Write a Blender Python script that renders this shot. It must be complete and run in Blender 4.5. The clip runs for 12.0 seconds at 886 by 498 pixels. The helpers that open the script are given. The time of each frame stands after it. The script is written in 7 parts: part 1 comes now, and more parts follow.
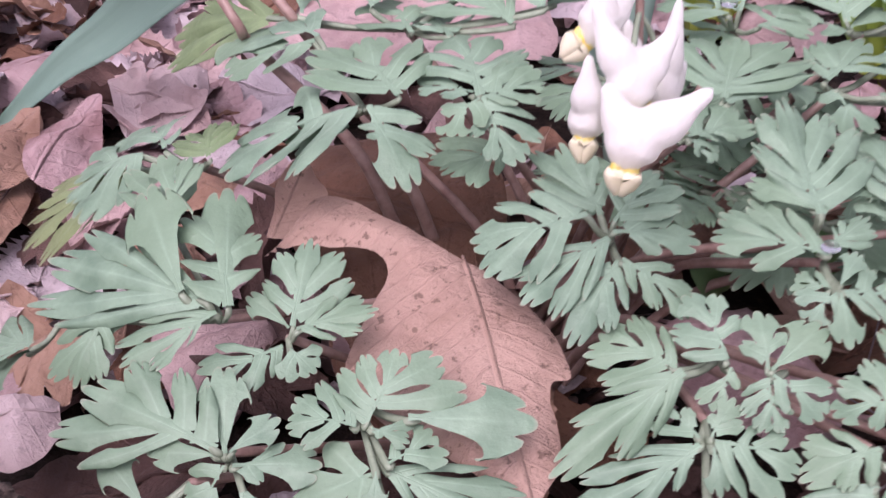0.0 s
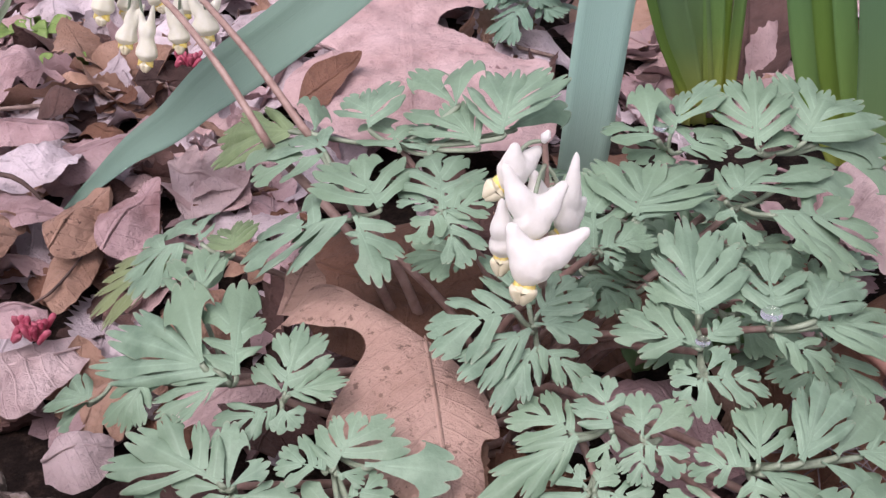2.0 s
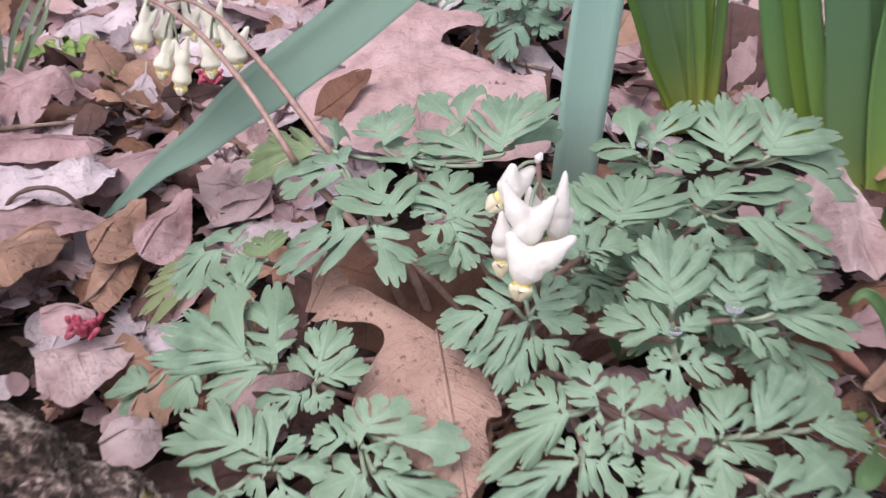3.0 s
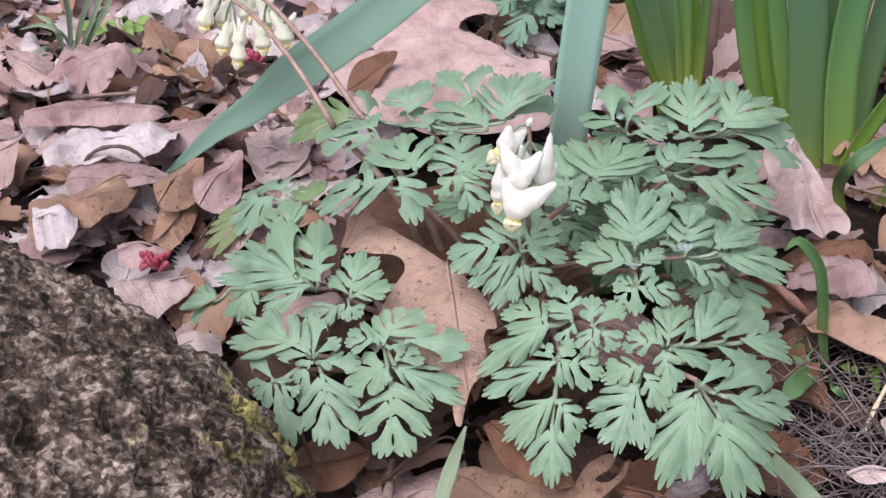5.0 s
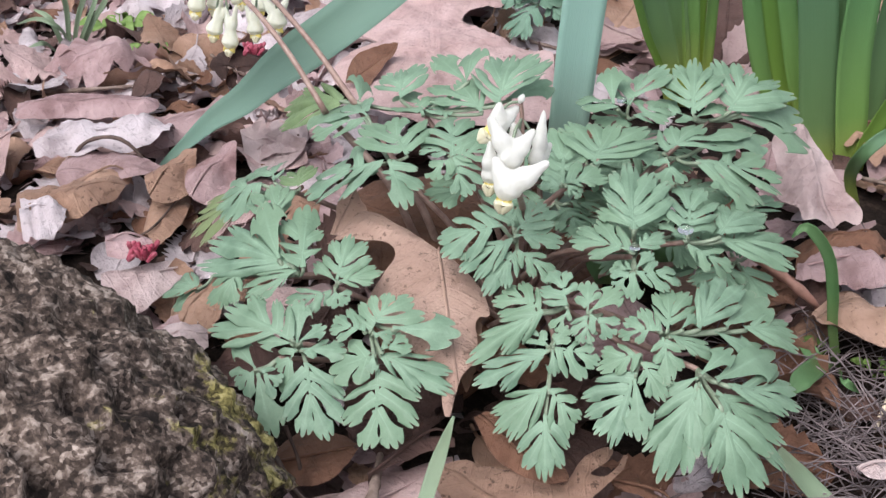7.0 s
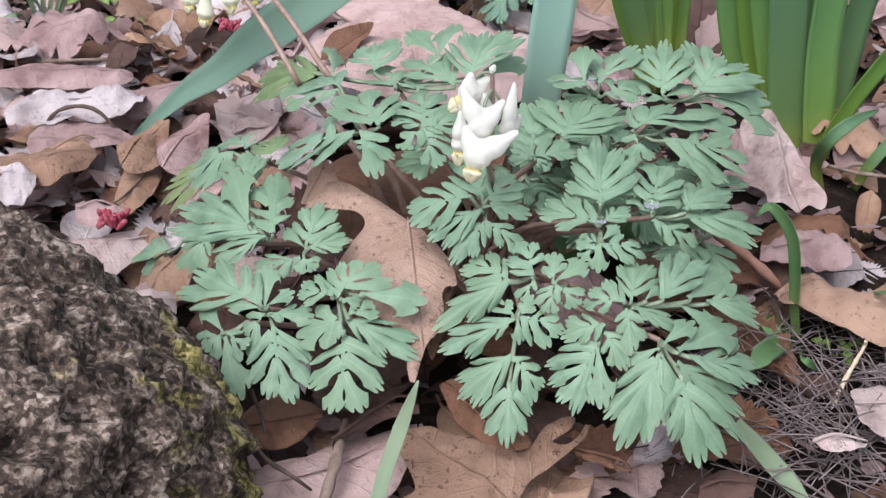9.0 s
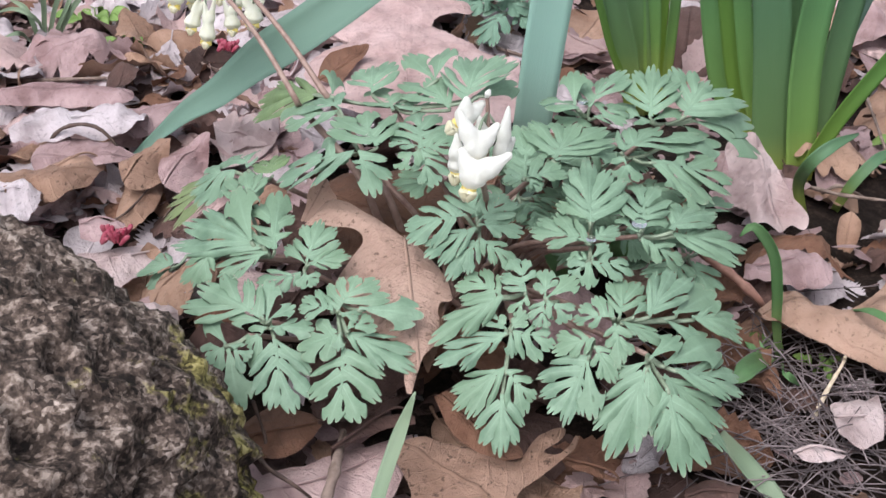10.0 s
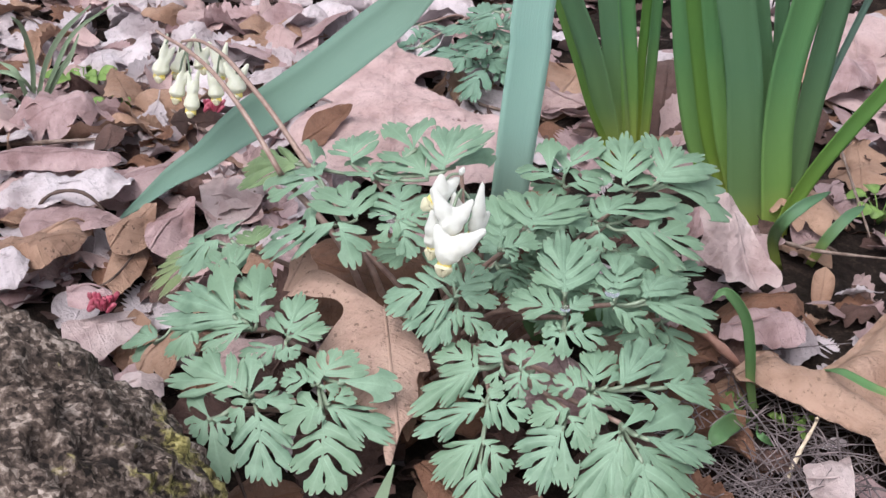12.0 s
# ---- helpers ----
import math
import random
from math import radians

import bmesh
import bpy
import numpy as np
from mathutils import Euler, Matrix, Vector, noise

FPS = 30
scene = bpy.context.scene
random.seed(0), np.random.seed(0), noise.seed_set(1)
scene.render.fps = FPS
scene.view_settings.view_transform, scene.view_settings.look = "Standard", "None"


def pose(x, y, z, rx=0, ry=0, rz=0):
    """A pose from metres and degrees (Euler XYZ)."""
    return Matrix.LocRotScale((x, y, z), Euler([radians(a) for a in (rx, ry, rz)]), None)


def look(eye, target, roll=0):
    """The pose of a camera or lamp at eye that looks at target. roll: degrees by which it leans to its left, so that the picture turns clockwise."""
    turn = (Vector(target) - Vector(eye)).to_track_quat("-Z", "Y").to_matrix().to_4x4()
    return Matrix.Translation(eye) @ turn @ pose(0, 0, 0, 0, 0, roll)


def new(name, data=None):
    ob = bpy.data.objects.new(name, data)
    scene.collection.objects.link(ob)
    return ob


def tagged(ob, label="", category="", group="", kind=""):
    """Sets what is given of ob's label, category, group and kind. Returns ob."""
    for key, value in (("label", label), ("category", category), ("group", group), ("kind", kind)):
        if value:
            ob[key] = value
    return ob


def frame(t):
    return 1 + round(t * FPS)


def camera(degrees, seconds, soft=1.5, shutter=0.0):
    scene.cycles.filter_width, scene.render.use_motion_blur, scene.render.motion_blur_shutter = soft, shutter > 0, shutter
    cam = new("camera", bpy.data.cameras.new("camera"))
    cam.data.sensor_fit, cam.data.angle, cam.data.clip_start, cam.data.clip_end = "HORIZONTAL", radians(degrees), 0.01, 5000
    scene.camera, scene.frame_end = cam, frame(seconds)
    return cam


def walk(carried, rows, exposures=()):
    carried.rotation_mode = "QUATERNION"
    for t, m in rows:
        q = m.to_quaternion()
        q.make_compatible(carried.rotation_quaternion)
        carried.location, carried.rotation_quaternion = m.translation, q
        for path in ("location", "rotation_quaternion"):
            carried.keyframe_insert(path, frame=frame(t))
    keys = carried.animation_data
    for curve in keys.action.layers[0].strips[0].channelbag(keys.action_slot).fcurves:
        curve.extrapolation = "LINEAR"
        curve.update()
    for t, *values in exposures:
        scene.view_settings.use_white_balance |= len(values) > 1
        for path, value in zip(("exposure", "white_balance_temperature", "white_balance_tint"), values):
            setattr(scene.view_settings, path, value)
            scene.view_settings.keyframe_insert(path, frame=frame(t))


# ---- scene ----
cam = camera(43.9, 12.0, soft=1.4, shutter=0.5)
PATH = [
    (0, (0.007, 0.005, 0.202), (-0.012, 1.654, -0.929), -0.1),
    (0.5, (0.013, -0.015, 0.23), (-0.021, 1.623, -0.918), 0.8),
    (1, (0.022, -0.032, 0.251), (-0.053, 1.61, -0.889), 0.3),
    (1.5, (0.036, -0.038, 0.253), (-0.107, 1.619, -0.857), -0.9),
    (2, (0.036, -0.039, 0.251), (-0.114, 1.632, -0.838), -1.3),
    (2.5, (0.03, -0.041, 0.259), (-0.093, 1.615, -0.854), -0.7),
    (3, (0.037, -0.076, 0.277), (-0.114, 1.594, -0.813), -1.8),
    (3.5, (0.049, -0.144, 0.304), (-0.117, 1.519, -0.795), -2.1),
    (3.7, (0.047, -0.161, 0.304), (-0.121, 1.516, -0.773), -1.4),
    (5.3, (0.047, -0.153, 0.312), (-0.14, 1.497, -0.802), -1.1),
    (5.5, (0.048, -0.157, 0.313), (-0.141, 1.5, -0.792), -0.9),
    (6, (0.048, -0.152, 0.31), (-0.149, 1.502, -0.798), -1.0),
    (6.5, (0.052, -0.149, 0.302), (-0.157, 1.512, -0.792), -1.5),
    (7, (0.056, -0.145, 0.292), (-0.162, 1.518, -0.798), -1.8),
    (7.5, (0.056, -0.148, 0.284), (-0.161, 1.522, -0.795), -1.6),
    (7.7, (0.061, -0.15, 0.279), (-0.162, 1.527, -0.789), -1.9),
    (9.3, (0.057, -0.155, 0.289), (-0.102, 1.508, -0.811), 0.8),
    (9.5, (0.056, -0.159, 0.291), (-0.098, 1.512, -0.797), 0.9),
    (10, (0.057, -0.166, 0.294), (-0.093, 1.517, -0.776), 1.1),
    (10.5, (0.06, -0.162, 0.296), (-0.082, 1.545, -0.738), 1.3),
    (11, (0.06, -0.165, 0.308), (-0.079, 1.529, -0.747), 1.1),
    (11.5, (0.065, -0.161, 0.308), (-0.087, 1.54, -0.733), 0.4),
    (12, (0.063, -0.166, 0.313), (-0.079, 1.546, -0.71), 0.6),
]
STOPS = 0.50
walk(cam, [(t, look(eye, target, roll)) for t, eye, target, roll in PATH],
     [(0.0, STOPS + 0.2, 6300, 38), (1.0, STOPS + 0.03, 6420, 33), (2.0, STOPS + 0.02, 6460, 27), (3.0, STOPS + 0.05, 6440, 22),
      (3.6, STOPS + 0.09, 6380, 18), (5.5, STOPS + 0.13, 6350, 14), (7.5, STOPS + 0.12, 6270, 9), (9.5, STOPS + 0.13, 6240, 9), (12.0, STOPS + 0.13, 6240, 9)])


# ---- daylight: a bright overcast sky ----
world = bpy.data.worlds.new("overcast_sky")
scene.world = world
world.use_nodes = True
wn = world.node_tree
sky = wn.nodes.new("ShaderNodeTexSky")
sky.sky_type = "NISHITA"
sky.sun_disc = False
sky.sun_elevation = radians(60)
sky.sun_rotation = radians(-154)
sky.air_density, sky.dust_density = 1.0, 4.0
cloud = wn.nodes.new("ShaderNodeHueSaturation")  # cloud cover: the blue fades to a whitish grey
cloud.inputs["Saturation"].default_value = 0.3
wn.links.new(sky.outputs[0], cloud.inputs["Color"])
wn.links.new(cloud.outputs[0], wn.nodes["Background"].inputs[0])
wn.nodes["Background"].inputs[1].default_value = 0.13
sun = new("sun", bpy.data.lights.new("sun", "SUN"))
sun.data.energy, sun.data.angle, sun.data.color = 1.5, radians(45), (1.0, 0.95, 0.9)
sun.matrix_world = look((-0.5, -0.84, 2.0), (0, 0.2, 0))


# ---- materials ----
def material(name, rough=0.6, spec=0.4):
    m = bpy.data.materials.new(name)
    m.use_nodes = True
    nt = m.node_tree
    b = nt.nodes["Principled BSDF"]
    b.inputs["Roughness"].default_value = rough
    b.inputs["Specular IOR Level"].default_value = spec
    return m, nt, b


def node(nt, kind, **values):
    n = nt.nodes.new(kind)
    for key, value in values.items():
        n.inputs[key.replace("_", " ")].default_value = value
    return n


def noise_tex(nt, scale, detail=4.0, rough=0.55, coord="Object"):
    tc = nt.nodes.new("ShaderNodeTexCoord")
    n = node(nt, "ShaderNodeTexNoise", Scale=scale, Detail=detail, Roughness=rough)
    nt.links.new(tc.outputs[coord], n.inputs["Vector"])
    return n.outputs["Fac"]


def ramp(nt, fac, stops):
    r = nt.nodes.new("ShaderNodeValToRGB")
    while len(r.color_ramp.elements) < len(stops):
        r.color_ramp.elements.new(0.5)
    for e, (p, c) in zip(r.color_ramp.elements, stops):
        e.position, e.color = p, (*c, 1)
    nt.links.new(fac, r.inputs[0])
    return r.outputs[0]


def mix(nt, fac, a, b, blend="MIX"):
    m = nt.nodes.new("ShaderNodeMix")
    m.data_type, m.blend_type = "RGBA", blend
    for value, socket in ((fac, m.inputs[0]), (a, m.inputs[6]), (b, m.inputs[7])):
        if isinstance(value, (int, float)):
            socket.default_value = value
        elif isinstance(value, tuple):
            socket.default_value = (*value, 1)
        else:
            nt.links.new(value, socket)
    return m.outputs[2]


def calc(nt, op, a, b=0.0, c=0.0):
    m = nt.nodes.new("ShaderNodeMath")
    m.operation = op
    for value, socket in zip((a, b, c), m.inputs):
        if isinstance(value, (int, float)):
            socket.default_value = value
        else:
            nt.links.new(value, socket)
    return m.outputs[0]


def bump(nt, bsdf, height, strength, distance):
    b = node(nt, "ShaderNodeBump", Strength=strength, Distance=distance)
    nt.links.new(height, b.inputs["Height"])
    nt.links.new(b.outputs[0], bsdf.inputs["Normal"])


def uv_axes(nt):
    uv = nt.nodes.new("ShaderNodeUVMap")
    s = nt.nodes.new("ShaderNodeSeparateXYZ")
    nt.links.new(uv.outputs[0], s.inputs[0])
    return s.outputs[0], s.outputs[1]


def object_random(nt):
    return nt.nodes.new("ShaderNodeObjectInfo").outputs["Random"]


def step_down(nt, value, edge, soft):
    """1 where value is well under edge, 0 above it."""
    n = nt.nodes.new("ShaderNodeMapRange")
    n.interpolation_type = "SMOOTHSTEP"
    n.inputs[1].default_value, n.inputs[2].default_value = edge - soft, edge + soft
    n.inputs[3].default_value, n.inputs[4].default_value = 1.0, 0.0
    nt.links.new(value, n.inputs[0])
    return n.outputs[0]


def through_light(nt, bsdf, color, amount):
    """Thin tissue: part of the light passes through."""
    t = nt.nodes.new("ShaderNodeBsdfTranslucent")
    if isinstance(color, tuple):
        t.inputs[0].default_value = (*color, 1)
    else:
        nt.links.new(color, t.inputs[0])
    m = nt.nodes.new("ShaderNodeMixShader")
    m.inputs[0].default_value = amount
    nt.links.new(bsdf.outputs[0], m.inputs[1])
    nt.links.new(t.outputs[0], m.inputs[2])
    nt.links.new(m.outputs[0], nt.nodes["Material Output"].inputs[0])


def foliage(name, dark, light, edge, rough=0.5):
    """Ferny leaf: soft mottling, a pale vein down every lobe, a waxy bloom."""
    m, nt, b = material(name, rough, 0.35)
    u, v = uv_axes(nt)
    c = ramp(nt, noise_tex(nt, 130), [(0.3, dark), (0.7, light)])
    c = mix(nt, calc(nt, "MULTIPLY", object_random(nt), 0.75), c, edge)
    vein = step_down(nt, calc(nt, "ABSOLUTE", u), 0.08, 0.14)
    vein = calc(nt, "MULTIPLY", calc(nt, "MULTIPLY", vein, calc(nt, "SUBTRACT", 1.0, v)), 0.36)
    c = mix(nt, vein, c, tuple(min(1, x * 1.6 + 0.03) for x in light))
    c = mix(nt, calc(nt, "MULTIPLY", step_down(nt, v, 0.35, 0.35), 0.35), c, tuple(min(1, x * 1.25 + 0.03) for x in light))
    c = mix(nt, calc(nt, "MULTIPLY", noise_tex(nt, 1500, 2), 0.2), c, tuple(x * 0.6 for x in dark))
    rim = calc(nt, "SUBTRACT", 1.0, step_down(nt, v, 0.975, 0.02))
    c = mix(nt, calc(nt, "MULTIPLY", rim, 0.4), c, (0.36, 0.33, 0.26))
    nt.links.new(c, b.inputs["Base Color"])
    h = calc(nt, "ADD", calc(nt, "MULTIPLY", noise_tex(nt, 260, 4), 0.8), calc(nt, "MULTIPLY", vein, -0.35))
    bump(nt, b, h, 0.5, 0.0016)
    through_light(nt, b, c, 0.1)
    return m


LEAF = foliage("ferny_leaf", (0.123, 0.208, 0.144), (0.236, 0.356, 0.256), (0.178, 0.278, 0.178))
YOUNG = foliage("young_leaf", (0.10, 0.17, 0.085), (0.19, 0.28, 0.14), (0.21, 0.23, 0.10))
FAR_LEAF = foliage("far_leaf", (0.10, 0.19, 0.135), (0.18, 0.29, 0.22), (0.16, 0.26, 0.19))


def dead(name, dark, light, spots=0.25, rough=0.65, pale_vein=0.0):
    """Dry fallen leaf: mottled, with a midrib, slanting side veins and dark flecks."""
    m, nt, b = material(name, rough, 0.3)
    u, v = uv_axes(nt)
    c = ramp(nt, noise_tex(nt, 28, 6, 0.62), [(0.34, dark), (0.66, light)])
    r = object_random(nt)
    c = mix(nt, calc(nt, "MULTIPLY", r, 0.5), c, tuple(x * 0.62 for x in light))
    au = calc(nt, "ABSOLUTE", u)
    rib = step_down(nt, au, 0.03, 0.015)
    slant = calc(nt, "SUBTRACT", calc(nt, "MULTIPLY", v, 7.0), calc(nt, "MULTIPLY", au, 2.2))
    slant = calc(nt, "ADD", slant, calc(nt, "MULTIPLY", noise_tex(nt, 40, 2), 1.3))
    side = step_down(nt, calc(nt, "PINGPONG", slant, 0.5), 0.05, 0.035)
    veins = calc(nt, "MAXIMUM", rib, calc(nt, "MULTIPLY", side, 0.32))
    vein_color = tuple(min(1, x * 1.25) for x in light) if pale_vein else tuple(x * 0.55 for x in dark)
    c = mix(nt, calc(nt, "MULTIPLY", calc(nt, "MULTIPLY", veins, noise_tex(nt, 70, 2)), 0.22), c, vein_color)
    fleck = step_down(nt, noise_tex(nt, 320, 4, 0.65), 0.38, 0.03)
    c = mix(nt, calc(nt, "MULTIPLY", fleck, spots), c, tuple(x * 0.35 for x in dark))
    stain = step_down(nt, noise_tex(nt, 55, 3), 0.38, 0.08)
    c = mix(nt, calc(nt, "MULTIPLY", stain, 0.35), c, tuple(x * 0.55 for x in dark))
    nt.links.new(c, b.inputs["Base Color"])
    h = calc(nt, "ADD", calc(nt, "MULTIPLY", noise_tex(nt, 110, 8, 0.7), 1.6), calc(nt, "MULTIPLY", veins, 0.35))
    bump(nt, b, h, 0.8, 0.0035)
    worn = noise_tex(nt, 300, 5, 0.7)
    nt.links.new(calc(nt, "ADD", 0.35, calc(nt, "MULTIPLY", worn, 0.5)), b.inputs["Roughness"])
    through_light(nt, b, c, 0.05)
    return m


DEAD_PINK = dead("dry_pink_brown_leaf", (0.25, 0.142, 0.145), (0.58, 0.415, 0.43))
DEAD_TAN = dead("dry_tan_leaf", (0.25, 0.135, 0.09), (0.50, 0.32, 0.24))
DEAD_PALE = dead("bleached_pale_leaf", (0.41, 0.33, 0.35), (0.74, 0.655, 0.70), 0.35, 0.65, 1.0)
# kept very dark, so its colour also carries the shade under the plant
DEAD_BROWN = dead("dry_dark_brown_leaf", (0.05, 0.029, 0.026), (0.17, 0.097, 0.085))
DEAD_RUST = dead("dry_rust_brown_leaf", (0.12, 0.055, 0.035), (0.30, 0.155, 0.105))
DEAD_OAK = dead("dry_oak_leaf", (0.46, 0.285, 0.225), (0.66, 0.455, 0.38), 0.75, 0.5)
OAK_BROWN = dead("spotted_brown_oak_leaf", (0.27, 0.155, 0.11), (0.46, 0.29, 0.22), 0.9, 0.5)
OAK_TAN = dead("tan_rolled_leaf", (0.33, 0.20, 0.145), (0.54, 0.36, 0.285), 0.5, 0.5)
DEAD_PALE_ROSE = dead("pale_rosy_leaf", (0.42, 0.295, 0.29), (0.70, 0.565, 0.57), 0.2, 0.65, 1.0)
DEAD_ROSE = dead("dry_rosy_oak_leaf", (0.46, 0.305, 0.295), (0.65, 0.475, 0.475), 0.25, 0.5)

SOIL, nt, b = material("leaf_mould_soil", 0.9, 0.2)
c = ramp(nt, noise_tex(nt, 110, 9, 0.8), [(0.38, (0.015, 0.009, 0.007)), (0.54, (0.05, 0.031, 0.025)), (0.72, (0.17, 0.105, 0.085))])
nt.links.new(c, b.inputs["Base Color"])
bump(nt, b, noise_tex(nt, 140, 9, 0.8), 1.0, 0.02)


def strap_green(name, low, mid, high):
    """Daffodil leaf: pale at the base, bluish further up, fine lengthwise lines."""
    m, nt, b = material(name, 0.42, 0.45)
    u, v = uv_axes(nt)
    tc = nt.nodes.new("ShaderNodeUVMap")
    mp = node(nt, "ShaderNodeMapping", Scale=(9.0, 0.7, 1.0))
    nt.links.new(tc.outputs[0], mp.inputs[0])
    n = node(nt, "ShaderNodeTexNoise", Scale=3.0, Detail=4.0)
    nt.links.new(mp.outputs[0], n.inputs["Vector"])
    c = ramp(nt, v, [(0.0, low), (0.12, low), (0.34, mid), (0.66, high)])
    c = mix(nt, calc(nt, "MULTIPLY", n.outputs["Fac"], 0.32), c, tuple(x * 0.6 for x in mid))
    c = mix(nt, calc(nt, "MULTIPLY", object_random(nt), 0.35), c, tuple(x * 0.6 for x in high))
    nt.links.new(c, b.inputs["Base Color"])
    bump(nt, b, n.outputs["Fac"], 0.35, 0.0008)
    through_light(nt, b, c, 0.3)
    return m


STRAP_BLUE = strap_green("blue_green_strap_leaf", (0.40, 0.55, 0.46), (0.43, 0.66, 0.58), (0.45, 0.70, 0.63))
STRAP_DARK = strap_green("deep_green_strap_leaf", (0.42, 0.49, 0.10), (0.19, 0.32, 0.12), (0.13, 0.265, 0.145))
STRAP_GREEN = strap_green("green_strap_leaf", (0.56, 0.62, 0.12), (0.25, 0.43, 0.11), (0.14, 0.33, 0.14))
STRAP_YELLOW = strap_green("yellow_green_strap_leaf", (0.44, 0.48, 0.07), (0.22, 0.36, 0.055), (0.13, 0.29, 0.07))
STRAP_TEAL = strap_green("teal_strap_leaf", (0.22, 0.33, 0.24), (0.24, 0.38, 0.31), (0.22, 0.36, 0.29))
GRASS = strap_green("grass_blade", (0.22, 0.31, 0.11), (0.13, 0.27, 0.10), (0.17, 0.32, 0.14))


def simple(name, dark, light, scale, rough=0.6, spec=0.4, relief=0.4, size=0.001, glow=0.0):
    m, nt, b = material(name, rough, spec)
    n = noise_tex(nt, scale, 5)
    c = ramp(nt, n, [(0.3, dark), (0.7, light)])
    nt.links.new(c, b.inputs["Base Color"])
    bump(nt, b, n, relief, size)
    if glow:
        through_light(nt, b, c, glow)
    return m


STEM = simple("pinkish_brown_stem", (0.22, 0.132, 0.112), (0.37, 0.26, 0.225), 260, 0.45, 0.45)
RACHIS = simple("pale_leaf_stalk", (0.17, 0.215, 0.15), (0.27, 0.33, 0.245), 260, 0.45)
PETAL = simple("waxy_white_petal", (0.84, 0.835, 0.80), (0.93, 0.925, 0.91), 300, 0.6, 0.25, 0.5, 0.0014, 0.45)
PETAL_CREAM = simple("creamy_white_petal", (0.83, 0.83, 0.70), (0.91, 0.91, 0.84), 300, 0.6, 0.25, 0.5, 0.0014, 0.4)
CREAM = simple("cream_petal", (0.74, 0.69, 0.48), (0.85, 0.82, 0.66), 300, 0.4, 0.4, 0.2, 0.0006, 0.25)
LIP = simple("yellow_petal_lip", (0.84, 0.66, 0.12), (0.90, 0.80, 0.36), 500, 0.45, 0.4, 0.2, 0.0006, 0.2)
TWIG = simple("grey_brown_twig", (0.12, 0.08, 0.065), (0.34, 0.26, 0.23), 160, 0.8, 0.2, 0.8, 0.002)
DARK_TWIG = simple("dark_twig", (0.045, 0.03, 0.028), (0.15, 0.10, 0.085), 160, 0.7, 0.3, 0.6, 0.001)
PINK_TWIG = simple("reddish_brown_twig", (0.17, 0.08, 0.06), (0.36, 0.2, 0.16), 140, 0.6, 0.3, 0.6, 0.001)
PALE_TWIG = simple("bleached_twig", (0.45, 0.38, 0.36), (0.72, 0.65, 0.63), 140, 0.7, 0.3, 0.6, 0.001)
NEEDLE = simple("dry_pine_needle", (0.055, 0.042, 0.046), (0.30, 0.24, 0.25), 90, 0.6)
RED = simple("red_maple_flower", (0.30, 0.02, 0.06), (0.58, 0.17, 0.23), 300, 0.5, 0.4, 0.3, 0.001, 0.2)
WEED = simple("weed_leaf", (0.13, 0.23, 0.05), (0.25, 0.37, 0.11), 200, 0.5, 0.4, 0.3, 0.001, 0.2)
SEED = simple("tan_seed", (0.42, 0.33, 0.24), (0.66, 0.56, 0.44), 400, 0.5)

ROCK, nt, b = material("weathered_rock", 0.85, 0.25)
tone = ramp(nt, noise_tex(nt, 34, 5, 0.6), [(0.36, (0.55, 0.50, 0.47)), (0.62, (1.15, 1.12, 1.1))])
def grains(nt, scale):
    tc = nt.nodes.new("ShaderNodeTexCoord")
    wob = node(nt, "ShaderNodeTexNoise", Scale=scale * 0.8, Detail=3.0)
    nt.links.new(tc.outputs["Object"], wob.inputs["Vector"])
    add = nt.nodes.new("ShaderNodeVectorMath")
    add.operation = "MULTIPLY_ADD"
    nt.links.new(wob.outputs["Color"], add.inputs[0])
    add.inputs[1].default_value = (0.4 / scale, 0.4 / scale, 0.4 / scale)
    nt.links.new(tc.outputs["Object"], add.inputs[2])
    v_ = node(nt, "ShaderNodeTexVoronoi", Scale=scale)
    nt.links.new(add.outputs[0], v_.inputs["Vector"])
    sep = nt.nodes.new("ShaderNodeSeparateColor")
    nt.links.new(v_.outputs["Color"], sep.inputs[0])
    return sep.outputs[0], v_.outputs["Distance"]


cell, edge = grains(nt, 640)
cell2, edge2 = grains(nt, 190)
grain = calc(nt, "ADD", calc(nt, "MULTIPLY", noise_tex(nt, 140, 6, 0.68), 0.6), calc(nt, "MULTIPLY", noise_tex(nt, 520, 3, 0.6), 0.4))
grain = calc(nt, "ADD", grain, calc(nt, "MULTIPLY", calc(nt, "SUBTRACT", cell, 0.5), 0.20))
grain = calc(nt, "ADD", grain, calc(nt, "MULTIPLY", calc(nt, "SUBTRACT", cell2, 0.5), 0.11))
c = ramp(nt, grain, [(0.35, (0.017, 0.0125, 0.0115)), (0.46, (0.064, 0.047, 0.040)), (0.55, (0.147, 0.112, 0.097)), (0.69, (0.44, 0.37, 0.335))])
c = mix(nt, 0.85, c, tone, "MULTIPLY")
sides = nt.nodes.new("ShaderNodeSeparateXYZ")
nt.links.new(nt.nodes.new("ShaderNodeTexCoord").outputs["Object"], sides.inputs[0])
low_edge = calc(nt, "MULTIPLY", calc(nt, "SUBTRACT", calc(nt, "SUBTRACT", sides.outputs[0], sides.outputs[2]), -0.12), 1.6)
moss = calc(nt, "SUBTRACT", 1.0, step_down(nt, calc(nt, "ADD", noise_tex(nt, 60, 6, 0.7), low_edge), 0.585, 0.05))
c = mix(nt, calc(nt, "MULTIPLY", moss, 0.55), c, ramp(nt, grain, [(0.40, (0.07, 0.06, 0.015)), (0.6, (0.52, 0.46, 0.12))]))
nt.links.new(c, b.inputs["Base Color"])
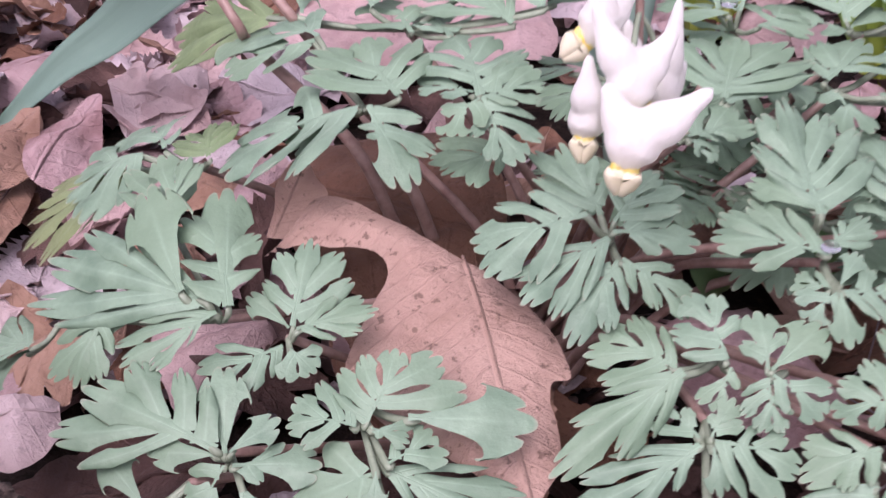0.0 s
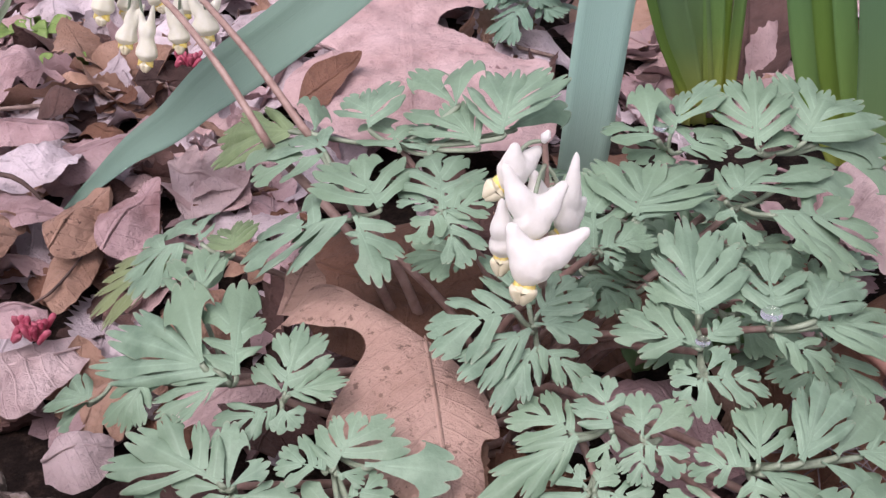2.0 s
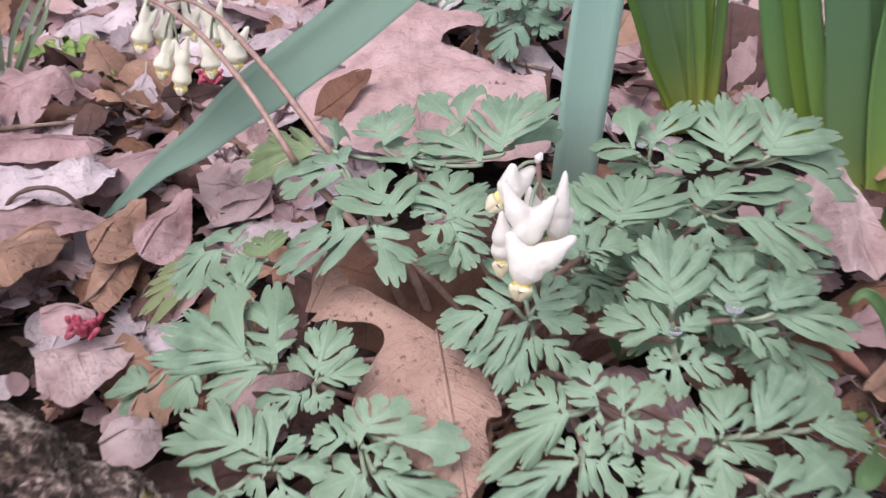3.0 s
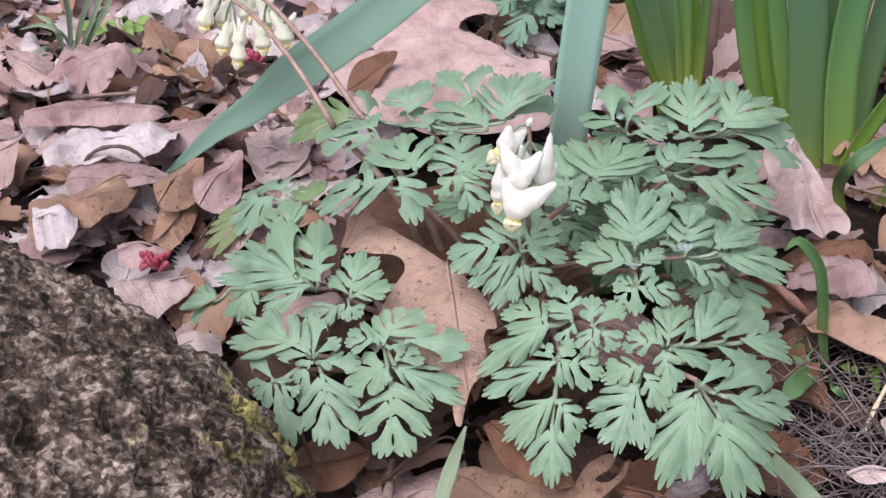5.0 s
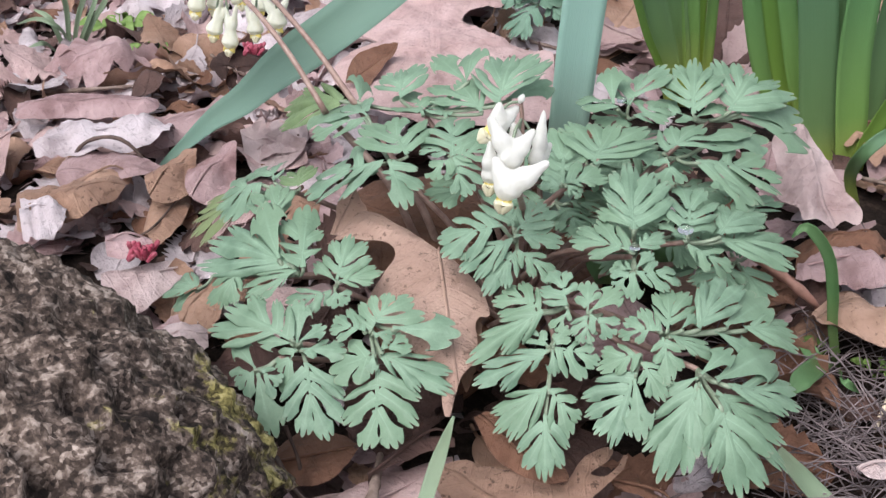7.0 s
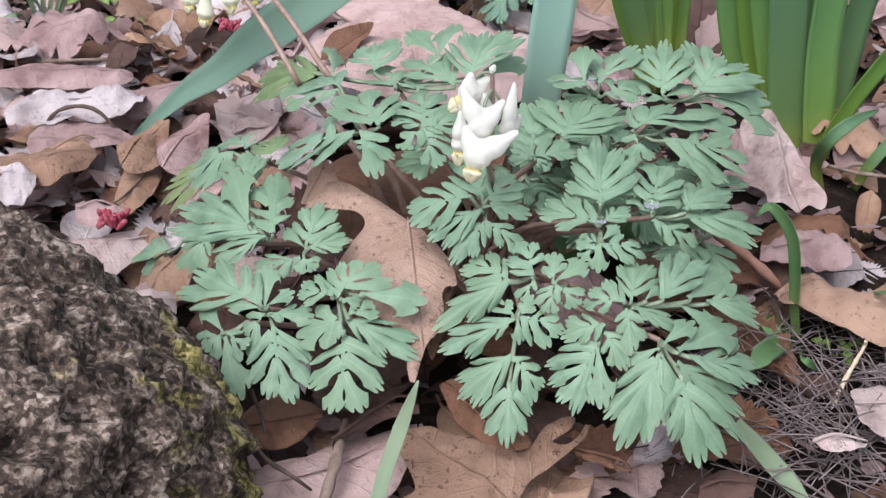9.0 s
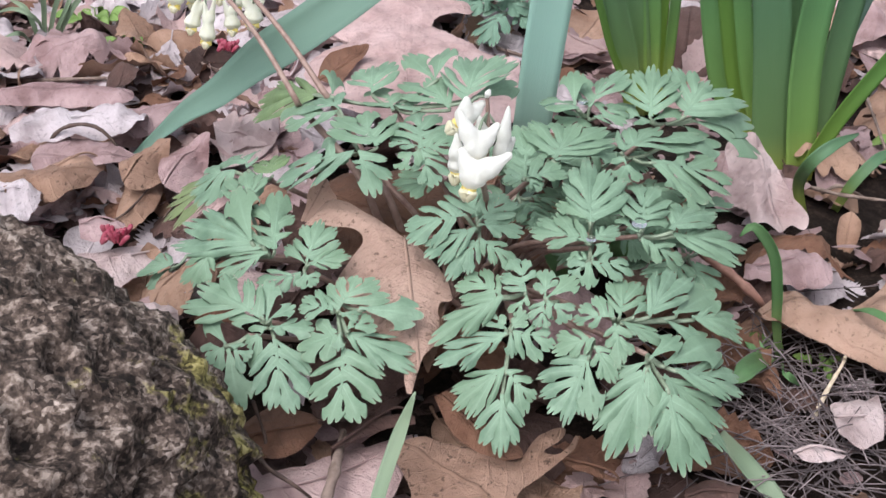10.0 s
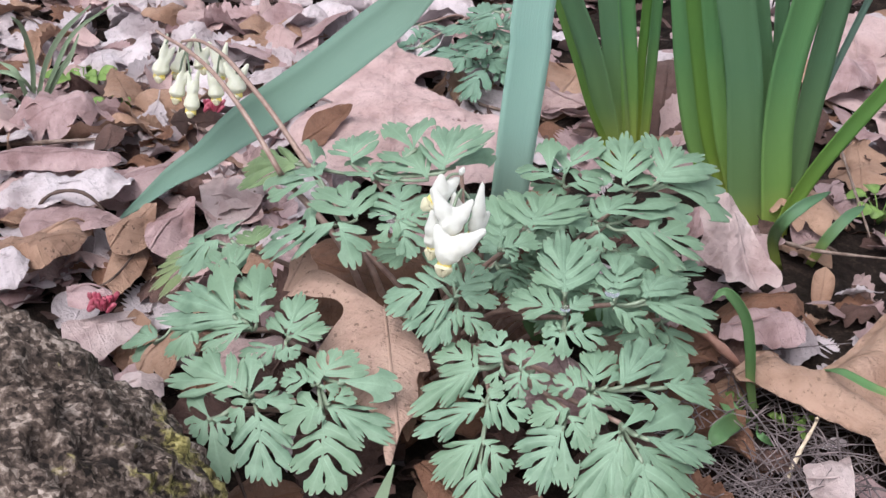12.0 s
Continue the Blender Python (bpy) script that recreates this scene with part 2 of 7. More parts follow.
bump(nt, b, grain, 0.55, 0.0035)

WATER, nt, b = material("water", 0.02, 0.5)
b.inputs["Transmission Weight"].default_value = 1.0
b.inputs["Base Color"].default_value = (1, 1, 1, 1)
b.inputs["IOR"].default_value = 1.33


# ---- building helpers ----
def ob_from(name, bm, mat, smooth=True):
    me = bpy.data.meshes.new(name)
    bm.normal_update()
    bm.to_mesh(me)
    bm.free()
    for p in me.polygons:
        p.use_smooth = smooth
    me.materials.append(mat)
    return new(name, me)


def part(name, bm, mat, parent, label="", at=None):
    """One mesh under a thing or under a part; its points are given in the world, or round the place 'at'."""
    ob = ob_from(name, bm, mat)
    root = Vector(parent["place"])
    place = Vector(at) if at is not None else root
    if at is None:
        ob.data.transform(Matrix.Translation(-root))
    ob.parent = parent
    ob.location = place - root
    ob["place"] = tuple(place)
    if label:
        tagged(ob, label)
    return ob


def thing(name, place, label, category, group=""):
    e = new(name)
    e.empty_display_size = 0.02
    e.location = place
    e["place"] = tuple(place)
    return tagged(e, label, category, group)


def spline(points, n):
    """n + 1 points on a smooth line through the given ones."""
    p = [Vector(q) for q in points]
    p = [p[0] * 2 - p[1], *p, p[-1] * 2 - p[-2]]
    out = []
    for i in range(n + 1):
        s = i / n * (len(p) - 3)
        k = min(int(s), len(p) - 4)
        f = s - k
        a, b_, c_, d = p[k:k + 4]
        out.append(0.5 * (2 * b_ + (c_ - a) * f + (2 * a - 5 * b_ + 4 * c_ - d) * f * f + (3 * b_ - a - 3 * c_ + d) * f ** 3))
    return out


def tube(bm, points, radii, n=10, sides=7, flat=1.0, lumps=0.0):
    """A round stem through the points; radii run along it."""
    line = spline(points, n)
    uvl = bm.loops.layers.uv.verify()
    side = None
    rings = []
    for i, p in enumerate(line):
        d = (line[min(i + 1, n)] - line[max(i - 1, 0)]).normalized()
        if side is None:
            side = d.orthogonal().normalized()
        side = (side - d * side.dot(d)).normalized()
        other = d.cross(side)
        s = i / n * (len(radii) - 1)
        k = min(int(s), len(radii) - 2)
        r = radii[k] + (radii[k + 1] - radii[k]) * (s - k)
        if lumps:
            r *= 1 + lumps * noise.noise(p * 160)
        rings.append([bm.verts.new(p + (side * math.cos(a) + other * math.sin(a) * flat) * r) for a in (2 * math.pi * j / sides for j in range(sides))])
    for a, b_ in zip(rings, rings[1:]):
        for j in range(sides):
            bm.faces.new((a[j], a[(j + 1) % sides], b_[(j + 1) % sides], b_[j]))
    bm.faces.new(rings[0][::-1])
    bm.faces.new(rings[-1])
    return bm


def strap(points, width, facing, n=22, thick=0.0009, fold=0.25, base=0.6, tip=0.0, blunt=0.12, power=0.6):
    """A long flat leaf along the points, slightly channelled, with real thickness; facing: where its upper side looks."""
    bm = bmesh.new()
    uvl = bm.loops.layers.uv.verify()
    line = spline(points, n)
    rings = []
    cols = 6
    for i, p in enumerate(line):
        s = i / n
        d = (line[min(i + 1, n)] - line[max(i - 1, 0)]).normalized()
        side = d.cross(Vector(facing)).normalized()
        up = side.cross(d)
        w = width * 0.5 * min(1.0, base + (1 - base) * s / 0.35) * (min(1.0, (1 - s) / blunt) ** power * (1 - tip) + tip)
        w = max(w, 0.0004)
        ring = []
        for k in range(cols + 1):
            u = 2 * k / cols - 1
            ring.append((p + side * (u * w) + up * (fold * w * u * u), u, s))
        for k in range(cols, -1, -1):
            u = 2 * k / cols - 1
            ring.append((p + side * (u * w) + up * (fold * w * u * u - thick * (1.15 - u * u)), u, s))
        rings.append([(bm.verts.new(q), u, s_) for q, u, s_ in ring])
    m = len(rings[0])

    def face(vs):
        f = bm.faces.new([q[0] for q in vs])
        for loop, q in zip(f.loops, vs):
            loop[uvl].uv = (q[1], q[2])
    for a, b_ in zip(rings, rings[1:]):
        for j in range(m):
            face((a[j], a[(j + 1) % m], b_[(j + 1) % m], b_[j]))
    face(rings[0][::-1])
    face(rings[-1])
    return bm


# ---- ground ----
def ground_z(x, y):
    near = max(0.0, 1 - (math.hypot(x, y - 0.4) / 2.5) ** 2)
    return near * (0.007 * noise.noise((x * 7, y * 7, 3.1)) + 0.004 * noise.noise((x * 19, y * 19, 7.7)) - 0.004)


bm = bmesh.new()
fine = [i * 0.022 - 0.9 for i in range(83)]
axis = [-300, -90, -30, -12, -5, -2.6, -1.6, -1.2, *fine, 1.2, 1.6, 2.6, 5, 12, 30, 90, 300]
grid = [[bm.verts.new((x, y + 0.4, ground_z(x, y + 0.4))) for x in axis] for y in axis]
for r0, r1 in zip(grid, grid[1:]):
    for k in range(len(axis) - 1):
        bm.faces.new((r0[k], r0[k + 1], r1[k + 1], r1[k]))
tagged(ob_from("ground", bm, SOIL), "dark crumbly leaf mould under fallen leaves", "ground", kind="structure")


# ---- rock ----
def rock(center, radii, turn, lean):
    bm = bmesh.new()
    bmesh.ops.create_icosphere(bm, subdivisions=7, radius=1.0)
    m = (Matrix.Rotation(turn, 3, "Z") @ Matrix.Rotation(lean, 3, "Y"))
    for v in bm.verts:
        d = v.co.copy()
        # angular block: the sphere pushed out towards a box
        k = (abs(d.x) ** 2.8 + abs(d.y) ** 2.8 + abs(d.z) ** 2.8) ** (-1 / 2.8)
        p, q = d * k, d.copy()
        warp = q + Vector((noise.noise(q * 5.0), noise.noise(q * 5.0 + Vector((7, 0, 0))), noise.noise(q * 5.0 + Vector((0, 7, 0))))) * 0.12
        big = noise.noise(q * 1.7 + Vector((4, 1, 2))) * 0.06
        mid = noise.noise(q * 4.5) * 0.05 + (0.35 - abs(noise.noise(q * 7.0))) * 0.08
        pit = -0.36 * max(0.0, noise.noise(q * 6.0 + Vector((9, 3, 5))) - 0.20)
        # knobs and nodules of three sizes with creases between them
        lump = sum(h * (0.45 - noise.voronoi(warp * f)[0][0] * g) for f, g, h in ((7.0, 0.9, 0.050), (17.0, 1.0, 0.034), (38.0, 1.0, 0.017)))
        fine_ = (0.4 - abs(noise.noise(q * 15.0))) * 0.03 + noise.noise(q * 34.0) * 0.018 + noise.noise(q * 60.0) * 0.009
        p *= 1 + big + mid + pit + lump + fine_ + 0.012
        v.co = m @ Vector((p.x * radii[0], p.y * radii[1], p.z * radii[2]))
    bmesh.ops.translate(bm, verts=bm.verts, vec=center)
    return tagged(ob_from("rock", bm, ROCK), "pitted grey-brown rock with yellowish moss, lying on leaf litter", "rock")


rock((-0.131, 0.048, 0.050), (0.105, 0.092, 0.0775), -0.024, 0.578)

# ---- the flowering plant ----
PLANT = thing("wildflower_plant", (0.03, 0.235, ground_z(0.03, 0.235)), "low clump of pale grey-green ferny leaves with white flowers", "plant")


def compound_leaf(top, parent=None, root=None, thick=0.0014, arch=1.0):
    """The stalk of one divided leaf, from the crown up to its first fork."""
    parent = parent or PLANT
    a = Vector(root if root else parent["place"]) + Vector((random.uniform(-0.018, 0.018), random.uniform(-0.014, 0.014), 0))
    b_ = Vector(top)
    mid1 = a.lerp(b_, 0.35) + Vector((0, 0, 0.018 * arch))
    mid2 = a.lerp(b_, 0.75) + Vector((0, 0, 0.008 * arch))
    bm = tube(bmesh.new(), [a, mid1, mid2, b_], [thick, thick * 0.9, thick * 0.7], 14, 7)
    leaf_ = part("leaf", bm, STEM, parent)
    leaf_["top"] = tuple(b_)
    return leaf_


def leaflet_mesh(length, left, right, rl, rr, lobes, rnd):
    """A leaflet cut into lobes on either side of its rib: each lobe widens outwards and ends in two or three round teeth,
    and narrow slits part the lobes down towards the rib. Base at the origin, along +y; left, right: where the outer long lobes point."""
    bm = bmesh.new()
    uvl = bm.loops.layers.uv.verify()
    inner_l, inner_r = radians(left), radians(right)
    slim = inner_r - inner_l < 0.75
    if lobes <= 2 or slim and lobes <= 4:
        # a single slim lobe
        lo, hi, groups = inner_l - 0.10, inner_r + 0.10, 1
    else:
        # short side lobes near the base, beyond the outer of the long ones
        more = 0.16 if slim else 0.26
        lo, hi = max(-1.7, inner_l - rnd.uniform(more, more + 0.14)), min(1.7, inner_r + rnd.uniform(more, more + 0.14))
        groups = 3 if lobes <= 4 else 5 if lobes <= 6 or slim else 7 if lobes >= 8 else 6
    counts, weights = [], []
    for g in range(groups):
        middle = abs(g - (groups - 1) / 2) < 0.6
        counts.append(rnd.choice((3, 4)) if groups == 1 else 3 if middle else rnd.choice((1, 2)) if g in (0, groups - 1) else rnd.choice((2, 3, 3)))
        weights.append((counts[-1] + 0.9) * rnd.uniform(0.88, 1.12))
    total = sum(weights)
    bounds = [lo + (hi - lo) * sum(weights[:g]) / total for g in range(groups + 1)]
    far = max(-lo, hi)
    rib = 0.56 * min(1.0, (hi - lo) / 1.7)
    droop, cup, phase = rnd.uniform(0.04, 0.20), rnd.uniform(-0.10, 0.10), rnd.uniform(0, 9)

    def reach(b_):
        inner, edge_, r_ = (inner_l, lo, rl) if b_ < 0 else (inner_r, hi, rr)
        if abs(b_) <= abs(inner):
            return 1 + (r_ - 1) * abs(b_ / inner) ** 1.2
        return r_ * (1 - 0.40 * min(1.0, (abs(b_) - abs(inner)) / max(0.05, abs(edge_) - abs(inner))))

    def root(b_):
        return rib * max(0.0, 1 - abs(b_) / far) ** 0.85

    def lifted(p, lift):
        z = -droop * p.length_squared + cup * (math.sqrt(p.x * p.x + 0.02) - 0.14) + lift + 0.05 * noise.noise((p.x * 2.6 + phase, p.y * 2.6, phase))
        return Vector((p.x, p.y, z)) * length

    def sheet(rows):
        made = [[(bm.verts.new(q), u, t) for q, u, t in row] for row in rows]
        for r0, r1 in zip(made, made[1:]):
            for k in range(len(r0) - 1):
                q = (r0[k], r0[k + 1], r1[k + 1], r1[k])
                f = bm.faces.new([e[0] for e in q])
                for loop, e in zip(f.loops, q):
                    loop[uvl].uv = (e[1], e[2])

    steps = (0.0, 0.12, 0.25, 0.38, 0.50, 0.62, 0.73, 0.82, 0.89, 0.95, 1.0)
    for g in range(groups):
        b_ = 0.5 * (bounds[g] + bounds[g + 1])
        wide = 0.5 * (bounds[g + 1] - bounds[g])
        end = reach(b_) * rnd.uniform(0.97, 1.06)
        tip = Vector((math.sin(b_), math.cos(b_))) * end
        foot = Vector((0, root(b_)))
        if b_ * b_ < 0.01 or groups == 1:
            foot.y *= 0.3
        line = tip - foot
        bend = Vector((line.y, -line.x)) * (0.10 if b_ > 0 else -0.10) * min(1.0, abs(b_) * 1.5)
        base = 0.5 * abs(root(bounds[g]) - root(bounds[g + 1])) * abs(line.x) / max(0.05, line.length) + 0.022
        outer = wide * end * (0.86 if groups == 1 else rnd.uniform(0.88, 0.97))
        waist = rnd.uniform(0.78, 0.90) if foot.y < 0.3 * rib else rnd.uniform(0.62, 0.78)
        n = counts[g]
        depth = (0.0, 0.08, 0.15, 0.18, 0.17)[n] * rnd.uniform(0.85, 1.15)
        cols = 6 * n
        ridge, lift0, tilt = rnd.uniform(0.014, 0.034), rnd.uniform(-0.05, 0.04), rnd.uniform(-0.035, 0.035)
        uneven = rnd.uniform(-0.08, 0.08)
        rows = []
        for t in steps:
            axis = foot.lerp(tip, t) + bend * 4 * t * (1 - t) * 0.5
            side = Vector((line.y, -line.x)).normalized()
            prof = float(np.interp(t, (0, 0.10, 0.32, 0.58, 0.80, 0.92, 1.0), (1.0, 0.92, waist, 0.5 * (waist + 1), 1.0, 0.97, 0.84)))
            half = (base + (outer - base) * t) * prof
            row = []
            for k in range(cols + 1):
                u = 2 * k / cols - 1
                tooth = 2 * ((u + 1) / 2 * n % 1.0) - 1 if k < cols else 1.0
                tooth = math.sqrt(max(0.0, 1 - tooth * tooth))
                blunt = (0.36 if groups == 1 else 0.20) * u * u + depth * (1 - tooth) + uneven * u * 0.5
                ease = max(0.0, (t - 0.45) / 0.55) ** 1.6
                p = axis + side * (u * half) - line * (blunt * ease)
                row.append((lifted(p, ridge * (1 - u * u) * min(1.0, 2 * t) + lift0 * max(0.0, t - 0.4) ** 2 + tilt * u * t), u, t))
            rows.append(row)
        sheet(rows)
    # the green wings along the rib
    sheet([[(lifted(Vector((u * 0.03 * (1 - 0.6 * t), rib * 1.1 * t)), 0.006 - 0.006 * u * u), u, 0.3 * t) for u in (-1, 0, 1)] for t in (0, 0.25, 0.5, 0.75, 1)])
    bmesh.ops.recalc_face_normals(bm, faces=bm.faces)
    return bm


LEAFLETS = random.Random(11)


def leaflet(leaf_, base, heading, tilt, roll, length, left, right, rl, rr, lobes, young=False, mat=None):
    bm = leaflet_mesh(length, left, right, rl, rr, lobes, LEAFLETS)
    h, t_, r_ = radians(heading), radians(tilt), radians(roll)
    m = Matrix.Rotation(-h, 4, "Z") @ Matrix.Rotation(t_, 4, "X") @ Matrix.Rotation(r_, 4, "Y")
    bm.transform(m)
    ob = part("leaflet", bm, mat or (YOUNG if young else LEAF), leaf_, "yellow-green young leaflet" if young else "", at=base)
    # its thin stalk, from the fork to the blade
    a, b_ = Vector(leaf_["top"]), Vector(base)
    if (a - b_).length > 0.003:
        inside = m @ Vector((0, length * 0.10, -0.0012))
        bm = tube(bmesh.new(), [a, a.lerp(b_, 0.5) + Vector((0, 0, -0.0015)), b_ + Vector((0, 0, -0.0010)), b_ + inside], [0.0008, 0.0008, 0.0009, 0.0003], 10, 6, 0.7)
        part("leaf_stalk", bm, RACHIS, leaf_)
    return ob


leaf = compound_leaf((-0.011, 0.159, 0.062), arch=-0.4)
leaflet(leaf, (-0.0052, 0.1411, 0.0544), 175, -36, 1, 0.0298, -44, 33, 0.79, 0.72, 7)
leaflet(leaf, (-0.0064, 0.1439, 0.0583), -103, -11, -21, 0.0162, -48, 41, 0.76, 0.77, 4)
leaflet(leaf, (-0.0049, 0.1453, 0.0581), 110, -15, 21, 0.0280, -21, 21, 0.87, 0.53, 5)
leaflet(leaf, (-0.0044, 0.1444, 0.0601), 61, 15, 15, 0.0110, -32, 22, 0.61, 1.05, 3)
leaflet(leaf, (-0.0065, 0.1426, 0.0600), -179, -35, 4, 0.0068, -21, 20, 0.79, 0.88, 2)
leaflet(leaf, (-0.0089, 0.1503, 0.0642), 32, 29, 8, 0.0158, -58, 39, 0.77, 1.40, 7)
leaflet(leaf, (-0.0010, 0.1511, 0.0649), 91, -1, 24, 0.0229, -18, 19, 0.84, 0.99, 4)
leaflet(leaf, (-0.0076, 0.1493, 0.0641), 106, -10, 22, 0.0075, -17, 31, 1.40, 0.40, 3)
leaflet(leaf, (-0.0103, 0.1498, 0.0640), -78, 4, -17, 0.0131, -28, 46, 0.93, 0.92, 5)
leaf = compound_leaf((-0.034, 0.151, 0.056), arch=-0.4)
leaflet(leaf, (-0.0356, 0.1473, 0.0607), -65, 9, -26, 0.0295, -22, 36, 1.15, 0.60, 7)
leaflet(leaf, (-0.0342, 0.1477, 0.0590), -11, 32, -2, 0.0180, -14, 20, 0.99, 0.59, 3)
leaflet(leaf, (-0.0330, 0.1466, 0.0605), 52, 21, 15, 0.0109, -15, 25, 0.63, 0.64, 3)
leaflet(leaf, (-0.0327, 0.1460, 0.0579), 88, 1, 20, 0.0161, -14, 33, 0.81, 0.44, 4)
leaflet(leaf, (-0.0344, 0.1464, 0.0574), -145, -33, -8, 0.0108, -19, 47, 1.40, 0.73, 4)
leaflet(leaf, (-0.0303, 0.1420, 0.0552), 162, -32, 5, 0.0282, -20, 27, 0.97, 0.77, 7)
leaflet(leaf, (-0.0299, 0.1418, 0.0548), 121, -19, 19, 0.0178, -14, 14, 0.74, 1.17, 3)
leaflet(leaf, (-0.0357, 0.1474, 0.0591), -88, -2, -27, 0.0133, -14, 17, 1.10, 0.59, 3)
leaf = compound_leaf((-0.041, 0.146, 0.053), arch=-0.4)
leaflet(leaf, (-0.0481, 0.1408, 0.0525), -47, 19, -28, 0.0144, -16, 16, 1.40, 0.60, 4)
leaflet(leaf, (-0.0489, 0.1417, 0.0507), -113, -27, -16, 0.0085, -46, 32, 1.33, 1.40, 3)
leaflet(leaf, (-0.0472, 0.1400, 0.0511), 152, -29, 10, 0.0245, -14, 22, 0.82, 0.53, 3)
leaflet(leaf, (-0.0463, 0.1402, 0.0526), 124, -11, 26, 0.0100, -27, 16, 0.70, 1.40, 4)
leaf = compound_leaf((-0.025, 0.171, 0.067), arch=-0.4)
leaflet(leaf, (-0.0238, 0.1701, 0.0707), 5, 26, 2, 0.0200, -25, 33, 0.83, 0.99, 5)
leaflet(leaf, (-0.0229, 0.1692, 0.0708), 76, 10, 17, 0.0159, -22, 25, 0.86, 0.70, 5)
leaflet(leaf, (-0.0247, 0.1714, 0.0692), -53, 18, -11, 0.0109, -18, 18, 0.62, 1.09, 3)
leaflet(leaf, (-0.0259, 0.1693, 0.0666), -119, -7, -16, 0.0158, -35, 21, 0.67, 1.10, 5)
leaflet(leaf, (-0.0239, 0.1660, 0.0684), 123, -14, 14, 0.0067, -43, 64, 0.89, 1.02, 4)
leaf = compound_leaf((-0.038, 0.173, 0.070))
leaflet(leaf, (-0.0356, 0.1700, 0.0752), -13, 14, -0, 0.0368, -34, 29, 0.39, 0.41, 7)
leaflet(leaf, (-0.0399, 0.1716, 0.0758), -62, -6, -26, 0.0458, -14, 14, 1.00, 0.89, 6)
leaflet(leaf, (-0.0448, 0.1731, 0.0764), -25, 14, -31, 0.0297, -15, 14, 1.20, 0.74, 4)
leaflet(leaf, (-0.0382, 0.1707, 0.0736), -121, -20, -11, 0.0209, -14, 23, 0.55, 1.05, 5)
leaflet(leaf, (-0.0533, 0.2011, 0.0749), -9, 13, -21, 0.0204, -25, 20, 1.40, 0.98, 5)
leaflet(leaf, (-0.0618, 0.1752, 0.0693), -153, -37, 6, 0.0154, -35, 31, 0.76, 1.12, 5)
leaflet(leaf, (-0.0454, 0.1773, 0.0718), -86, -17, -9, 0.0281, -19, 14, 0.72, 0.89, 4)
leaf = compound_leaf((-0.073, 0.180, 0.063))
leaflet(leaf, (-0.0767, 0.1739, 0.0625), -55, -22, -18, 0.0302, -19, 16, 0.63, 0.87, 5)
leaflet(leaf, (-0.0788, 0.1760, 0.0594), -84, -34, -17, 0.0155, -26, 14, 0.61, 0.74, 3)
leaf = compound_leaf((-0.054, 0.232, 0.070))
leaflet(leaf, (-0.0691, 0.2387, 0.0696), -81, -20, -8, 0.0223, -85, 27, 1.01, 1.06, 5)
leaflet(leaf, (-0.0719, 0.2418, 0.0640), -95, -20, -2, 0.0327, -33, 30, 1.07, 0.95, 8, young=True)
leaflet(leaf, (-0.0621, 0.2353, 0.0725), -21, -5, -20, 0.0228, -15, 31, 1.36, 0.48, 4)
leaflet(leaf, (-0.0486, 0.2221, 0.0778), -13, -2, -14, 0.0211, -26, 28, 0.93, 0.8, 8, young=True)
leaflet(leaf, (-0.0511, 0.2292, 0.0728), -90, -24, -1, 0.0167, -61, 24, 0.86, 1.18, 3)
leaf = compound_leaf((-0.014, 0.233, 0.085))
leaflet(leaf, (-0.0140, 0.2211, 0.0913), -74, -19, -6, 0.0360, -64, 29, 0.79, 1.05, 5)
leaflet(leaf, (-0.0115, 0.2199, 0.0926), 161, -12, 5, 0.0242, -45, 19, 0.64, 0.43, 6)
leaflet(leaf, (-0.0051, 0.2244, 0.0927), -23, -1, -3, 0.0340, -27, 29, 0.98, 0.84, 6)
leaflet(leaf, (-0.0278, 0.2599, 0.0903), -82, -18, -4, 0.0273, -49, 28, 0.73, 1.37, 4)
leaflet(leaf, (-0.0268, 0.2596, 0.0916), -40, -5, -16, 0.0228, -14, 29, 1.40, 0.79, 4)
leaflet(leaf, (-0.0159, 0.2286, 0.0868), -124, -14, 6, 0.0183, -30, 29, 0.59, 0.89, 3)
leaf = compound_leaf((0.012, 0.230, 0.088))
leaflet(leaf, (0.0127, 0.2220, 0.0943), -7, 5, -6, 0.0373, -19, 30, 1.06, 0.71, 7)
leaflet(leaf, (0.0132, 0.2209, 0.0942), 67, 9, 5, 0.0154, -36, 42, 1.33, 0.75, 5)
leaflet(leaf, (0.0133, 0.2207, 0.0938), 162, -14, 4, 0.0195, -40, 21, 0.80, 0.76, 5)
leaflet(leaf, (0.0124, 0.2208, 0.0941), -140, -10, -5, 0.0139, -36, 25, 0.89, 0.72, 4)
leaflet(leaf, (0.0114, 0.2256, 0.0926), -63, -2, -3, 0.0153, -29, 19, 0.59, 1.19, 3)
leaflet(leaf, (0.0188, 0.2243, 0.0802), -120, -7, -5, 0.0181, -37, 39, 0.77, 1.04, 6)
leaf = compound_leaf((-0.005, 0.269, 0.089))
leaflet(leaf, (-0.0406, 0.2809, 0.0880), -63, -15, -38, 0.0435, -20, 18, 0.9, 0.66, 7, young=True)
leaflet(leaf, (-0.0328, 0.2738, 0.0910), -5, 18, 30, 0.0185, -18, 22, 0.79, 1.40, 4)
leaflet(leaf, (-0.0137, 0.2691, 0.0948), -16, 19, -16, 0.0222, -24, 31, 1.20, 1.12, 6)
leaflet(leaf, (0.0123, 0.2805, 0.0981), -38, 9, -20, 0.0264, -14, 14, 1.16, 0.57, 4)
leaflet(leaf, (0.0131, 0.2723, 0.1017), 9, 18, -30, 0.0232, -25, 14, 1.22, 0.85, 4)
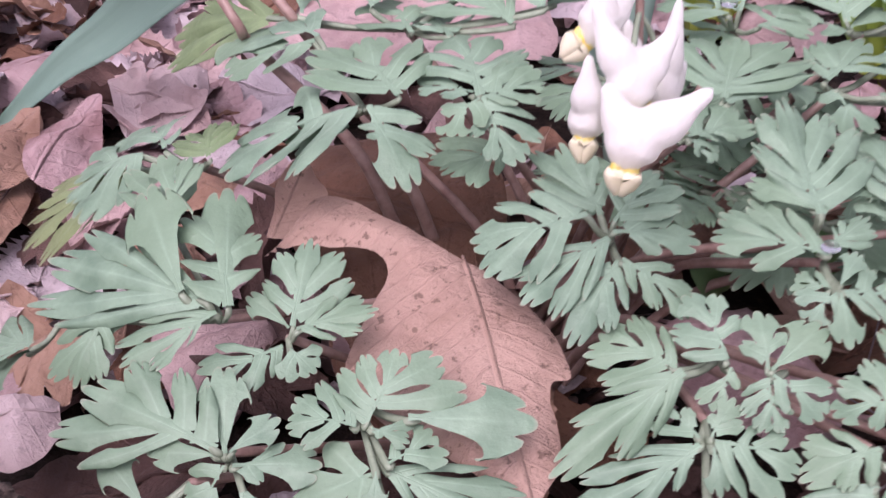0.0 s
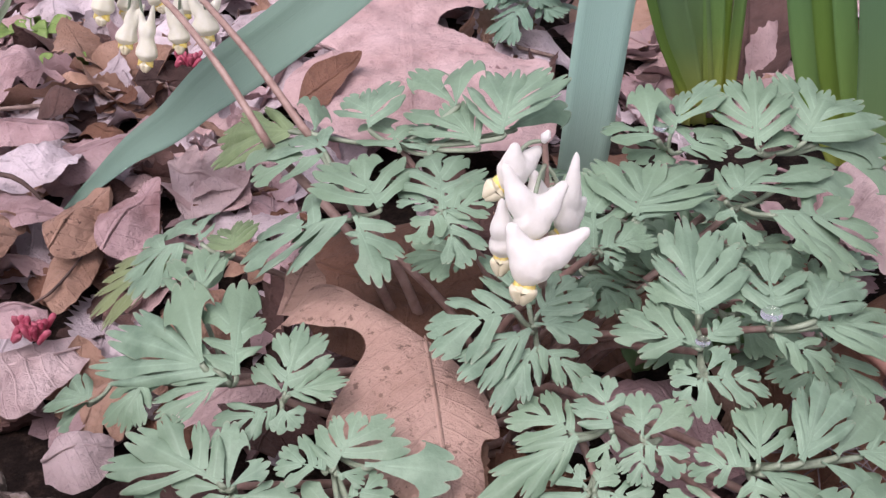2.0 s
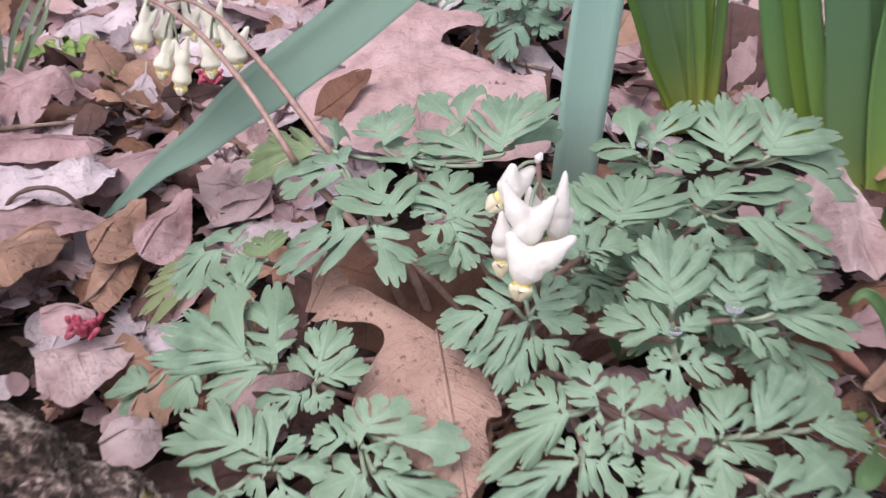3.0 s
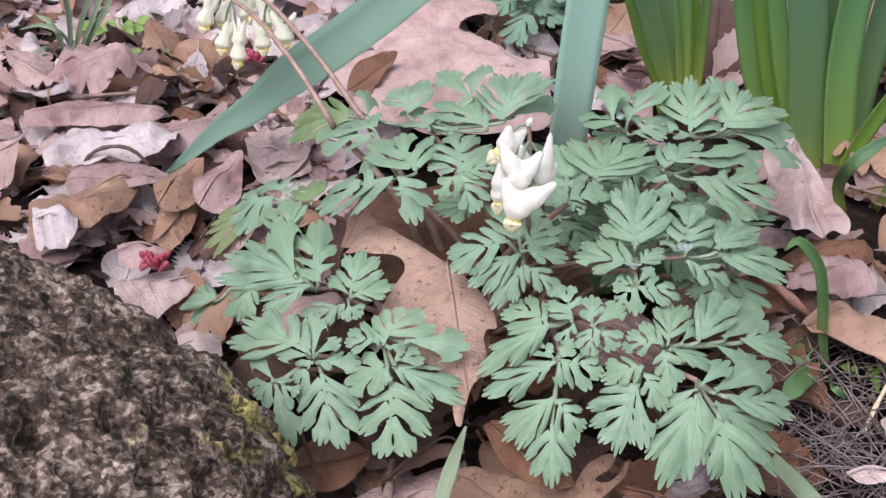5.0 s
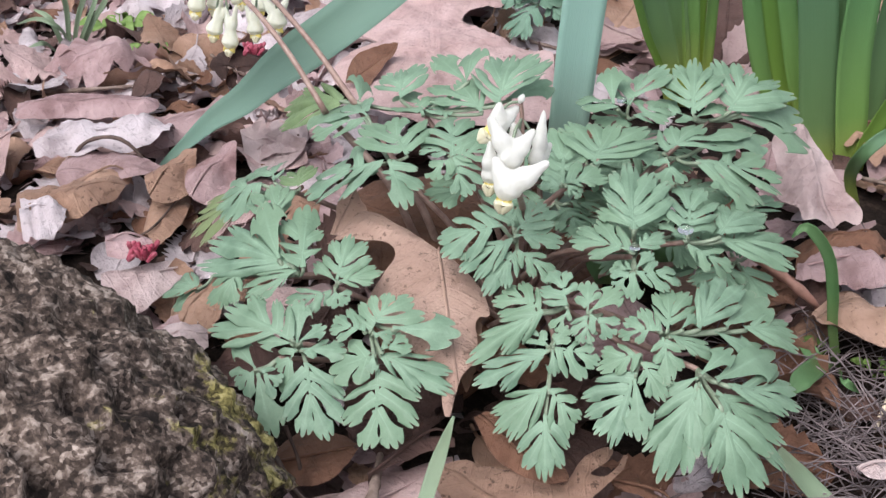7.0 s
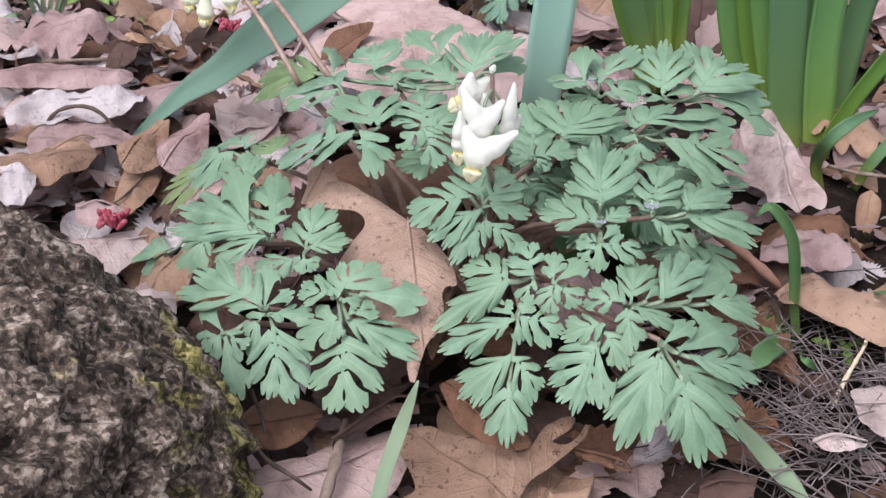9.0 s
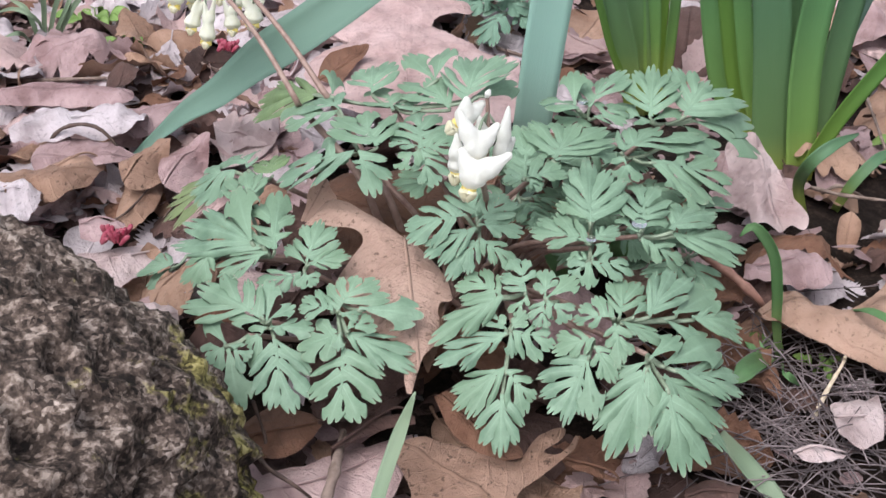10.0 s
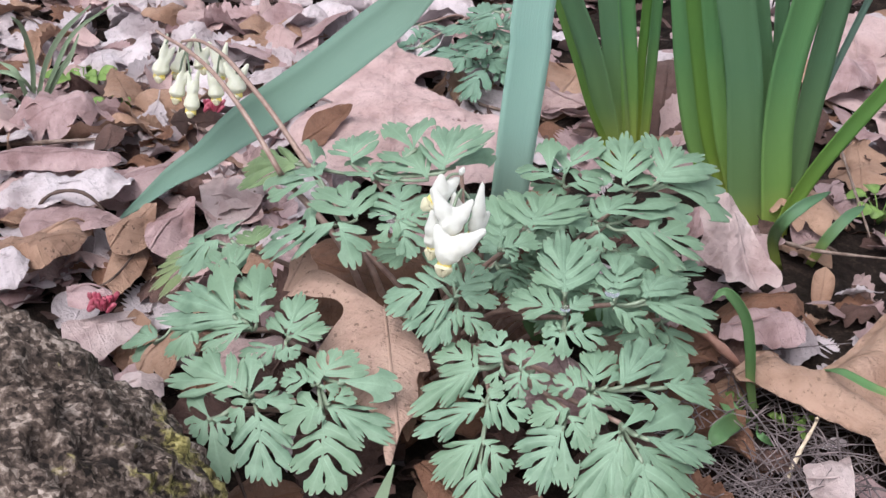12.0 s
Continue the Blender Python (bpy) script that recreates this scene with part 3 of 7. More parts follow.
leaflet(leaf, (0.0211, 0.2544, 0.0969), -35, 10, -19, 0.0289, -14, 24, 1.29, 0.76, 6)
leaflet(leaf, (0.0276, 0.2535, 0.1012), 11, 20, -6, 0.0340, -26, 22, 1.00, 1.08, 8)
leaflet(leaf, (0.0304, 0.2653, 0.0976), 37, 1, 23, 0.0324, -14, 14, 0.98, 0.53, 4)
leaflet(leaf, (-0.0036, 0.2597, 0.0929), -18, -2, -4, 0.0274, -31, 19, 0.81, 0.65, 4)
leaflet(leaf, (0.0061, 0.2585, 0.0925), -17, -3, -4, 0.0284, -27, 39, 0.56, 0.54, 5)
leaf = compound_leaf((0.039, 0.191, 0.077))
leaflet(leaf, (0.0336, 0.1897, 0.0843), -105, -6, -14, 0.0237, -25, 35, 1.05, 0.76, 6)
leaflet(leaf, (0.0378, 0.1864, 0.0803), -123, -12, -13, 0.0253, -26, 14, 0.83, 0.78, 6)
leaflet(leaf, (0.0394, 0.1818, 0.0784), -145, -20, -9, 0.0212, -23, 26, 0.71, 0.54, 5)
leaflet(leaf, (0.0399, 0.1810, 0.0789), 123, -14, 15, 0.0180, -23, 33, 0.74, 0.57, 5)
leaflet(leaf, (0.0387, 0.1873, 0.0818), 97, -1, 18, 0.0167, -28, 15, 0.87, 0.79, 4)
leaflet(leaf, (0.0391, 0.1899, 0.0822), 39, 25, 11, 0.0155, -23, 33, 0.90, 1.13, 5)
leaflet(leaf, (0.0375, 0.1965, 0.0796), -19, 21, -7, 0.0230, -23, 21, 1.00, 0.53, 5)
leaf = compound_leaf((0.054, 0.156, 0.060))
leaflet(leaf, (0.0521, 0.1500, 0.0597), -120, -19, -23, 0.0289, -18, 23, 0.46, 0.73, 6)
leaflet(leaf, (0.0521, 0.1515, 0.0601), -49, 25, -18, 0.0121, -26, 22, 1.05, 0.56, 4)
leaflet(leaf, (0.0545, 0.1497, 0.0609), 101, -1, 23, 0.0157, -24, 46, 0.74, 0.94, 6)
leaflet(leaf, (0.0538, 0.1501, 0.0615), 34, 34, 10, 0.0087, -24, 39, 0.56, 0.80, 3)
leaflet(leaf, (0.0537, 0.1476, 0.0614), 174, -39, 5, 0.0088, -20, 16, 0.67, 0.79, 2)
leaflet(leaf, (0.0524, 0.1401, 0.0518), -123, -22, -22, 0.0233, -21, 17, 0.97, 0.88, 5)
leaflet(leaf, (0.0521, 0.1326, 0.0458), -179, -35, 1, 0.0217, -24, 27, 0.82, 0.85, 5)
leaflet(leaf, (0.0529, 0.1387, 0.0517), 133, -21, 21, 0.0156, -39, 27, 0.52, 1.17, 5)
leaf = compound_leaf((0.058, 0.167, 0.066))
leaflet(leaf, (0.0497, 0.1607, 0.0677), -123, -18, -22, 0.0307, -14, 16, 0.67, 0.66, 6)
leaflet(leaf, (0.0490, 0.1628, 0.0672), -63, 14, -15, 0.0159, -33, 37, 1.16, 0.82, 6)
leaflet(leaf, (0.0579, 0.1621, 0.0696), -13, 24, -4, 0.0156, -60, 25, 0.69, 0.77, 5)
leaflet(leaf, (0.0584, 0.1605, 0.0691), -149, -30, -8, 0.0094, -35, 14, 0.51, 1.18, 4)
leaf = compound_leaf((0.070, 0.164, 0.065))
leaflet(leaf, (0.0649, 0.1596, 0.0698), 4, 28, 0, 0.0128, -41, 17, 0.57, 0.83, 4)
leaflet(leaf, (0.0655, 0.1595, 0.0696), 56, 20, 11, 0.0148, -22, 20, 0.82, 0.61, 4)
leaflet(leaf, (0.0658, 0.1589, 0.0688), 129, -13, 18, 0.0120, -25, 30, 0.91, 0.83, 4)
leaflet(leaf, (0.0646, 0.1579, 0.0690), 178, -33, 5, 0.0110, -19, 47, 0.87, 0.75, 5)
leaf = compound_leaf((0.081, 0.186, 0.075))
leaflet(leaf, (0.0803, 0.1741, 0.0765), -125, -15, -11, 0.0082, -42, 40, 1.11, 0.96, 4)
leaflet(leaf, (0.0805, 0.1732, 0.0768), 179, -20, -1, 0.0119, -15, 21, 0.79, 0.74, 3)
leaflet(leaf, (0.0812, 0.1734, 0.0773), 84, -6, 13, 0.0169, -29, 45, 0.75, 0.67, 6)
leaflet(leaf, (0.0813, 0.1757, 0.0772), 33, 14, 13, 0.0100, -14, 20, 0.63, 1.11, 3)
leaflet(leaf, (0.0798, 0.1762, 0.0758), -71, 8, -16, 0.0070, -26, 33, 1.11, 0.83, 3)
leaf = compound_leaf((0.081, 0.193, 0.077))
leaflet(leaf, (0.0804, 0.1822, 0.0798), -72, 6, -13, 0.0228, -21, 34, 0.90, 0.86, 6)
leaflet(leaf, (0.0816, 0.1847, 0.0802), 44, 7, 13, 0.0134, -16, 29, 0.59, 0.82, 5)
leaflet(leaf, (0.0805, 0.1905, 0.0839), -1, 17, 8, 0.0344, -28, 30, 0.63, 0.86, 8)
leaflet(leaf, (0.0802, 0.1916, 0.0837), -58, 16, -11, 0.0146, -14, 18, 0.71, 1.19, 3)
leaflet(leaf, (0.0810, 0.1914, 0.0834), 37, 5, 8, 0.0220, -14, 14, 1.32, 0.38, 3)
leaf = compound_leaf((0.100, 0.197, 0.075))
leaflet(leaf, (0.1000, 0.1936, 0.0806), 6, 12, 10, 0.0330, -28, 25, 0.64, 0.71, 7)
leaflet(leaf, (0.1000, 0.1901, 0.0786), 100, -24, 10, 0.0201, -19, 46, 0.98, 0.52, 5)
leaflet(leaf, (0.1115, 0.1984, 0.0775), 24, -4, 7, 0.0399, -16, 22, 0.56, 0.73, 6)
leaflet(leaf, (0.1125, 0.1985, 0.0760), 60, -17, 19, 0.0394, -14, 26, 0.81, 0.74, 7)
leaflet(leaf, (0.0993, 0.1928, 0.0790), -55, 15, -6, 0.0112, -22, 29, 0.43, 1.13, 3)
leaflet(leaf, (0.1005, 0.1945, 0.0801), 42, 1, 12, 0.0155, -14, 14, 1.40, 0.58, 2)
leaf = compound_leaf((0.098, 0.244, 0.084))
leaflet(leaf, (0.0930, 0.2385, 0.0898), 38, -1, 9, 0.0359, -27, 16, 0.57, 1.37, 6)
leaflet(leaf, (0.1097, 0.2534, 0.0853), 58, -7, 21, 0.0374, -18, 14, 0.70, 0.70, 4)
leaflet(leaf, (0.1054, 0.2341, 0.0884), 60, -18, 20, 0.0451, -14, 42, 0.87, 0.65, 7)
leaflet(leaf, (0.1074, 0.2351, 0.0865), 140, -19, -14, 0.0225, -53, 14, 1.17, 0.68, 3)
leaflet(leaf, (0.0935, 0.2323, 0.0910), 170, -13, -8, 0.0165, -20, 41, 0.87, 0.61, 4)
leaf = compound_leaf((0.113, 0.274, 0.086))
leaflet(leaf, (0.1063, 0.2673, 0.0924), 0, 22, -7, 0.0347, -23, 29, 0.93, 0.80, 8)
leaflet(leaf, (0.1068, 0.2674, 0.0903), -61, 5, -0, 0.0187, -61, 26, 0.55, 1.31, 4)
leaflet(leaf, (0.1072, 0.2676, 0.0907), 47, 7, 14, 0.0185, -14, 20, 1.40, 0.41, 3)
leaflet(leaf, (0.1210, 0.2719, 0.0921), 25, 19, 14, 0.0301, -35, 34, 1.08, 1.21, 9)
leaflet(leaf, (0.1238, 0.2739, 0.0903), 58, -13, 24, 0.0369, -14, 16, 0.95, 0.64, 3)
leaflet(leaf, (0.1254, 0.2743, 0.0892), 78, -23, 11, 0.0382, -18, 14, 0.91, 0.69, 4)
leaf = compound_leaf((0.080, 0.274, 0.087))
leaflet(leaf, (0.0739, 0.2698, 0.0945), -4, 20, -12, 0.0243, -14, 14, 1.38, 1.00, 4)
leaflet(leaf, (0.0757, 0.2655, 0.0950), -35, -5, 8, 0.0210, -55, 14, 0.78, 0.76, 3)
leaflet(leaf, (0.0803, 0.2740, 0.0924), 22, 16, -16, 0.0250, -30, 14, 1.16, 1.29, 5)
leaflet(leaf, (0.0818, 0.2604, 0.0941), 44, -3, 3, 0.0210, -25, 66, 1.33, 0.50, 5)
leaflet(leaf, (0.0805, 0.2819, 0.0855), -153, 10, -0, 0.0237, -17, 44, 0.89, 0.57, 3)
leaf = compound_leaf((0.061, 0.218, 0.089))
leaflet(leaf, (0.0655, 0.2207, 0.0937), 15, 2, 5, 0.0328, -35, 28, 0.98, 1.18, 8)
leaflet(leaf, (0.0542, 0.2102, 0.0907), 2, 9, 4, 0.0384, -34, 14, 0.41, 0.76, 5)
leaflet(leaf, (0.0555, 0.2074, 0.0919), 65, -2, 14, 0.0174, -39, 25, 1.05, 0.53, 5)
leaflet(leaf, (0.0543, 0.2080, 0.0910), -89, 3, -18, 0.0082, -25, 32, 0.66, 1.12, 3)
leaflet(leaf, (0.0560, 0.2072, 0.0915), 135, -21, 4, 0.0075, -35, 24, 0.96, 0.71, 3)
leaflet(leaf, (0.0659, 0.2194, 0.0935), 43, -4, 8, 0.0379, -14, 15, 0.65, 0.40, 4)
leaf = compound_leaf((0.090, 0.158, 0.063))
leaflet(leaf, (0.0915, 0.1539, 0.0678), 8, 21, 11, 0.0191, -28, 22, 0.75, 1.08, 5)
leaflet(leaf, (0.1017, 0.1559, 0.0673), 25, 8, 21, 0.0321, -15, 14, 0.71, 1.00, 5)
leaflet(leaf, (0.1112, 0.1618, 0.0638), 39, -1, 20, 0.0337, -14, 14, 0.72, 0.88, 4)
leaflet(leaf, (0.1184, 0.1665, 0.0600), 62, -15, 21, 0.0258, -20, 22, 0.95, 0.91, 6)
leaflet(leaf, (0.1080, 0.1606, 0.0630), 91, -30, 8, 0.0197, -14, 14, 1.39, 0.62, 4)
leaflet(leaf, (0.0924, 0.1536, 0.0657), 104, -19, 5, 0.0173, -20, 14, 1.05, 0.53, 5)
leaflet(leaf, (0.0895, 0.1530, 0.0679), -91, -2, -18, 0.0143, -23, 61, 0.94, 0.75, 6)
leaflet(leaf, (0.0899, 0.1508, 0.0666), 168, -29, 4, 0.0160, -39, 32, 0.57, 0.57, 6)
leaflet(leaf, (0.0963, 0.1546, 0.0678), 35, 6, 23, 0.0091, -14, 14, 1.22, 0.52, 2)
leaf = compound_leaf((0.083, 0.150, 0.059))
leaflet(leaf, (0.0828, 0.1463, 0.0630), -100, -17, -20, 0.0160, -36, 30, 0.62, 0.75, 6)
leaflet(leaf, (0.0833, 0.1439, 0.0615), 151, -30, 13, 0.0158, -34, 24, 0.77, 0.66, 5)
leaflet(leaf, (0.0811, 0.1410, 0.0591), -152, -39, -5, 0.0268, -14, 43, 0.89, 0.71, 8)
leaflet(leaf, (0.0808, 0.1388, 0.0579), 170, -37, 10, 0.0194, -14, 14, 0.83, 0.96, 3)
leaf = compound_leaf((0.102, 0.148, 0.056))
leaflet(leaf, (0.1022, 0.1399, 0.0610), 41, 4, 25, 0.0184, -14, 14, 0.62, 1.01, 2)
leaflet(leaf, (0.1073, 0.1414, 0.0573), 44, -8, 22, 0.0345, -14, 14, 0.67, 1.16, 4)
leaflet(leaf, (0.1116, 0.1409, 0.0561), 65, -20, 16, 0.0347, -14, 27, 1.07, 0.64, 6)
leaflet(leaf, (0.1067, 0.1380, 0.0546), 97, -29, 16, 0.0320, -14, 23, 0.82, 1.10, 6)
leaflet(leaf, (0.1086, 0.1332, 0.0538), 159, -43, 1, 0.0310, -24, 22, 0.98, 0.74, 6)
leaflet(leaf, (0.1014, 0.1386, 0.0575), -156, -35, -10, 0.0347, -17, 25, 0.81, 0.71, 7)
leaflet(leaf, (0.1020, 0.1378, 0.0582), 153, -36, 5, 0.0152, -14, 14, 0.70, 1.05, 3)
leaflet(leaf, (0.1012, 0.1408, 0.0587), -117, -17, -19, 0.0121, -16, 14, 1.06, 0.77, 3)
leaflet(leaf, (0.1018, 0.1380, 0.0568), 178, -38, 6, 0.0240, -14, 14, 0.83, 1.08, 2)

# a lower tier of smaller leaves that fills the gaps towards the back
tier = random.Random(29)
for cx, cy, cz in ((0.052, 0.238, 0.066), (0.072, 0.232, 0.064), (0.092, 0.222, 0.062), (0.064, 0.258, 0.072), (0.100, 0.252, 0.068), (0.118, 0.240, 0.060),
                   (0.122, 0.216, 0.056), (0.044, 0.270, 0.076), (0.088, 0.274, 0.074)):
    leaf = compound_leaf((cx, cy, cz))
    for k in range(5):
        a = k * 72 + tier.uniform(-20, 20)
        off = Vector((math.sin(radians(a)), math.cos(radians(a)), 0)) * 0.005
        leaflet(leaf, (cx + off.x, cy + off.y, cz), a, tier.uniform(-18, 12), tier.uniform(-12, 12), tier.uniform(0.017, 0.025), -34, 34, 0.85, 0.85, tier.choice((5, 6, 7)))


# ---- white flowers ----
def pouch(bm, line, across, halves, depths, sides=16):
    """A hollow-looking bag round a line: oval rings, wider along 'across' than deep."""
    n = 18
    pts = spline(line, n)
    rings = []
    for i, p in enumerate(pts):
        d = (pts[min(i + 1, n)] - pts[max(i - 1, 0)]).normalized()
        wide = (across - d * across.dot(d)).normalized()
        deep = d.cross(wide)
        f = i / n * (len(halves) - 1)
        a_ = float(np.interp(f, range(len(halves)), halves))
        b2 = float(np.interp(f, range(len(depths)), depths))
        # a shallow furrow where the two petals meet
        rings.append([bm.verts.new(p + wide * math.cos(t) * a_ + deep * math.sin(t) * b2 * (1 - 0.13 * math.exp(-(math.cos(t) / 0.22) ** 2)) * (1 + 0.10 * noise.noise(p * 260 + wide * t))) for t in (2 * math.pi * j / sides for j in range(sides))])
    for r0, r1 in zip(rings, rings[1:]):
        for j in range(sides):
            bm.faces.new((r0[j], r0[(j + 1) % sides], r1[(j + 1) % sides], r1[j]))
    bm.faces.new(rings[0][::-1])
    bm.faces.new(rings[-1])


def breeches(mouth, throat, spurs, belly=0.0042, bulb=1.0, petal=None):
    """A nodding flower like a pair of breeches: a bag with two blunt spurs, a narrow waist and a yellow lip round two cream inner petals."""
    mouth, throat = Vector(mouth), Vector(throat)
    tips = [Vector(t) for t in spurs]
    d = (mouth - throat).normalized()
    crown = throat.lerp((tips[0] + tips[1]) / 2, 0.60)
    across = tips[0] - tips[1]
    spread = min(0.5 * across.length * 0.52, belly * 1.35)
    # the half-closed flowers of the far spray are widest low down
    flare = 1.6 if petal else 1.0
    low = 1.45 if petal else 1.0
    slim = 0.72 if petal else 1.0
    bm = bmesh.new()
    pouch(bm, [mouth.lerp(throat, 0.28), mouth.lerp(throat, 0.75), throat.lerp(crown, 0.5), crown], across,
          [belly * 0.36 * low, belly * 0.52 * low, belly * 0.74 * low, belly * 1.02, max(belly * 0.9, spread) / low ** 0.6, max(belly * 0.8, spread) * slim, spread * 0.75, spread * 0.35],
          [belly * k for k in (0.36 * low, 0.50 * low, 0.68 * low, 0.88, 0.92 / low ** 0.6, 0.80 / low, 0.56 / low, 0.22)])
    for tip in tips:
        foot = throat.lerp(tip, 0.22).lerp(throat.lerp(crown, 0.5), 0.35)
        tube(bm, [foot, throat.lerp(tip, 0.5), throat.lerp(tip, 0.78), tip],
             [belly * slim * k for k in (0.55, 0.78, 0.80, 0.74, 0.64, 0.54, 0.45, 0.39, 0.35, 0.28, 0.10)], 22, 14, 0.9, 0.2)
    flower = part("flower", bm, petal or PETAL, PLANT, "waxy white flower shaped like breeches")
    # bag and spurs grow together into one skin
    skin = flower.modifiers.new("skin", "REMESH")
    skin.mode, skin.voxel_size, skin.use_smooth_shade = "VOXEL", belly * 0.13, True
    ease = flower.modifiers.new("ease", "SMOOTH")
    ease.factor, ease.iterations = 0.5, 7
    neck = mouth.lerp(throat, 0.45)
    side = d.cross(Vector((0.15, 1, 0))).normalized()
    for sgn in (-1, 1):
        # the flaring end of an outer petal, yellow where it spreads
        q = side * sgn * belly
        bm = tube(bmesh.new(), [mouth.lerp(throat, 0.72) + q * 0.10, mouth.lerp(throat, 0.35) + q * 0.20 * flare, mouth.lerp(throat, 0.02) + q * 0.44 * flare], [belly * k for k in (0.36, 0.44, 0.40, 0.30, 0.08)], 10, 10, 0.8, 0.2)
        part("lip", bm, LIP, flower, "yellow flaring lip")
        q *= 0.17
        bm = tube(bmesh.new(), [neck + q * 0.6, mouth.lerp(throat, 0.12) + q, mouth + q * 1.2, mouth + d * 0.0030 * bulb + q * 0.5], [belly * k for k in (0.26, 0.36 * bulb, 0.50 * bulb, 0.52 * bulb, 0.42 * bulb, 0.10)], 12, 10, 0.9, 0.15)
        part("inner_petal", bm, CREAM, flower, "cream inner petal")
    return flower


def pedicel(flower, a, b_):
    a, b_ = Vector(a), Vector(b_)
    part("pedicel", tube(bmesh.new(), [a, a.lerp(b_, 0.5) + Vector((0, 0, 0.002)), b_], [0.0006, 0.0005], 6, 6), RACHIS, flower)


part("flower_stalk", tube(bmesh.new(), [(0.033, 0.232, 0.0), (0.0403, 0.2093, 0.0705), (0.0399, 0.1860, 0.1003), (0.0406, 0.1900, 0.1125), (0.0402, 0.1920, 0.1254), (0.0398, 0.1920, 0.1314)], [0.0015, 0.0012, 0.0009, 0.0007], 20, 8), STEM, PLANT)
part("flower_bud", tube(bmesh.new(), [(0.0395, 0.1910, 0.1316), (0.0400, 0.1910, 0.1331), (0.0407, 0.1910, 0.1346)], [0.0006, 0.0013, 0.0005], 8, 8), PETAL, PLANT, "shrivelled white bud with a dark base")
flower = breeches((0.0356, 0.1660, 0.1062), (0.0367, 0.1680, 0.1110), [(0.0505, 0.1720, 0.1201), (0.0322, 0.1720, 0.1214)], 0.005)
pedicel(flower, (0.0367, 0.1700, 0.1140), (0.0406, 0.1900, 0.1125))
flower = breeches((0.0370, 0.1740, 0.1136), (0.0371, 0.1760, 0.1175), [(0.0451, 0.1820, 0.1265), (0.0304, 0.1800, 0.1320)], 0.0046)
pedicel(flower, (0.0371, 0.1780, 0.1205), (0.0402, 0.1920, 0.1254))
flower = breeches((0.0433, 0.1880, 0.1067), (0.0457, 0.1900, 0.1094), [(0.0476, 0.1940, 0.1278), (0.0503, 0.1960, 0.1143)], 0.0035)
pedicel(flower, (0.0457, 0.1920, 0.1124), (0.0402, 0.1920, 0.1254))
flower = breeches((0.0282, 0.1850, 0.1217), (0.0322, 0.1870, 0.1246), [(0.0330, 0.1870, 0.1336), (0.0391, 0.1930, 0.1294)], 0.0044)
pedicel(flower, (0.0322, 0.1890, 0.1276), (0.0398, 0.1920, 0.1314))
flower = breeches((0.0302, 0.1780, 0.1057), (0.0306, 0.1800, 0.1089), [(0.0302, 0.1800, 0.1228), (0.0347, 0.1840, 0.1141)], 0.004)
pedicel(flower, (0.0306, 0.1820, 0.1119), (0.0406, 0.1900, 0.1125))
flower = breeches((0.0391, 0.1860, 0.1130), (0.0391, 0.1880, 0.1153), [(0.0373, 0.1880, 0.1260), (0.0430, 0.1910, 0.1196)], 0.0036)
pedicel(flower, (0.0391, 0.1900, 0.1183), (0.0402, 0.1920, 0.1254))
part("flower_stalk", tube(bmesh.new(), [(0.012, 0.250, 0.0), (-0.0065, 0.250, 0.0365), (-0.019, 0.2535, 0.064), (-0.0471, 0.2779, 0.0806), (-0.0499, 0.2750, 0.0882), (-0.0653, 0.2900, 0.1043), (-0.0853, 0.3100, 0.1177), (-0.1043, 0.3300, 0.1218), (-0.1150, 0.3380, 0.1236), (-0.1227, 0.3420, 0.1265)], [0.0019, 0.0017, 0.0013, 0.0011, 0.0007], 36, 8), STEM, PLANT)
part("flower_stalk", tube(bmesh.new(), [(0.014, 0.250, 0.0), (0.0025, 0.250, 0.034), (-0.0065, 0.2515, 0.0575), (-0.0317, 0.2745, 0.0849), (-0.0367, 0.2750, 0.0918), (-0.0557, 0.2950, 0.1066), (-0.0765, 0.3180, 0.1172), (-0.0876, 0.3300, 0.1207), (-0.1015, 0.3420, 0.1221), (-0.1116, 0.3460, 0.1197)], [0.0019, 0.0017, 0.0013, 0.0011, 0.0007], 36, 8), STEM, PLANT)
flower = breeches((-0.1223, 0.3360, 0.1033), (-0.1210, 0.3380, 0.1092), [(-0.1161, 0.3400, 0.1263), (-0.1133, 0.3410, 0.1191)], 0.00415, 0.72, PETAL_CREAM)
pedicel(flower, (-0.1210, 0.3400, 0.1122), (-0.1150, 0.3380, 0.1236))
flower = breeches((-0.1128, 0.3300, 0.0947), (-0.1120, 0.3320, 0.0994), [(-0.1076, 0.3340, 0.1131), (-0.1042, 0.3350, 0.1105)], 0.00396, 0.72, PETAL_CREAM)
pedicel(flower, (-0.1120, 0.3340, 0.1024), (-0.1043, 0.3300, 0.1218))
flower = breeches((-0.1041, 0.3240, 0.0904), (-0.1031, 0.3260, 0.0963), [(-0.0985, 0.3280, 0.1129), (-0.1041, 0.3290, 0.1111)], 0.00396, 0.72, PETAL_CREAM)
pedicel(flower, (-0.1031, 0.3280, 0.0993), (-0.1043, 0.3300, 0.1218))
flower = breeches((-0.0915, 0.3280, 0.0960), (-0.0918, 0.3300, 0.1005), [(-0.0959, 0.3320, 0.1108), (-0.0903, 0.3330, 0.1131)], 0.00396, 0.72, PETAL_CREAM)
pedicel(flower, (-0.0918, 0.3320, 0.1035), (-0.0876, 0.3300, 0.1207))
flower = breeches((-0.0803, 0.3240, 0.1006), (-0.0801, 0.3260, 0.1063), [(-0.0857, 0.3280, 0.1175), (-0.0738, 0.3290, 0.1165)], 0.00494, 0.72, PETAL_CREAM)
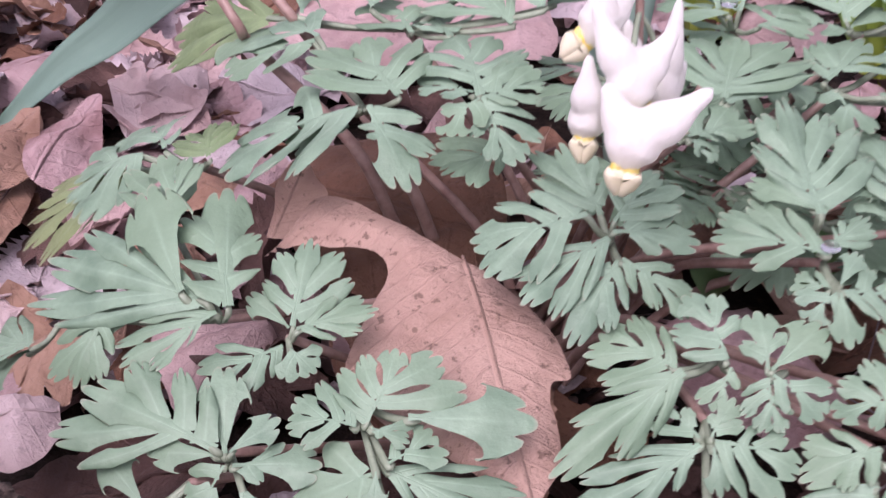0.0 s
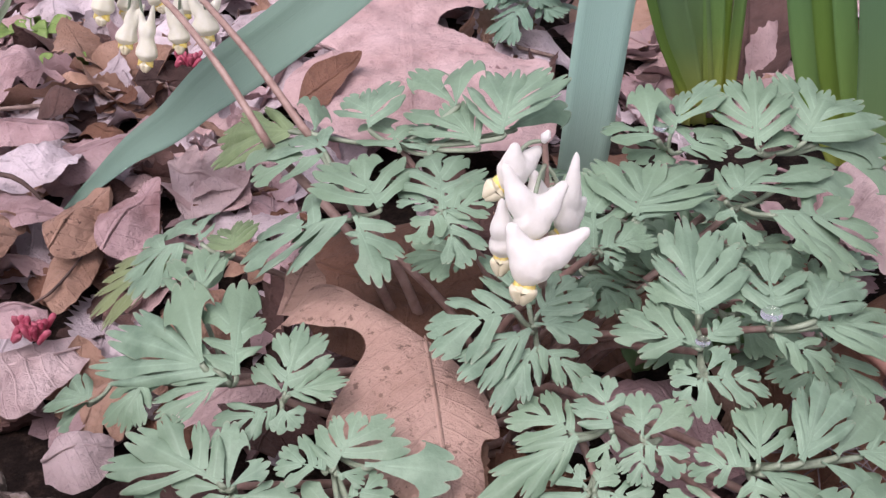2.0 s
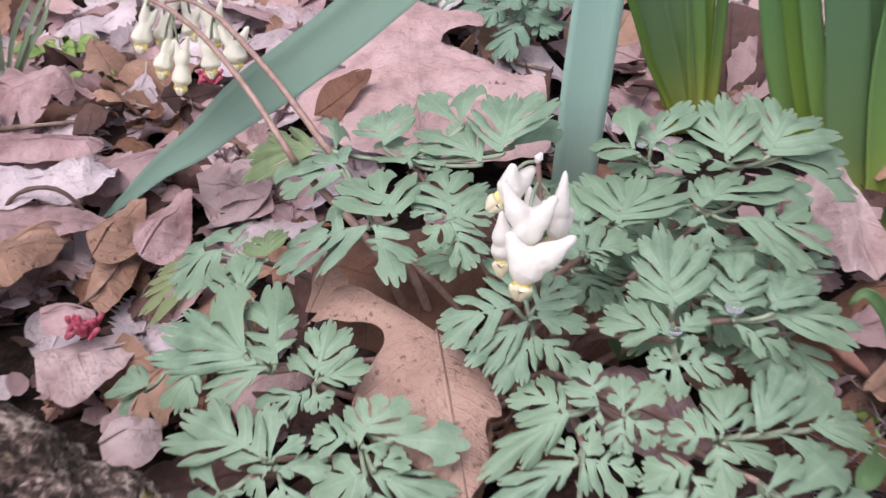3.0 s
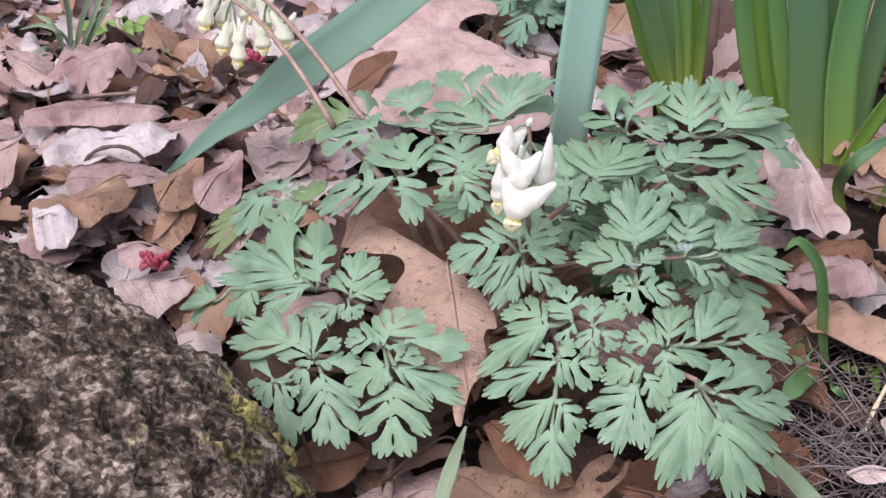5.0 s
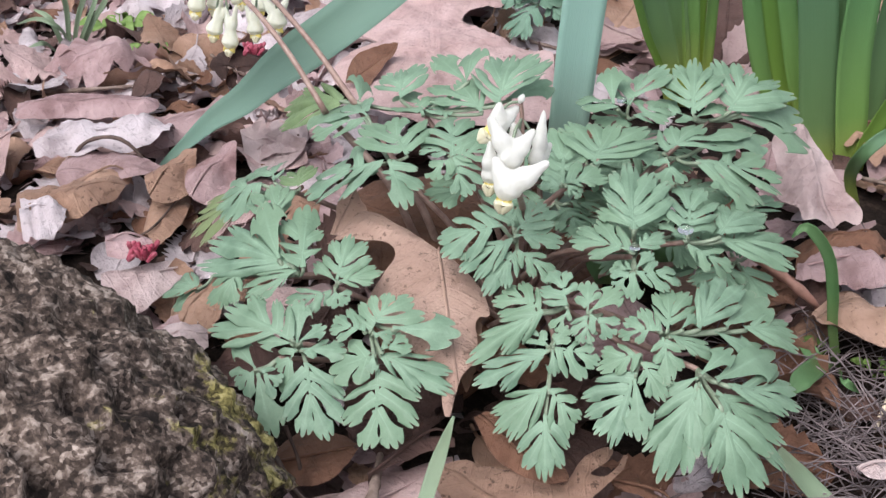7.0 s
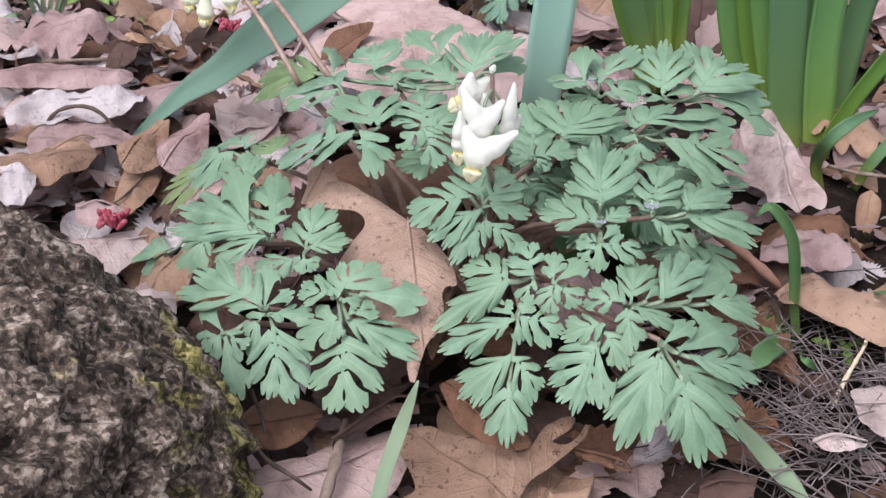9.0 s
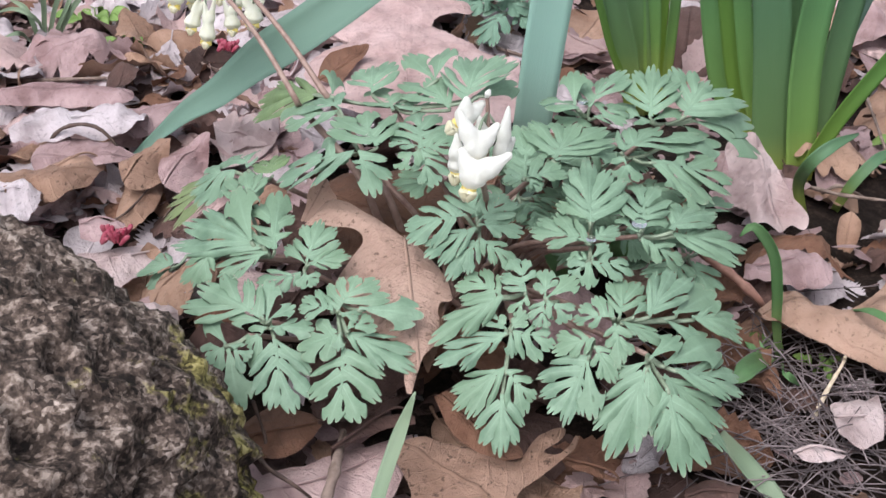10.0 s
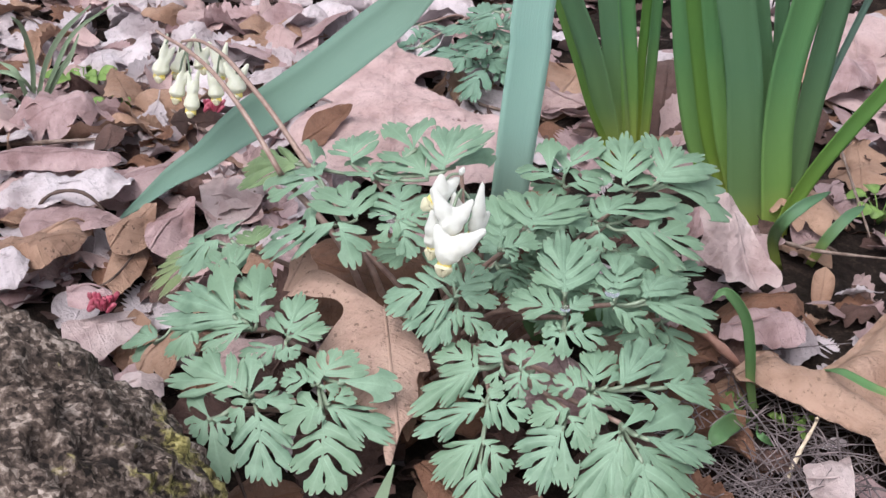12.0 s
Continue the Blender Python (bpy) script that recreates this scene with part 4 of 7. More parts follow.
pedicel(flower, (-0.0801, 0.3280, 0.1093), (-0.0765, 0.3180, 0.1172))
flower = breeches((-0.1156, 0.3440, 0.1022), (-0.1148, 0.3460, 0.1063), [(-0.1047, 0.3480, 0.1239), (-0.1141, 0.3490, 0.1155)], 0.00415, 0.72, PETAL_CREAM)
pedicel(flower, (-0.1148, 0.3480, 0.1093), (-0.1116, 0.3460, 0.1197))
flower = breeches((-0.0926, 0.3400, 0.1030), (-0.0921, 0.3420, 0.1071), [(-0.0879, 0.3440, 0.1214), (-0.0979, 0.3450, 0.1212)], 0.00435, 0.72, PETAL_CREAM)
pedicel(flower, (-0.0921, 0.3440, 0.1101), (-0.0876, 0.3300, 0.1207))
flower = breeches((-0.1028, 0.3480, 0.1037), (-0.1042, 0.3500, 0.1071), [(-0.1068, 0.3520, 0.1212), (-0.0987, 0.3530, 0.1176)], 0.00415, 0.72, PETAL_CREAM)
pedicel(flower, (-0.1042, 0.3520, 0.1101), (-0.1015, 0.3420, 0.1221))


# ---- strap-leaved bulbs ----
bulb = thing("daffodil_plant", (0.052, 0.318, ground_z(0.052, 0.318)), "broad blue-green strap leaves, one upright and one flopped to the ground", "plant")
part("strap_leaf", strap([(0.050, 0.318, -0.005), (0.056, 0.315, 0.065), (0.059, 0.315, 0.103), (0.062, 0.315, 0.136), (0.063, 0.315, 0.158), (0.075, 0.319, 0.258)], 0.0195, (0.25, -1, 0.25), base=0.9, fold=0.1), STRAP_BLUE, bulb)
part("strap_leaf", strap([(0.051, 0.328, -0.005), (0.0575, 0.333, 0.09), (0.0605, 0.345, 0.165), (0.035, 0.352, 0.178), (0.0016, 0.352, 0.1395), (-0.0189, 0.352, 0.1213), (-0.0396, 0.352, 0.1042), (-0.0641, 0.352, 0.0858), (-0.0878, 0.352, 0.0693), (-0.1078, 0.352, 0.0524), (-0.1262, 0.352, 0.0405), (-0.1431, 0.352, 0.0264), (-0.1564, 0.352, 0.0157), (-0.1622, 0.3496, 0.012)], 0.025, (-0.3, -0.75, 0.6), n=52, fold=0.35, base=0.3, blunt=0.42, power=1.15), STRAP_TEAL, bulb, "flopped leaf with its tip on the ground")
bulb = thing("daffodil_plant", (0.126, 0.476, ground_z(0.126, 0.476)), "tight clump of upright green strap leaves", "plant")
part("strap_leaf", strap([(0.1163, 0.474, -0.004), (0.1141, 0.474, 0.0118), (0.1076, 0.474, 0.026), (0.0999, 0.474, 0.0428), (0.0924, 0.474, 0.0649), (0.0836, 0.474, 0.0879), (0.0642, 0.474, 0.1385)], 0.0053, (-0.7, -1, 0.3), base=0.8), STRAP_YELLOW, bulb)
part("strap_leaf", strap([(0.1211, 0.478, -0.0051), (0.1154, 0.478, 0.0187), (0.1079, 0.478, 0.0453), (0.0986, 0.478, 0.0745), (0.0851, 0.478, 0.1059), (0.0554, 0.478, 0.175)], 0.0163, (-0.5, -1, 0.2), base=0.8), STRAP_DARK, bulb)
part("strap_leaf", strap([(0.1258, 0.482, -0.0068), (0.1215, 0.482, 0.0211), (0.1163, 0.482, 0.0516), (0.1119, 0.482, 0.0772), (0.1075, 0.482, 0.1054), (0.0978, 0.482, 0.1674)], 0.0135, (0, -1, 0.2), base=0.8), STRAP_DARK, bulb)
part("strap_leaf", strap([(0.1294, 0.482, -0.0066), (0.1275, 0.482, 0.0214), (0.1246, 0.482, 0.052), (0.1215, 0.482, 0.0776), (0.1175, 0.482, 0.1058), (0.1087, 0.482, 0.1678)], 0.0106, (0, -1, 0.2), base=0.8), STRAP_GREEN, bulb)
part("strap_leaf", strap([(0.1333, 0.484, -0.0074), (0.132, 0.484, 0.0207), (0.1304, 0.484, 0.0514), (0.1302, 0.484, 0.0773), (0.13, 0.484, 0.1056), (0.1296, 0.484, 0.1679)], 0.0064, (0.4, -1, 0.2), base=0.8), STRAP_YELLOW, bulb)
part("strap_leaf", strap([(0.1364, 0.486, -0.0083), (0.1372, 0.486, 0.02), (0.1368, 0.486, 0.0509), (0.1366, 0.486, 0.0768), (0.1362, 0.486, 0.1052), (0.1353, 0.486, 0.1677)], 0.0078, (0.5, -1, 0.2), base=0.8), STRAP_GREEN, bulb)
bulb = thing("daffodil_plant", (0.203, 0.403, ground_z(0.203, 0.403)), "thick clump of arching green strap leaves with yellow-green bases", "plant")
part("strap_leaf", strap([(0.1861, 0.417, -0.0088), (0.1727, 0.417, 0.017), (0.1577, 0.417, 0.0489), (0.1477, 0.417, 0.0895), (0.1413, 0.417, 0.1277), (0.1272, 0.417, 0.2117)], 0.0109, (-0.5, -1, 0.2), base=0.8), STRAP_GREEN, bulb)
part("strap_leaf", strap([(0.1879, 0.413, -0.0064), (0.1778, 0.413, 0.0194), (0.1658, 0.413, 0.0511), (0.1552, 0.413, 0.0946), (0.1479, 0.413, 0.1292), (0.1318, 0.413, 0.2053)], 0.0096, (-0.3, -1, 0.2), base=0.8), STRAP_YELLOW, bulb)
part("strap_leaf", strap([(0.1909, 0.409, -0.004), (0.1839, 0.409, 0.0181), (0.1726, 0.409, 0.0533), (0.1624, 0.409, 0.0965), (0.1552, 0.409, 0.1308), (0.1394, 0.409, 0.2063)], 0.0096, (-0.2, -1, 0.2), base=0.8), STRAP_GREEN, bulb)
part("strap_leaf", strap([(0.1936, 0.399, -0.004), (0.1913, 0.399, 0.0054), (0.1874, 0.399, 0.0235), (0.1823, 0.399, 0.0584), (0.1759, 0.399, 0.0977), (0.1665, 0.399, 0.1344), (0.1458, 0.399, 0.2151)], 0.0192, (-0.15, -1, 0.2), base=0.8), STRAP_DARK, bulb)
part("strap_leaf", strap([(0.2025, 0.415, -0.0028), (0.1983, 0.415, 0.0304), (0.1941, 0.415, 0.0655), (0.1884, 0.415, 0.0985), (0.1812, 0.415, 0.1298), (0.1654, 0.415, 0.1987)], 0.0109, (0, -1, 0.2), base=0.8), STRAP_DARK, bulb)
part("strap_leaf", strap([(0.2078, 0.417, -0.0037), (0.2045, 0.417, 0.0298), (0.1997, 0.417, 0.0717), (0.1968, 0.417, 0.1046), (0.1942, 0.417, 0.1297), (0.1885, 0.417, 0.1849)], 0.0077, (0, -1, 0.2), base=0.8), STRAP_DARK, bulb)
part("strap_leaf", strap([(0.2048, 0.393, -0.004), (0.2053, 0.393, 0.004), (0.2016, 0.393, 0.031), (0.1973, 0.393, 0.0653), (0.1968, 0.393, 0.101), (0.2008, 0.393, 0.1377), (0.2096, 0.393, 0.2184)], 0.0179, (0.25, -1, 0.2), base=0.8), STRAP_GREEN, bulb)
part("strap_leaf", strap([(0.2109, 0.403, -0.004), (0.2129, 0.403, 0.0007), (0.2122, 0.403, 0.03), (0.2137, 0.403, 0.0683), (0.2157, 0.403, 0.1042), (0.2181, 0.403, 0.1351), (0.2234, 0.403, 0.2031)], 0.0166, (0.4, -1, 0.2), base=0.8), STRAP_DARK, bulb)
part("strap_leaf", strap([(0.213, 0.411, -0.004), (0.2155, 0.411, 0.0225), (0.2182, 0.411, 0.0581), (0.2237, 0.411, 0.0853), (0.2303, 0.411, 0.1107), (0.237, 0.411, 0.1356), (0.2517, 0.411, 0.1904)], 0.0054, (0.6, -1, 0.2), base=0.8), STRAP_TEAL, bulb)
part("strap_leaf", strap([(0.2065, 0.389, -0.004), (0.2074, 0.389, 0.0064), (0.2118, 0.389, 0.0212), (0.2203, 0.389, 0.0428), (0.2336, 0.389, 0.0679), (0.2485, 0.389, 0.0929), (0.2813, 0.389, 0.1479)], 0.0093, (0.4, -1, 0.8), base=0.8), STRAP_YELLOW, bulb)


# ---- fallen leaves ----
def leaf_blade(length, left, right, curl, arch, crumple, seed, sweep=0.25, rows=34, cols=5, twist=0.0):
    """A dry leaf from base to tip along +y. left, right: half width at a share of the length; curl rolls its sides up, arch bends it."""
    bm = bmesh.new()
    uvl = bm.loops.layers.uv.verify()
    off = Vector((seed * 3.7, seed * 1.3, seed * 0.7))
    top = 0.0
    verts = []
    for j in range(rows + 1):
        s = j / rows
        row = []
        for k in range(-cols, cols + 1):
            u = k / cols
            w = (right(s) if u >= 0 else left(s)) * length
            x = u * w
            y = s * length + sweep * abs(x) * min(1, 3 * (1 - s) + 0.15)
            if abs(curl) > 1e-4:
                ang = abs(x) * curl / (0.5 * length)
                rad = 0.5 * length / curl
                x, z = math.copysign(math.sin(ang) * rad, u), (1 - math.cos(ang)) * rad
            else:
                z = 0.0
            z += arch * length * (s - s * s) * 4 * 0.25
            p = Vector((x, y, z))
            q = p * 28 + off
            z += 1.7 * crumple * length * (noise.noise(q * 0.6) * 1.0 + noise.noise(q * 1.6) * 0.45 + (0.3 - abs(noise.noise(q * 3.2))) * 0.3)
            if twist:
                a = twist * (s - 0.5)
                p = Vector((p.x * math.cos(a) - z * math.sin(a), p.y, p.x * math.sin(a) + z * math.cos(a)))
            else:
                p.z = z
            row.append((bm.verts.new(p), u, s))
        verts.append(row)
    for a, b_ in zip(verts, verts[1:]):
        for k in range(2 * cols):
            q = (a[k], a[k + 1], b_[k + 1], b_[k])
            f = bm.faces.new([e[0] for e in q])
            for loop, e in zip(f.loops, q):
                loop[uvl].uv = (e[1], e[2])
    # a raised midrib along the blade, running out into the stalk
    rib = [e[cols][0].co.copy() + Vector((0, 0, 0.0001)) for e in verts[::4]]
    back = (rib[0] - rib[1]).normalized()
    stalk = tube(bmesh.new(), [rib[0] + back * length * 0.12 + Vector((0, 0, 0.003)), *rib], [0.0008, 0.0007, 0.0003], 22, 5)
    return bm, stalk


def draped(upper, lower, rise, rows=40, cols=8, seed=1, back=0.012, ripple=1.0):
    """A dry leaf spread between two edges drawn on its own plane (x across, y up), its middle bulging towards +z."""
    bm = bmesh.new()
    uvl = bm.loops.layers.uv.verify()
    a = spline([(x, y, 0) for x, y in upper], rows)
    b_ = spline([(x, y, 0) for x, y in lower], rows)
    verts = []
    for j, (p, q) in enumerate(zip(a, b_)):
        row = []
        for k in range(cols + 1):
            f = k / cols
            c_ = p.lerp(q, f)
            c_.z = rise * math.sin(math.pi * min(1, f * 0.8 + 0.1)) * min(1.0, (p - q).length / 0.04) - back * (1 - f) ** 4
            c_.z += ripple * (0.0016 * noise.noise(c_ * 60 + Vector((seed, 0, 0))) + 0.0006 * noise.noise(c_ * 220))
            row.append((bm.verts.new(c_), 2 * f - 1, j / rows))
        verts.append(row)
    for r0, r1 in zip(verts, verts[1:]):
        for k in range(cols):
            q = (r0[k], r0[k + 1], r1[k + 1], r1[k])
            if len({e[0] for e in q}) == 4:
                f = bm.faces.new([e[0] for e in q])
                for loop, e in zip(f.loops, q):
                    loop[uvl].uv = (e[1] * 0.5 + 0.6, e[2])
    bmesh.ops.recalc_face_normals(bm, faces=bm.faces)
    return bm


def profile(points):
    xs, ys = [p[0] for p in points], [p[1] for p in points]
    return lambda s: float(np.interp(s, xs, ys))


def oval(width, toothed=0.0, n=14, bite=0.0):
    def f(s):
        w = width * (math.sin(math.pi * min(1, max(0, s)) ** 0.85)) ** 0.8
        w *= 1 - toothed * (0.5 + 0.5 * math.cos(2 * math.pi * n * s)) if toothed else 1
        return max(0.002, w * (1 - bite * max(0, noise.noise((s * 5, width * 40, 1.5)))))
    return f


def lobed(width, lobes, depth, start=0.16):
    """Oak-like: a slim base, pointed lobes and round bays between."""
    def f(s):
        env = (math.sin(math.pi * min(1, s * 0.93 + 0.05)) ** 0.7) * (0.45 + 0.55 * min(1, s / 0.55))
        ph = (s - start) * lobes / (1 - start)
        wave = abs(math.cos(math.pi * ph)) ** 0.8 if s > start else 0.0
        w = width * env * (1 - depth + depth * wave) if s > start else width * 0.10
        return max(0.004, w * (1 if s < 0.97 else (1 - s) / 0.03))
    return f


def midrib(parent, bm, mat):
    """The raised rib and stalk of a dry leaf, a part of it."""
    ob = ob_from("midrib", bm, mat)
    ob.parent = parent
    return ob


def fallen(name, sheets, mat, place, heading, tilt, roll, label, category="leaf", group="fallen leaves", sink=0.002, rest=True):
    """Lays a dry leaf on the ground, its lowest point just in the mould, or holds it where it leans."""
    bm, stalk = sheets
    m = Matrix.Rotation(-radians(heading), 4, "Z") @ Matrix.Rotation(radians(tilt), 4, "X") @ Matrix.Rotation(radians(roll), 4, "Y")
    bm.transform(m)
    stalk.transform(m)
    x, y = place[0], place[1]
    if rest:
        z = -min(v.co.z - ground_z(x + v.co.x, y + v.co.y) for v in bm.verts) - sink
    else:
        z = place[2]
    ob = ob_from(name, bm, mat)
    ob.location = (x, y, z)
    midrib(ob, stalk, mat)
    return tagged(ob, label, category, group)


def drawn_leaf(name, mat, place, tilt, outline, rib, label, bulge=0.0, ripple=1.0, roll=0.0, folds=(), cell=0.0016):
    """A dry leaf of irregular outline, drawn on its own plane in millimetres; rib: the two ends of its midrib.
    bulge lifts its middle, roll turns up the rim nearest to -y, folds are ridges (from, to, height, width)."""
    line = [Vector((p.x, p.y)) for p in spline([(x / 1000, y / 1000, 0) for x, y in [*outline, outline[0]]], 8 * len(outline))]
    n = len(line) - 1
    px, py = np.array([p.x for p in line[:n]]), np.array([p.y for p in line[:n]])
    qx, qy = np.roll(px, -1), np.roll(py, -1)
    r0, r1 = (Vector(r) / 1000 for r in rib)
    along = (r1 - r0).normalized()
    across = Vector((-along.y, along.x))
    size = (r1 - r0).length
    low, high = py.min(), py.max()

    def inside(x, y):
        cut = (py > y) != (qy > y)
        return np.count_nonzero(x < (qx[cut] - px[cut]) * (y - py[cut]) / (qy[cut] - py[cut]) + px[cut]) % 2 == 1

    def height(x, y):
        near = float(np.min((px - x) ** 2 + (py - y) ** 2)) ** 0.5
        z = bulge * (1 - math.exp(-near / 0.009))
        v = Vector((x * 60, y * 60, len(label)))
        z += ripple * (0.0019 * noise.noise(v) + 0.0008 * noise.noise(v * 3.1) + 0.0014 * (0.35 - abs(noise.noise(v * 1.3))))
        if roll:
            z += roll * math.sin(math.pi * min(1.0, max(0.0, 1.15 - near / 0.021))) - 0.12 * roll * (1 - math.exp(-max(0.0, near - 0.02) / 0.02))
        for x0, y0, x1, y1, lift, width in folds:
            a_, b2 = Vector((x0, y0)) / 1000, Vector((x1, y1)) / 1000
            d = (b2 - a_).normalized()
            w = Vector((x, y)) - a_
            z += lift * max(0.0, 1 - abs(w.dot(Vector((-d.y, d.x)))) / width)
        d = abs((Vector((x, y)) - r0).dot(across))
        return z - 0.0007 * math.exp(-(d / 0.002) ** 2)

    bm = bmesh.new()
    uvl = bm.loops.layers.uv.verify()
    made = {}

    def corner(i, j):
        if (i, j) not in made:
            made[i, j] = bm.verts.new((i * cell, j * cell, 0))
        return made[i, j]
    for i in range(int(px.min() / cell) - 1, int(px.max() / cell) + 2):
        for j in range(int(low / cell) - 1, int(high / cell) + 2):
            if inside((i + 0.5) * cell, (j + 0.5) * cell):
                bm.faces.new((corner(i, j), corner(i + 1, j), corner(i + 1, j + 1), corner(i, j + 1)))
    for v in [v for v in bm.verts if v.is_boundary]:
        k = int(np.argmin((px - v.co.x) ** 2 + (py - v.co.y) ** 2))
        v.co.x, v.co.y = px[k], py[k]
    for v in bm.verts:
        v.co.z = height(v.co.x, v.co.y)
    for f in bm.faces:
        for loop in f.loops:
            w = Vector((loop.vert.co.x, loop.vert.co.y)) - r0
            loop[uvl].uv = (w.dot(across) / (0.5 * size), w.dot(along) / size)
    ends = [r0.lerp(r1, k / 8) for k in range(9)]
    stalk = tube(bmesh.new(), [(p.x, p.y, height(p.x, p.y) + 0.0001) for p in ends], [0.00038, 0.0003, 0.00014], 24, 5)
    return fallen(name, (bm, stalk), mat, place, 0, tilt, 0, label, rest=False)


# the large oak leaf that leans among the stalks, with one long pointed lobe
drawn_leaf("oak_leaf", DEAD_OAK, (0.012, 0.18, 0.06), 15.6, [(-46.1, 21.1), (-41.8, 26.9), (-39.5, 33.3), (-36.5, 38.1), (-29.9, 39.0), (-21.3, 33.1), (-10.9, 26.6), (-4.6, 22.1), (2.6, 16.6), (10.8, 7.2), (16.4, -1.2), (18.6, -9.4), (14.8, -10.6), (14.0, -15.6), (15.0, -19.4), (15.4, -29.0), (11.2, -36.9), (9.6, -44.3), (8.3, -54.6), (5.6, -48.5), (2.7, -34.7), (-9.9, -25.7), (-18.7, -20.1), (-26.2, -9.6), (-25.0, -2.0), (-21.5, 8.0), (-19.1, 15.3), (-20.0, 20.4), (-24.3, 23.2), (-31.6, 23.7), (-39.0, 24.6)], [(-3.0, 21.7), (4.1, -12.4)], "large tan dry oak leaf leaning among the green leaves", bulge=0.005, ripple=0.8)
drawn_leaf("fallen_leaf", DEAD_OAK, (-0.023, 0.225, 0.067), 40, [(-13.6, -10.9), (-12.0, -3.9), (-11.9, 1.7), (-9.1, 6.8), (-5.4, 9.0), (-2.4, 3.8), (0.5, -1.0), (-4.3, -10.6)], [(-11.3, -8.2), (-5.3, 7.8)], "tan dry oak leaf lobe standing behind the leaning leaf", ripple=0.6, cell=0.0012)
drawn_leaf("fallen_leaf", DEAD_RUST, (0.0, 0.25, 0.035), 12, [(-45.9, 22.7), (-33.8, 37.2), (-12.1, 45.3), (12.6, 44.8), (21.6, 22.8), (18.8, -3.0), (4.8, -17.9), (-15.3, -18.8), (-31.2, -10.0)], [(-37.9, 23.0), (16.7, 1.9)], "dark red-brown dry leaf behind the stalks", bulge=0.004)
drawn_leaf("fallen_leaf", DEAD_PALE_ROSE, (0.166, 0.307, 0.022), 42, [(-15.5, 13.2), (-12.1, 24.1), (-13.2, 38.7), (-1.0, 42.4), (6.4, 35.5), (13.2, 25.7), (18.8, 13.6), (26.5, 4.4), (24.9, -3.3), (18.0, -1.8), (13.0, -5.5), (5.6, -3.2), (-1.1, -4.2), (-3.0, 3.1), (-7.8, 5.0)], [(-1.0, 42.4), (14.1, -4.3)], "pinkish crumpled dry leaf with a torn end beside strap leaves", ripple=3.2, folds=((-3, 40, 1, -4, 0.008, 0.009), (8, 32, 16, -4, -0.004, 0.007)))
drawn_leaf("fallen_leaf", OAK_TAN, (0.185, 0.235, 0.011), 4, [(-27.2, 0.9), (-22.0, 12.1), (-15.2, 19.9), (-5.6, 26.4), (1.4, 17.4), (9.0, 10.3), (18.0, 14.7), (29.5, 25.6), (53.5, 55.6), (79.6, 81.7), (83.4, 37.9), (51.0, -68.3), (36.4, -66.8), (28.5, -51.9), (20.5, -36.2), (10.3, -25.8), (-2.4, -17.9), (-16.5, -11.4), (-25.8, -7.9)], [(-24.7, 1.1), (63.4, 20.0)], "large tan dry leaf with a rolled front rim beside the needles", ripple=1.6, roll=0.012, folds=((-22, -9, 44, -56, 0.011, 0.012),), cell=0.0022)
drawn_leaf("fallen_leaf", OAK_BROWN, (0.055, 0.12, 0.022), 4, [(-39.9, 2.3), (-39.7, 8.2), (-33.6, 11.6), (-21.4, 10.7), (-11.1, 7.5), (-1.1, 5.6), (5.7, 7.1), (9.5, 14.3), (15.3, 21.3), (20.8, 23.0), (19.4, 16.7), (13.0, 9.0), (18.5, 9.0), (23.2, 17.1), (26.1, 25.2), (25.6, 17.9), (21.5, 8.8), (13.8, -0.4), (6.9, -7.7), (2.9, -17.2), (0.9, -32.5), (-23.9, -39.5), (-38.9, -22.8), (-31.3, -16.0)], [(1.2, -19.7), (-37.2, 7.9)], "tan spotted dry oak leaf with a long pointed lobe", bulge=0.004, ripple=1.3)
drawn_leaf("fallen_leaf", DEAD_RUST, (0.055, 0.14, 0.032), 25, [(-27.9, 3.9), (-23.1, 6.6), (-16.6, 2.6), (-7.9, -5.4), (2.4, -10.9), (5.7, -17.0), (-3.0, -18.9), (-11.1, -16.3), (-18.4, -11.6), (-23.0, -5.6)], [(-24.9, 4.2), (-1.1, -17.5)], "rust-brown curled leaf edge over a spotted leaf", bulge=0.004, cell=0.0012)
drawn_leaf("fallen_leaf", DEAD_ROSE, (-0.01, 0.48, 0.026), 4, [(-74.9, -34.4), (-74.1, -17.3), (-67.8, -0.5), (-54.5, 11.8), (-68.0, 24.5), (-58.8, 59.9), (-44.4, 95.7), (-29.1, 130.0), (-23.3, 103.5), (-11.7, 87.3), (5.4, 85.2), (20.0, 81.9), (18.9, 66.3), (7.7, 60.8), (-2.6, 54.6), (-4.0, 43.2), (8.5, 31.7), (22.6, 20.7), (36.5, 6.9), (53.1, 3.8), (56.4, -29.3), (53.7, -76.7), (-1.1, -88.1), (-51.1, -67.0)], [(-6.8, -69.4), (-30.5, 114.7)], "large rosy brown oak leaf lying flat on the litter", bulge=0.004, ripple=1.6, cell=0.002)
drawn_leaf("fallen_leaf", DEAD_PINK, (-0.211, 0.396, 0.024), 10, [(-47.5, 1.5), (-20.1, 11.2), (11.2, 11.4), (30.5, 10.6), (35.7, 3.1), (30.3, -4.7), (8.5, -10.3), (-11.9, -10.2), (-41.8, -12.1)], [(-35.4, -2.6), (34.3, 4.1)], "long rolled pink-brown dry leaf on the litter", bulge=0.009, ripple=0.8)
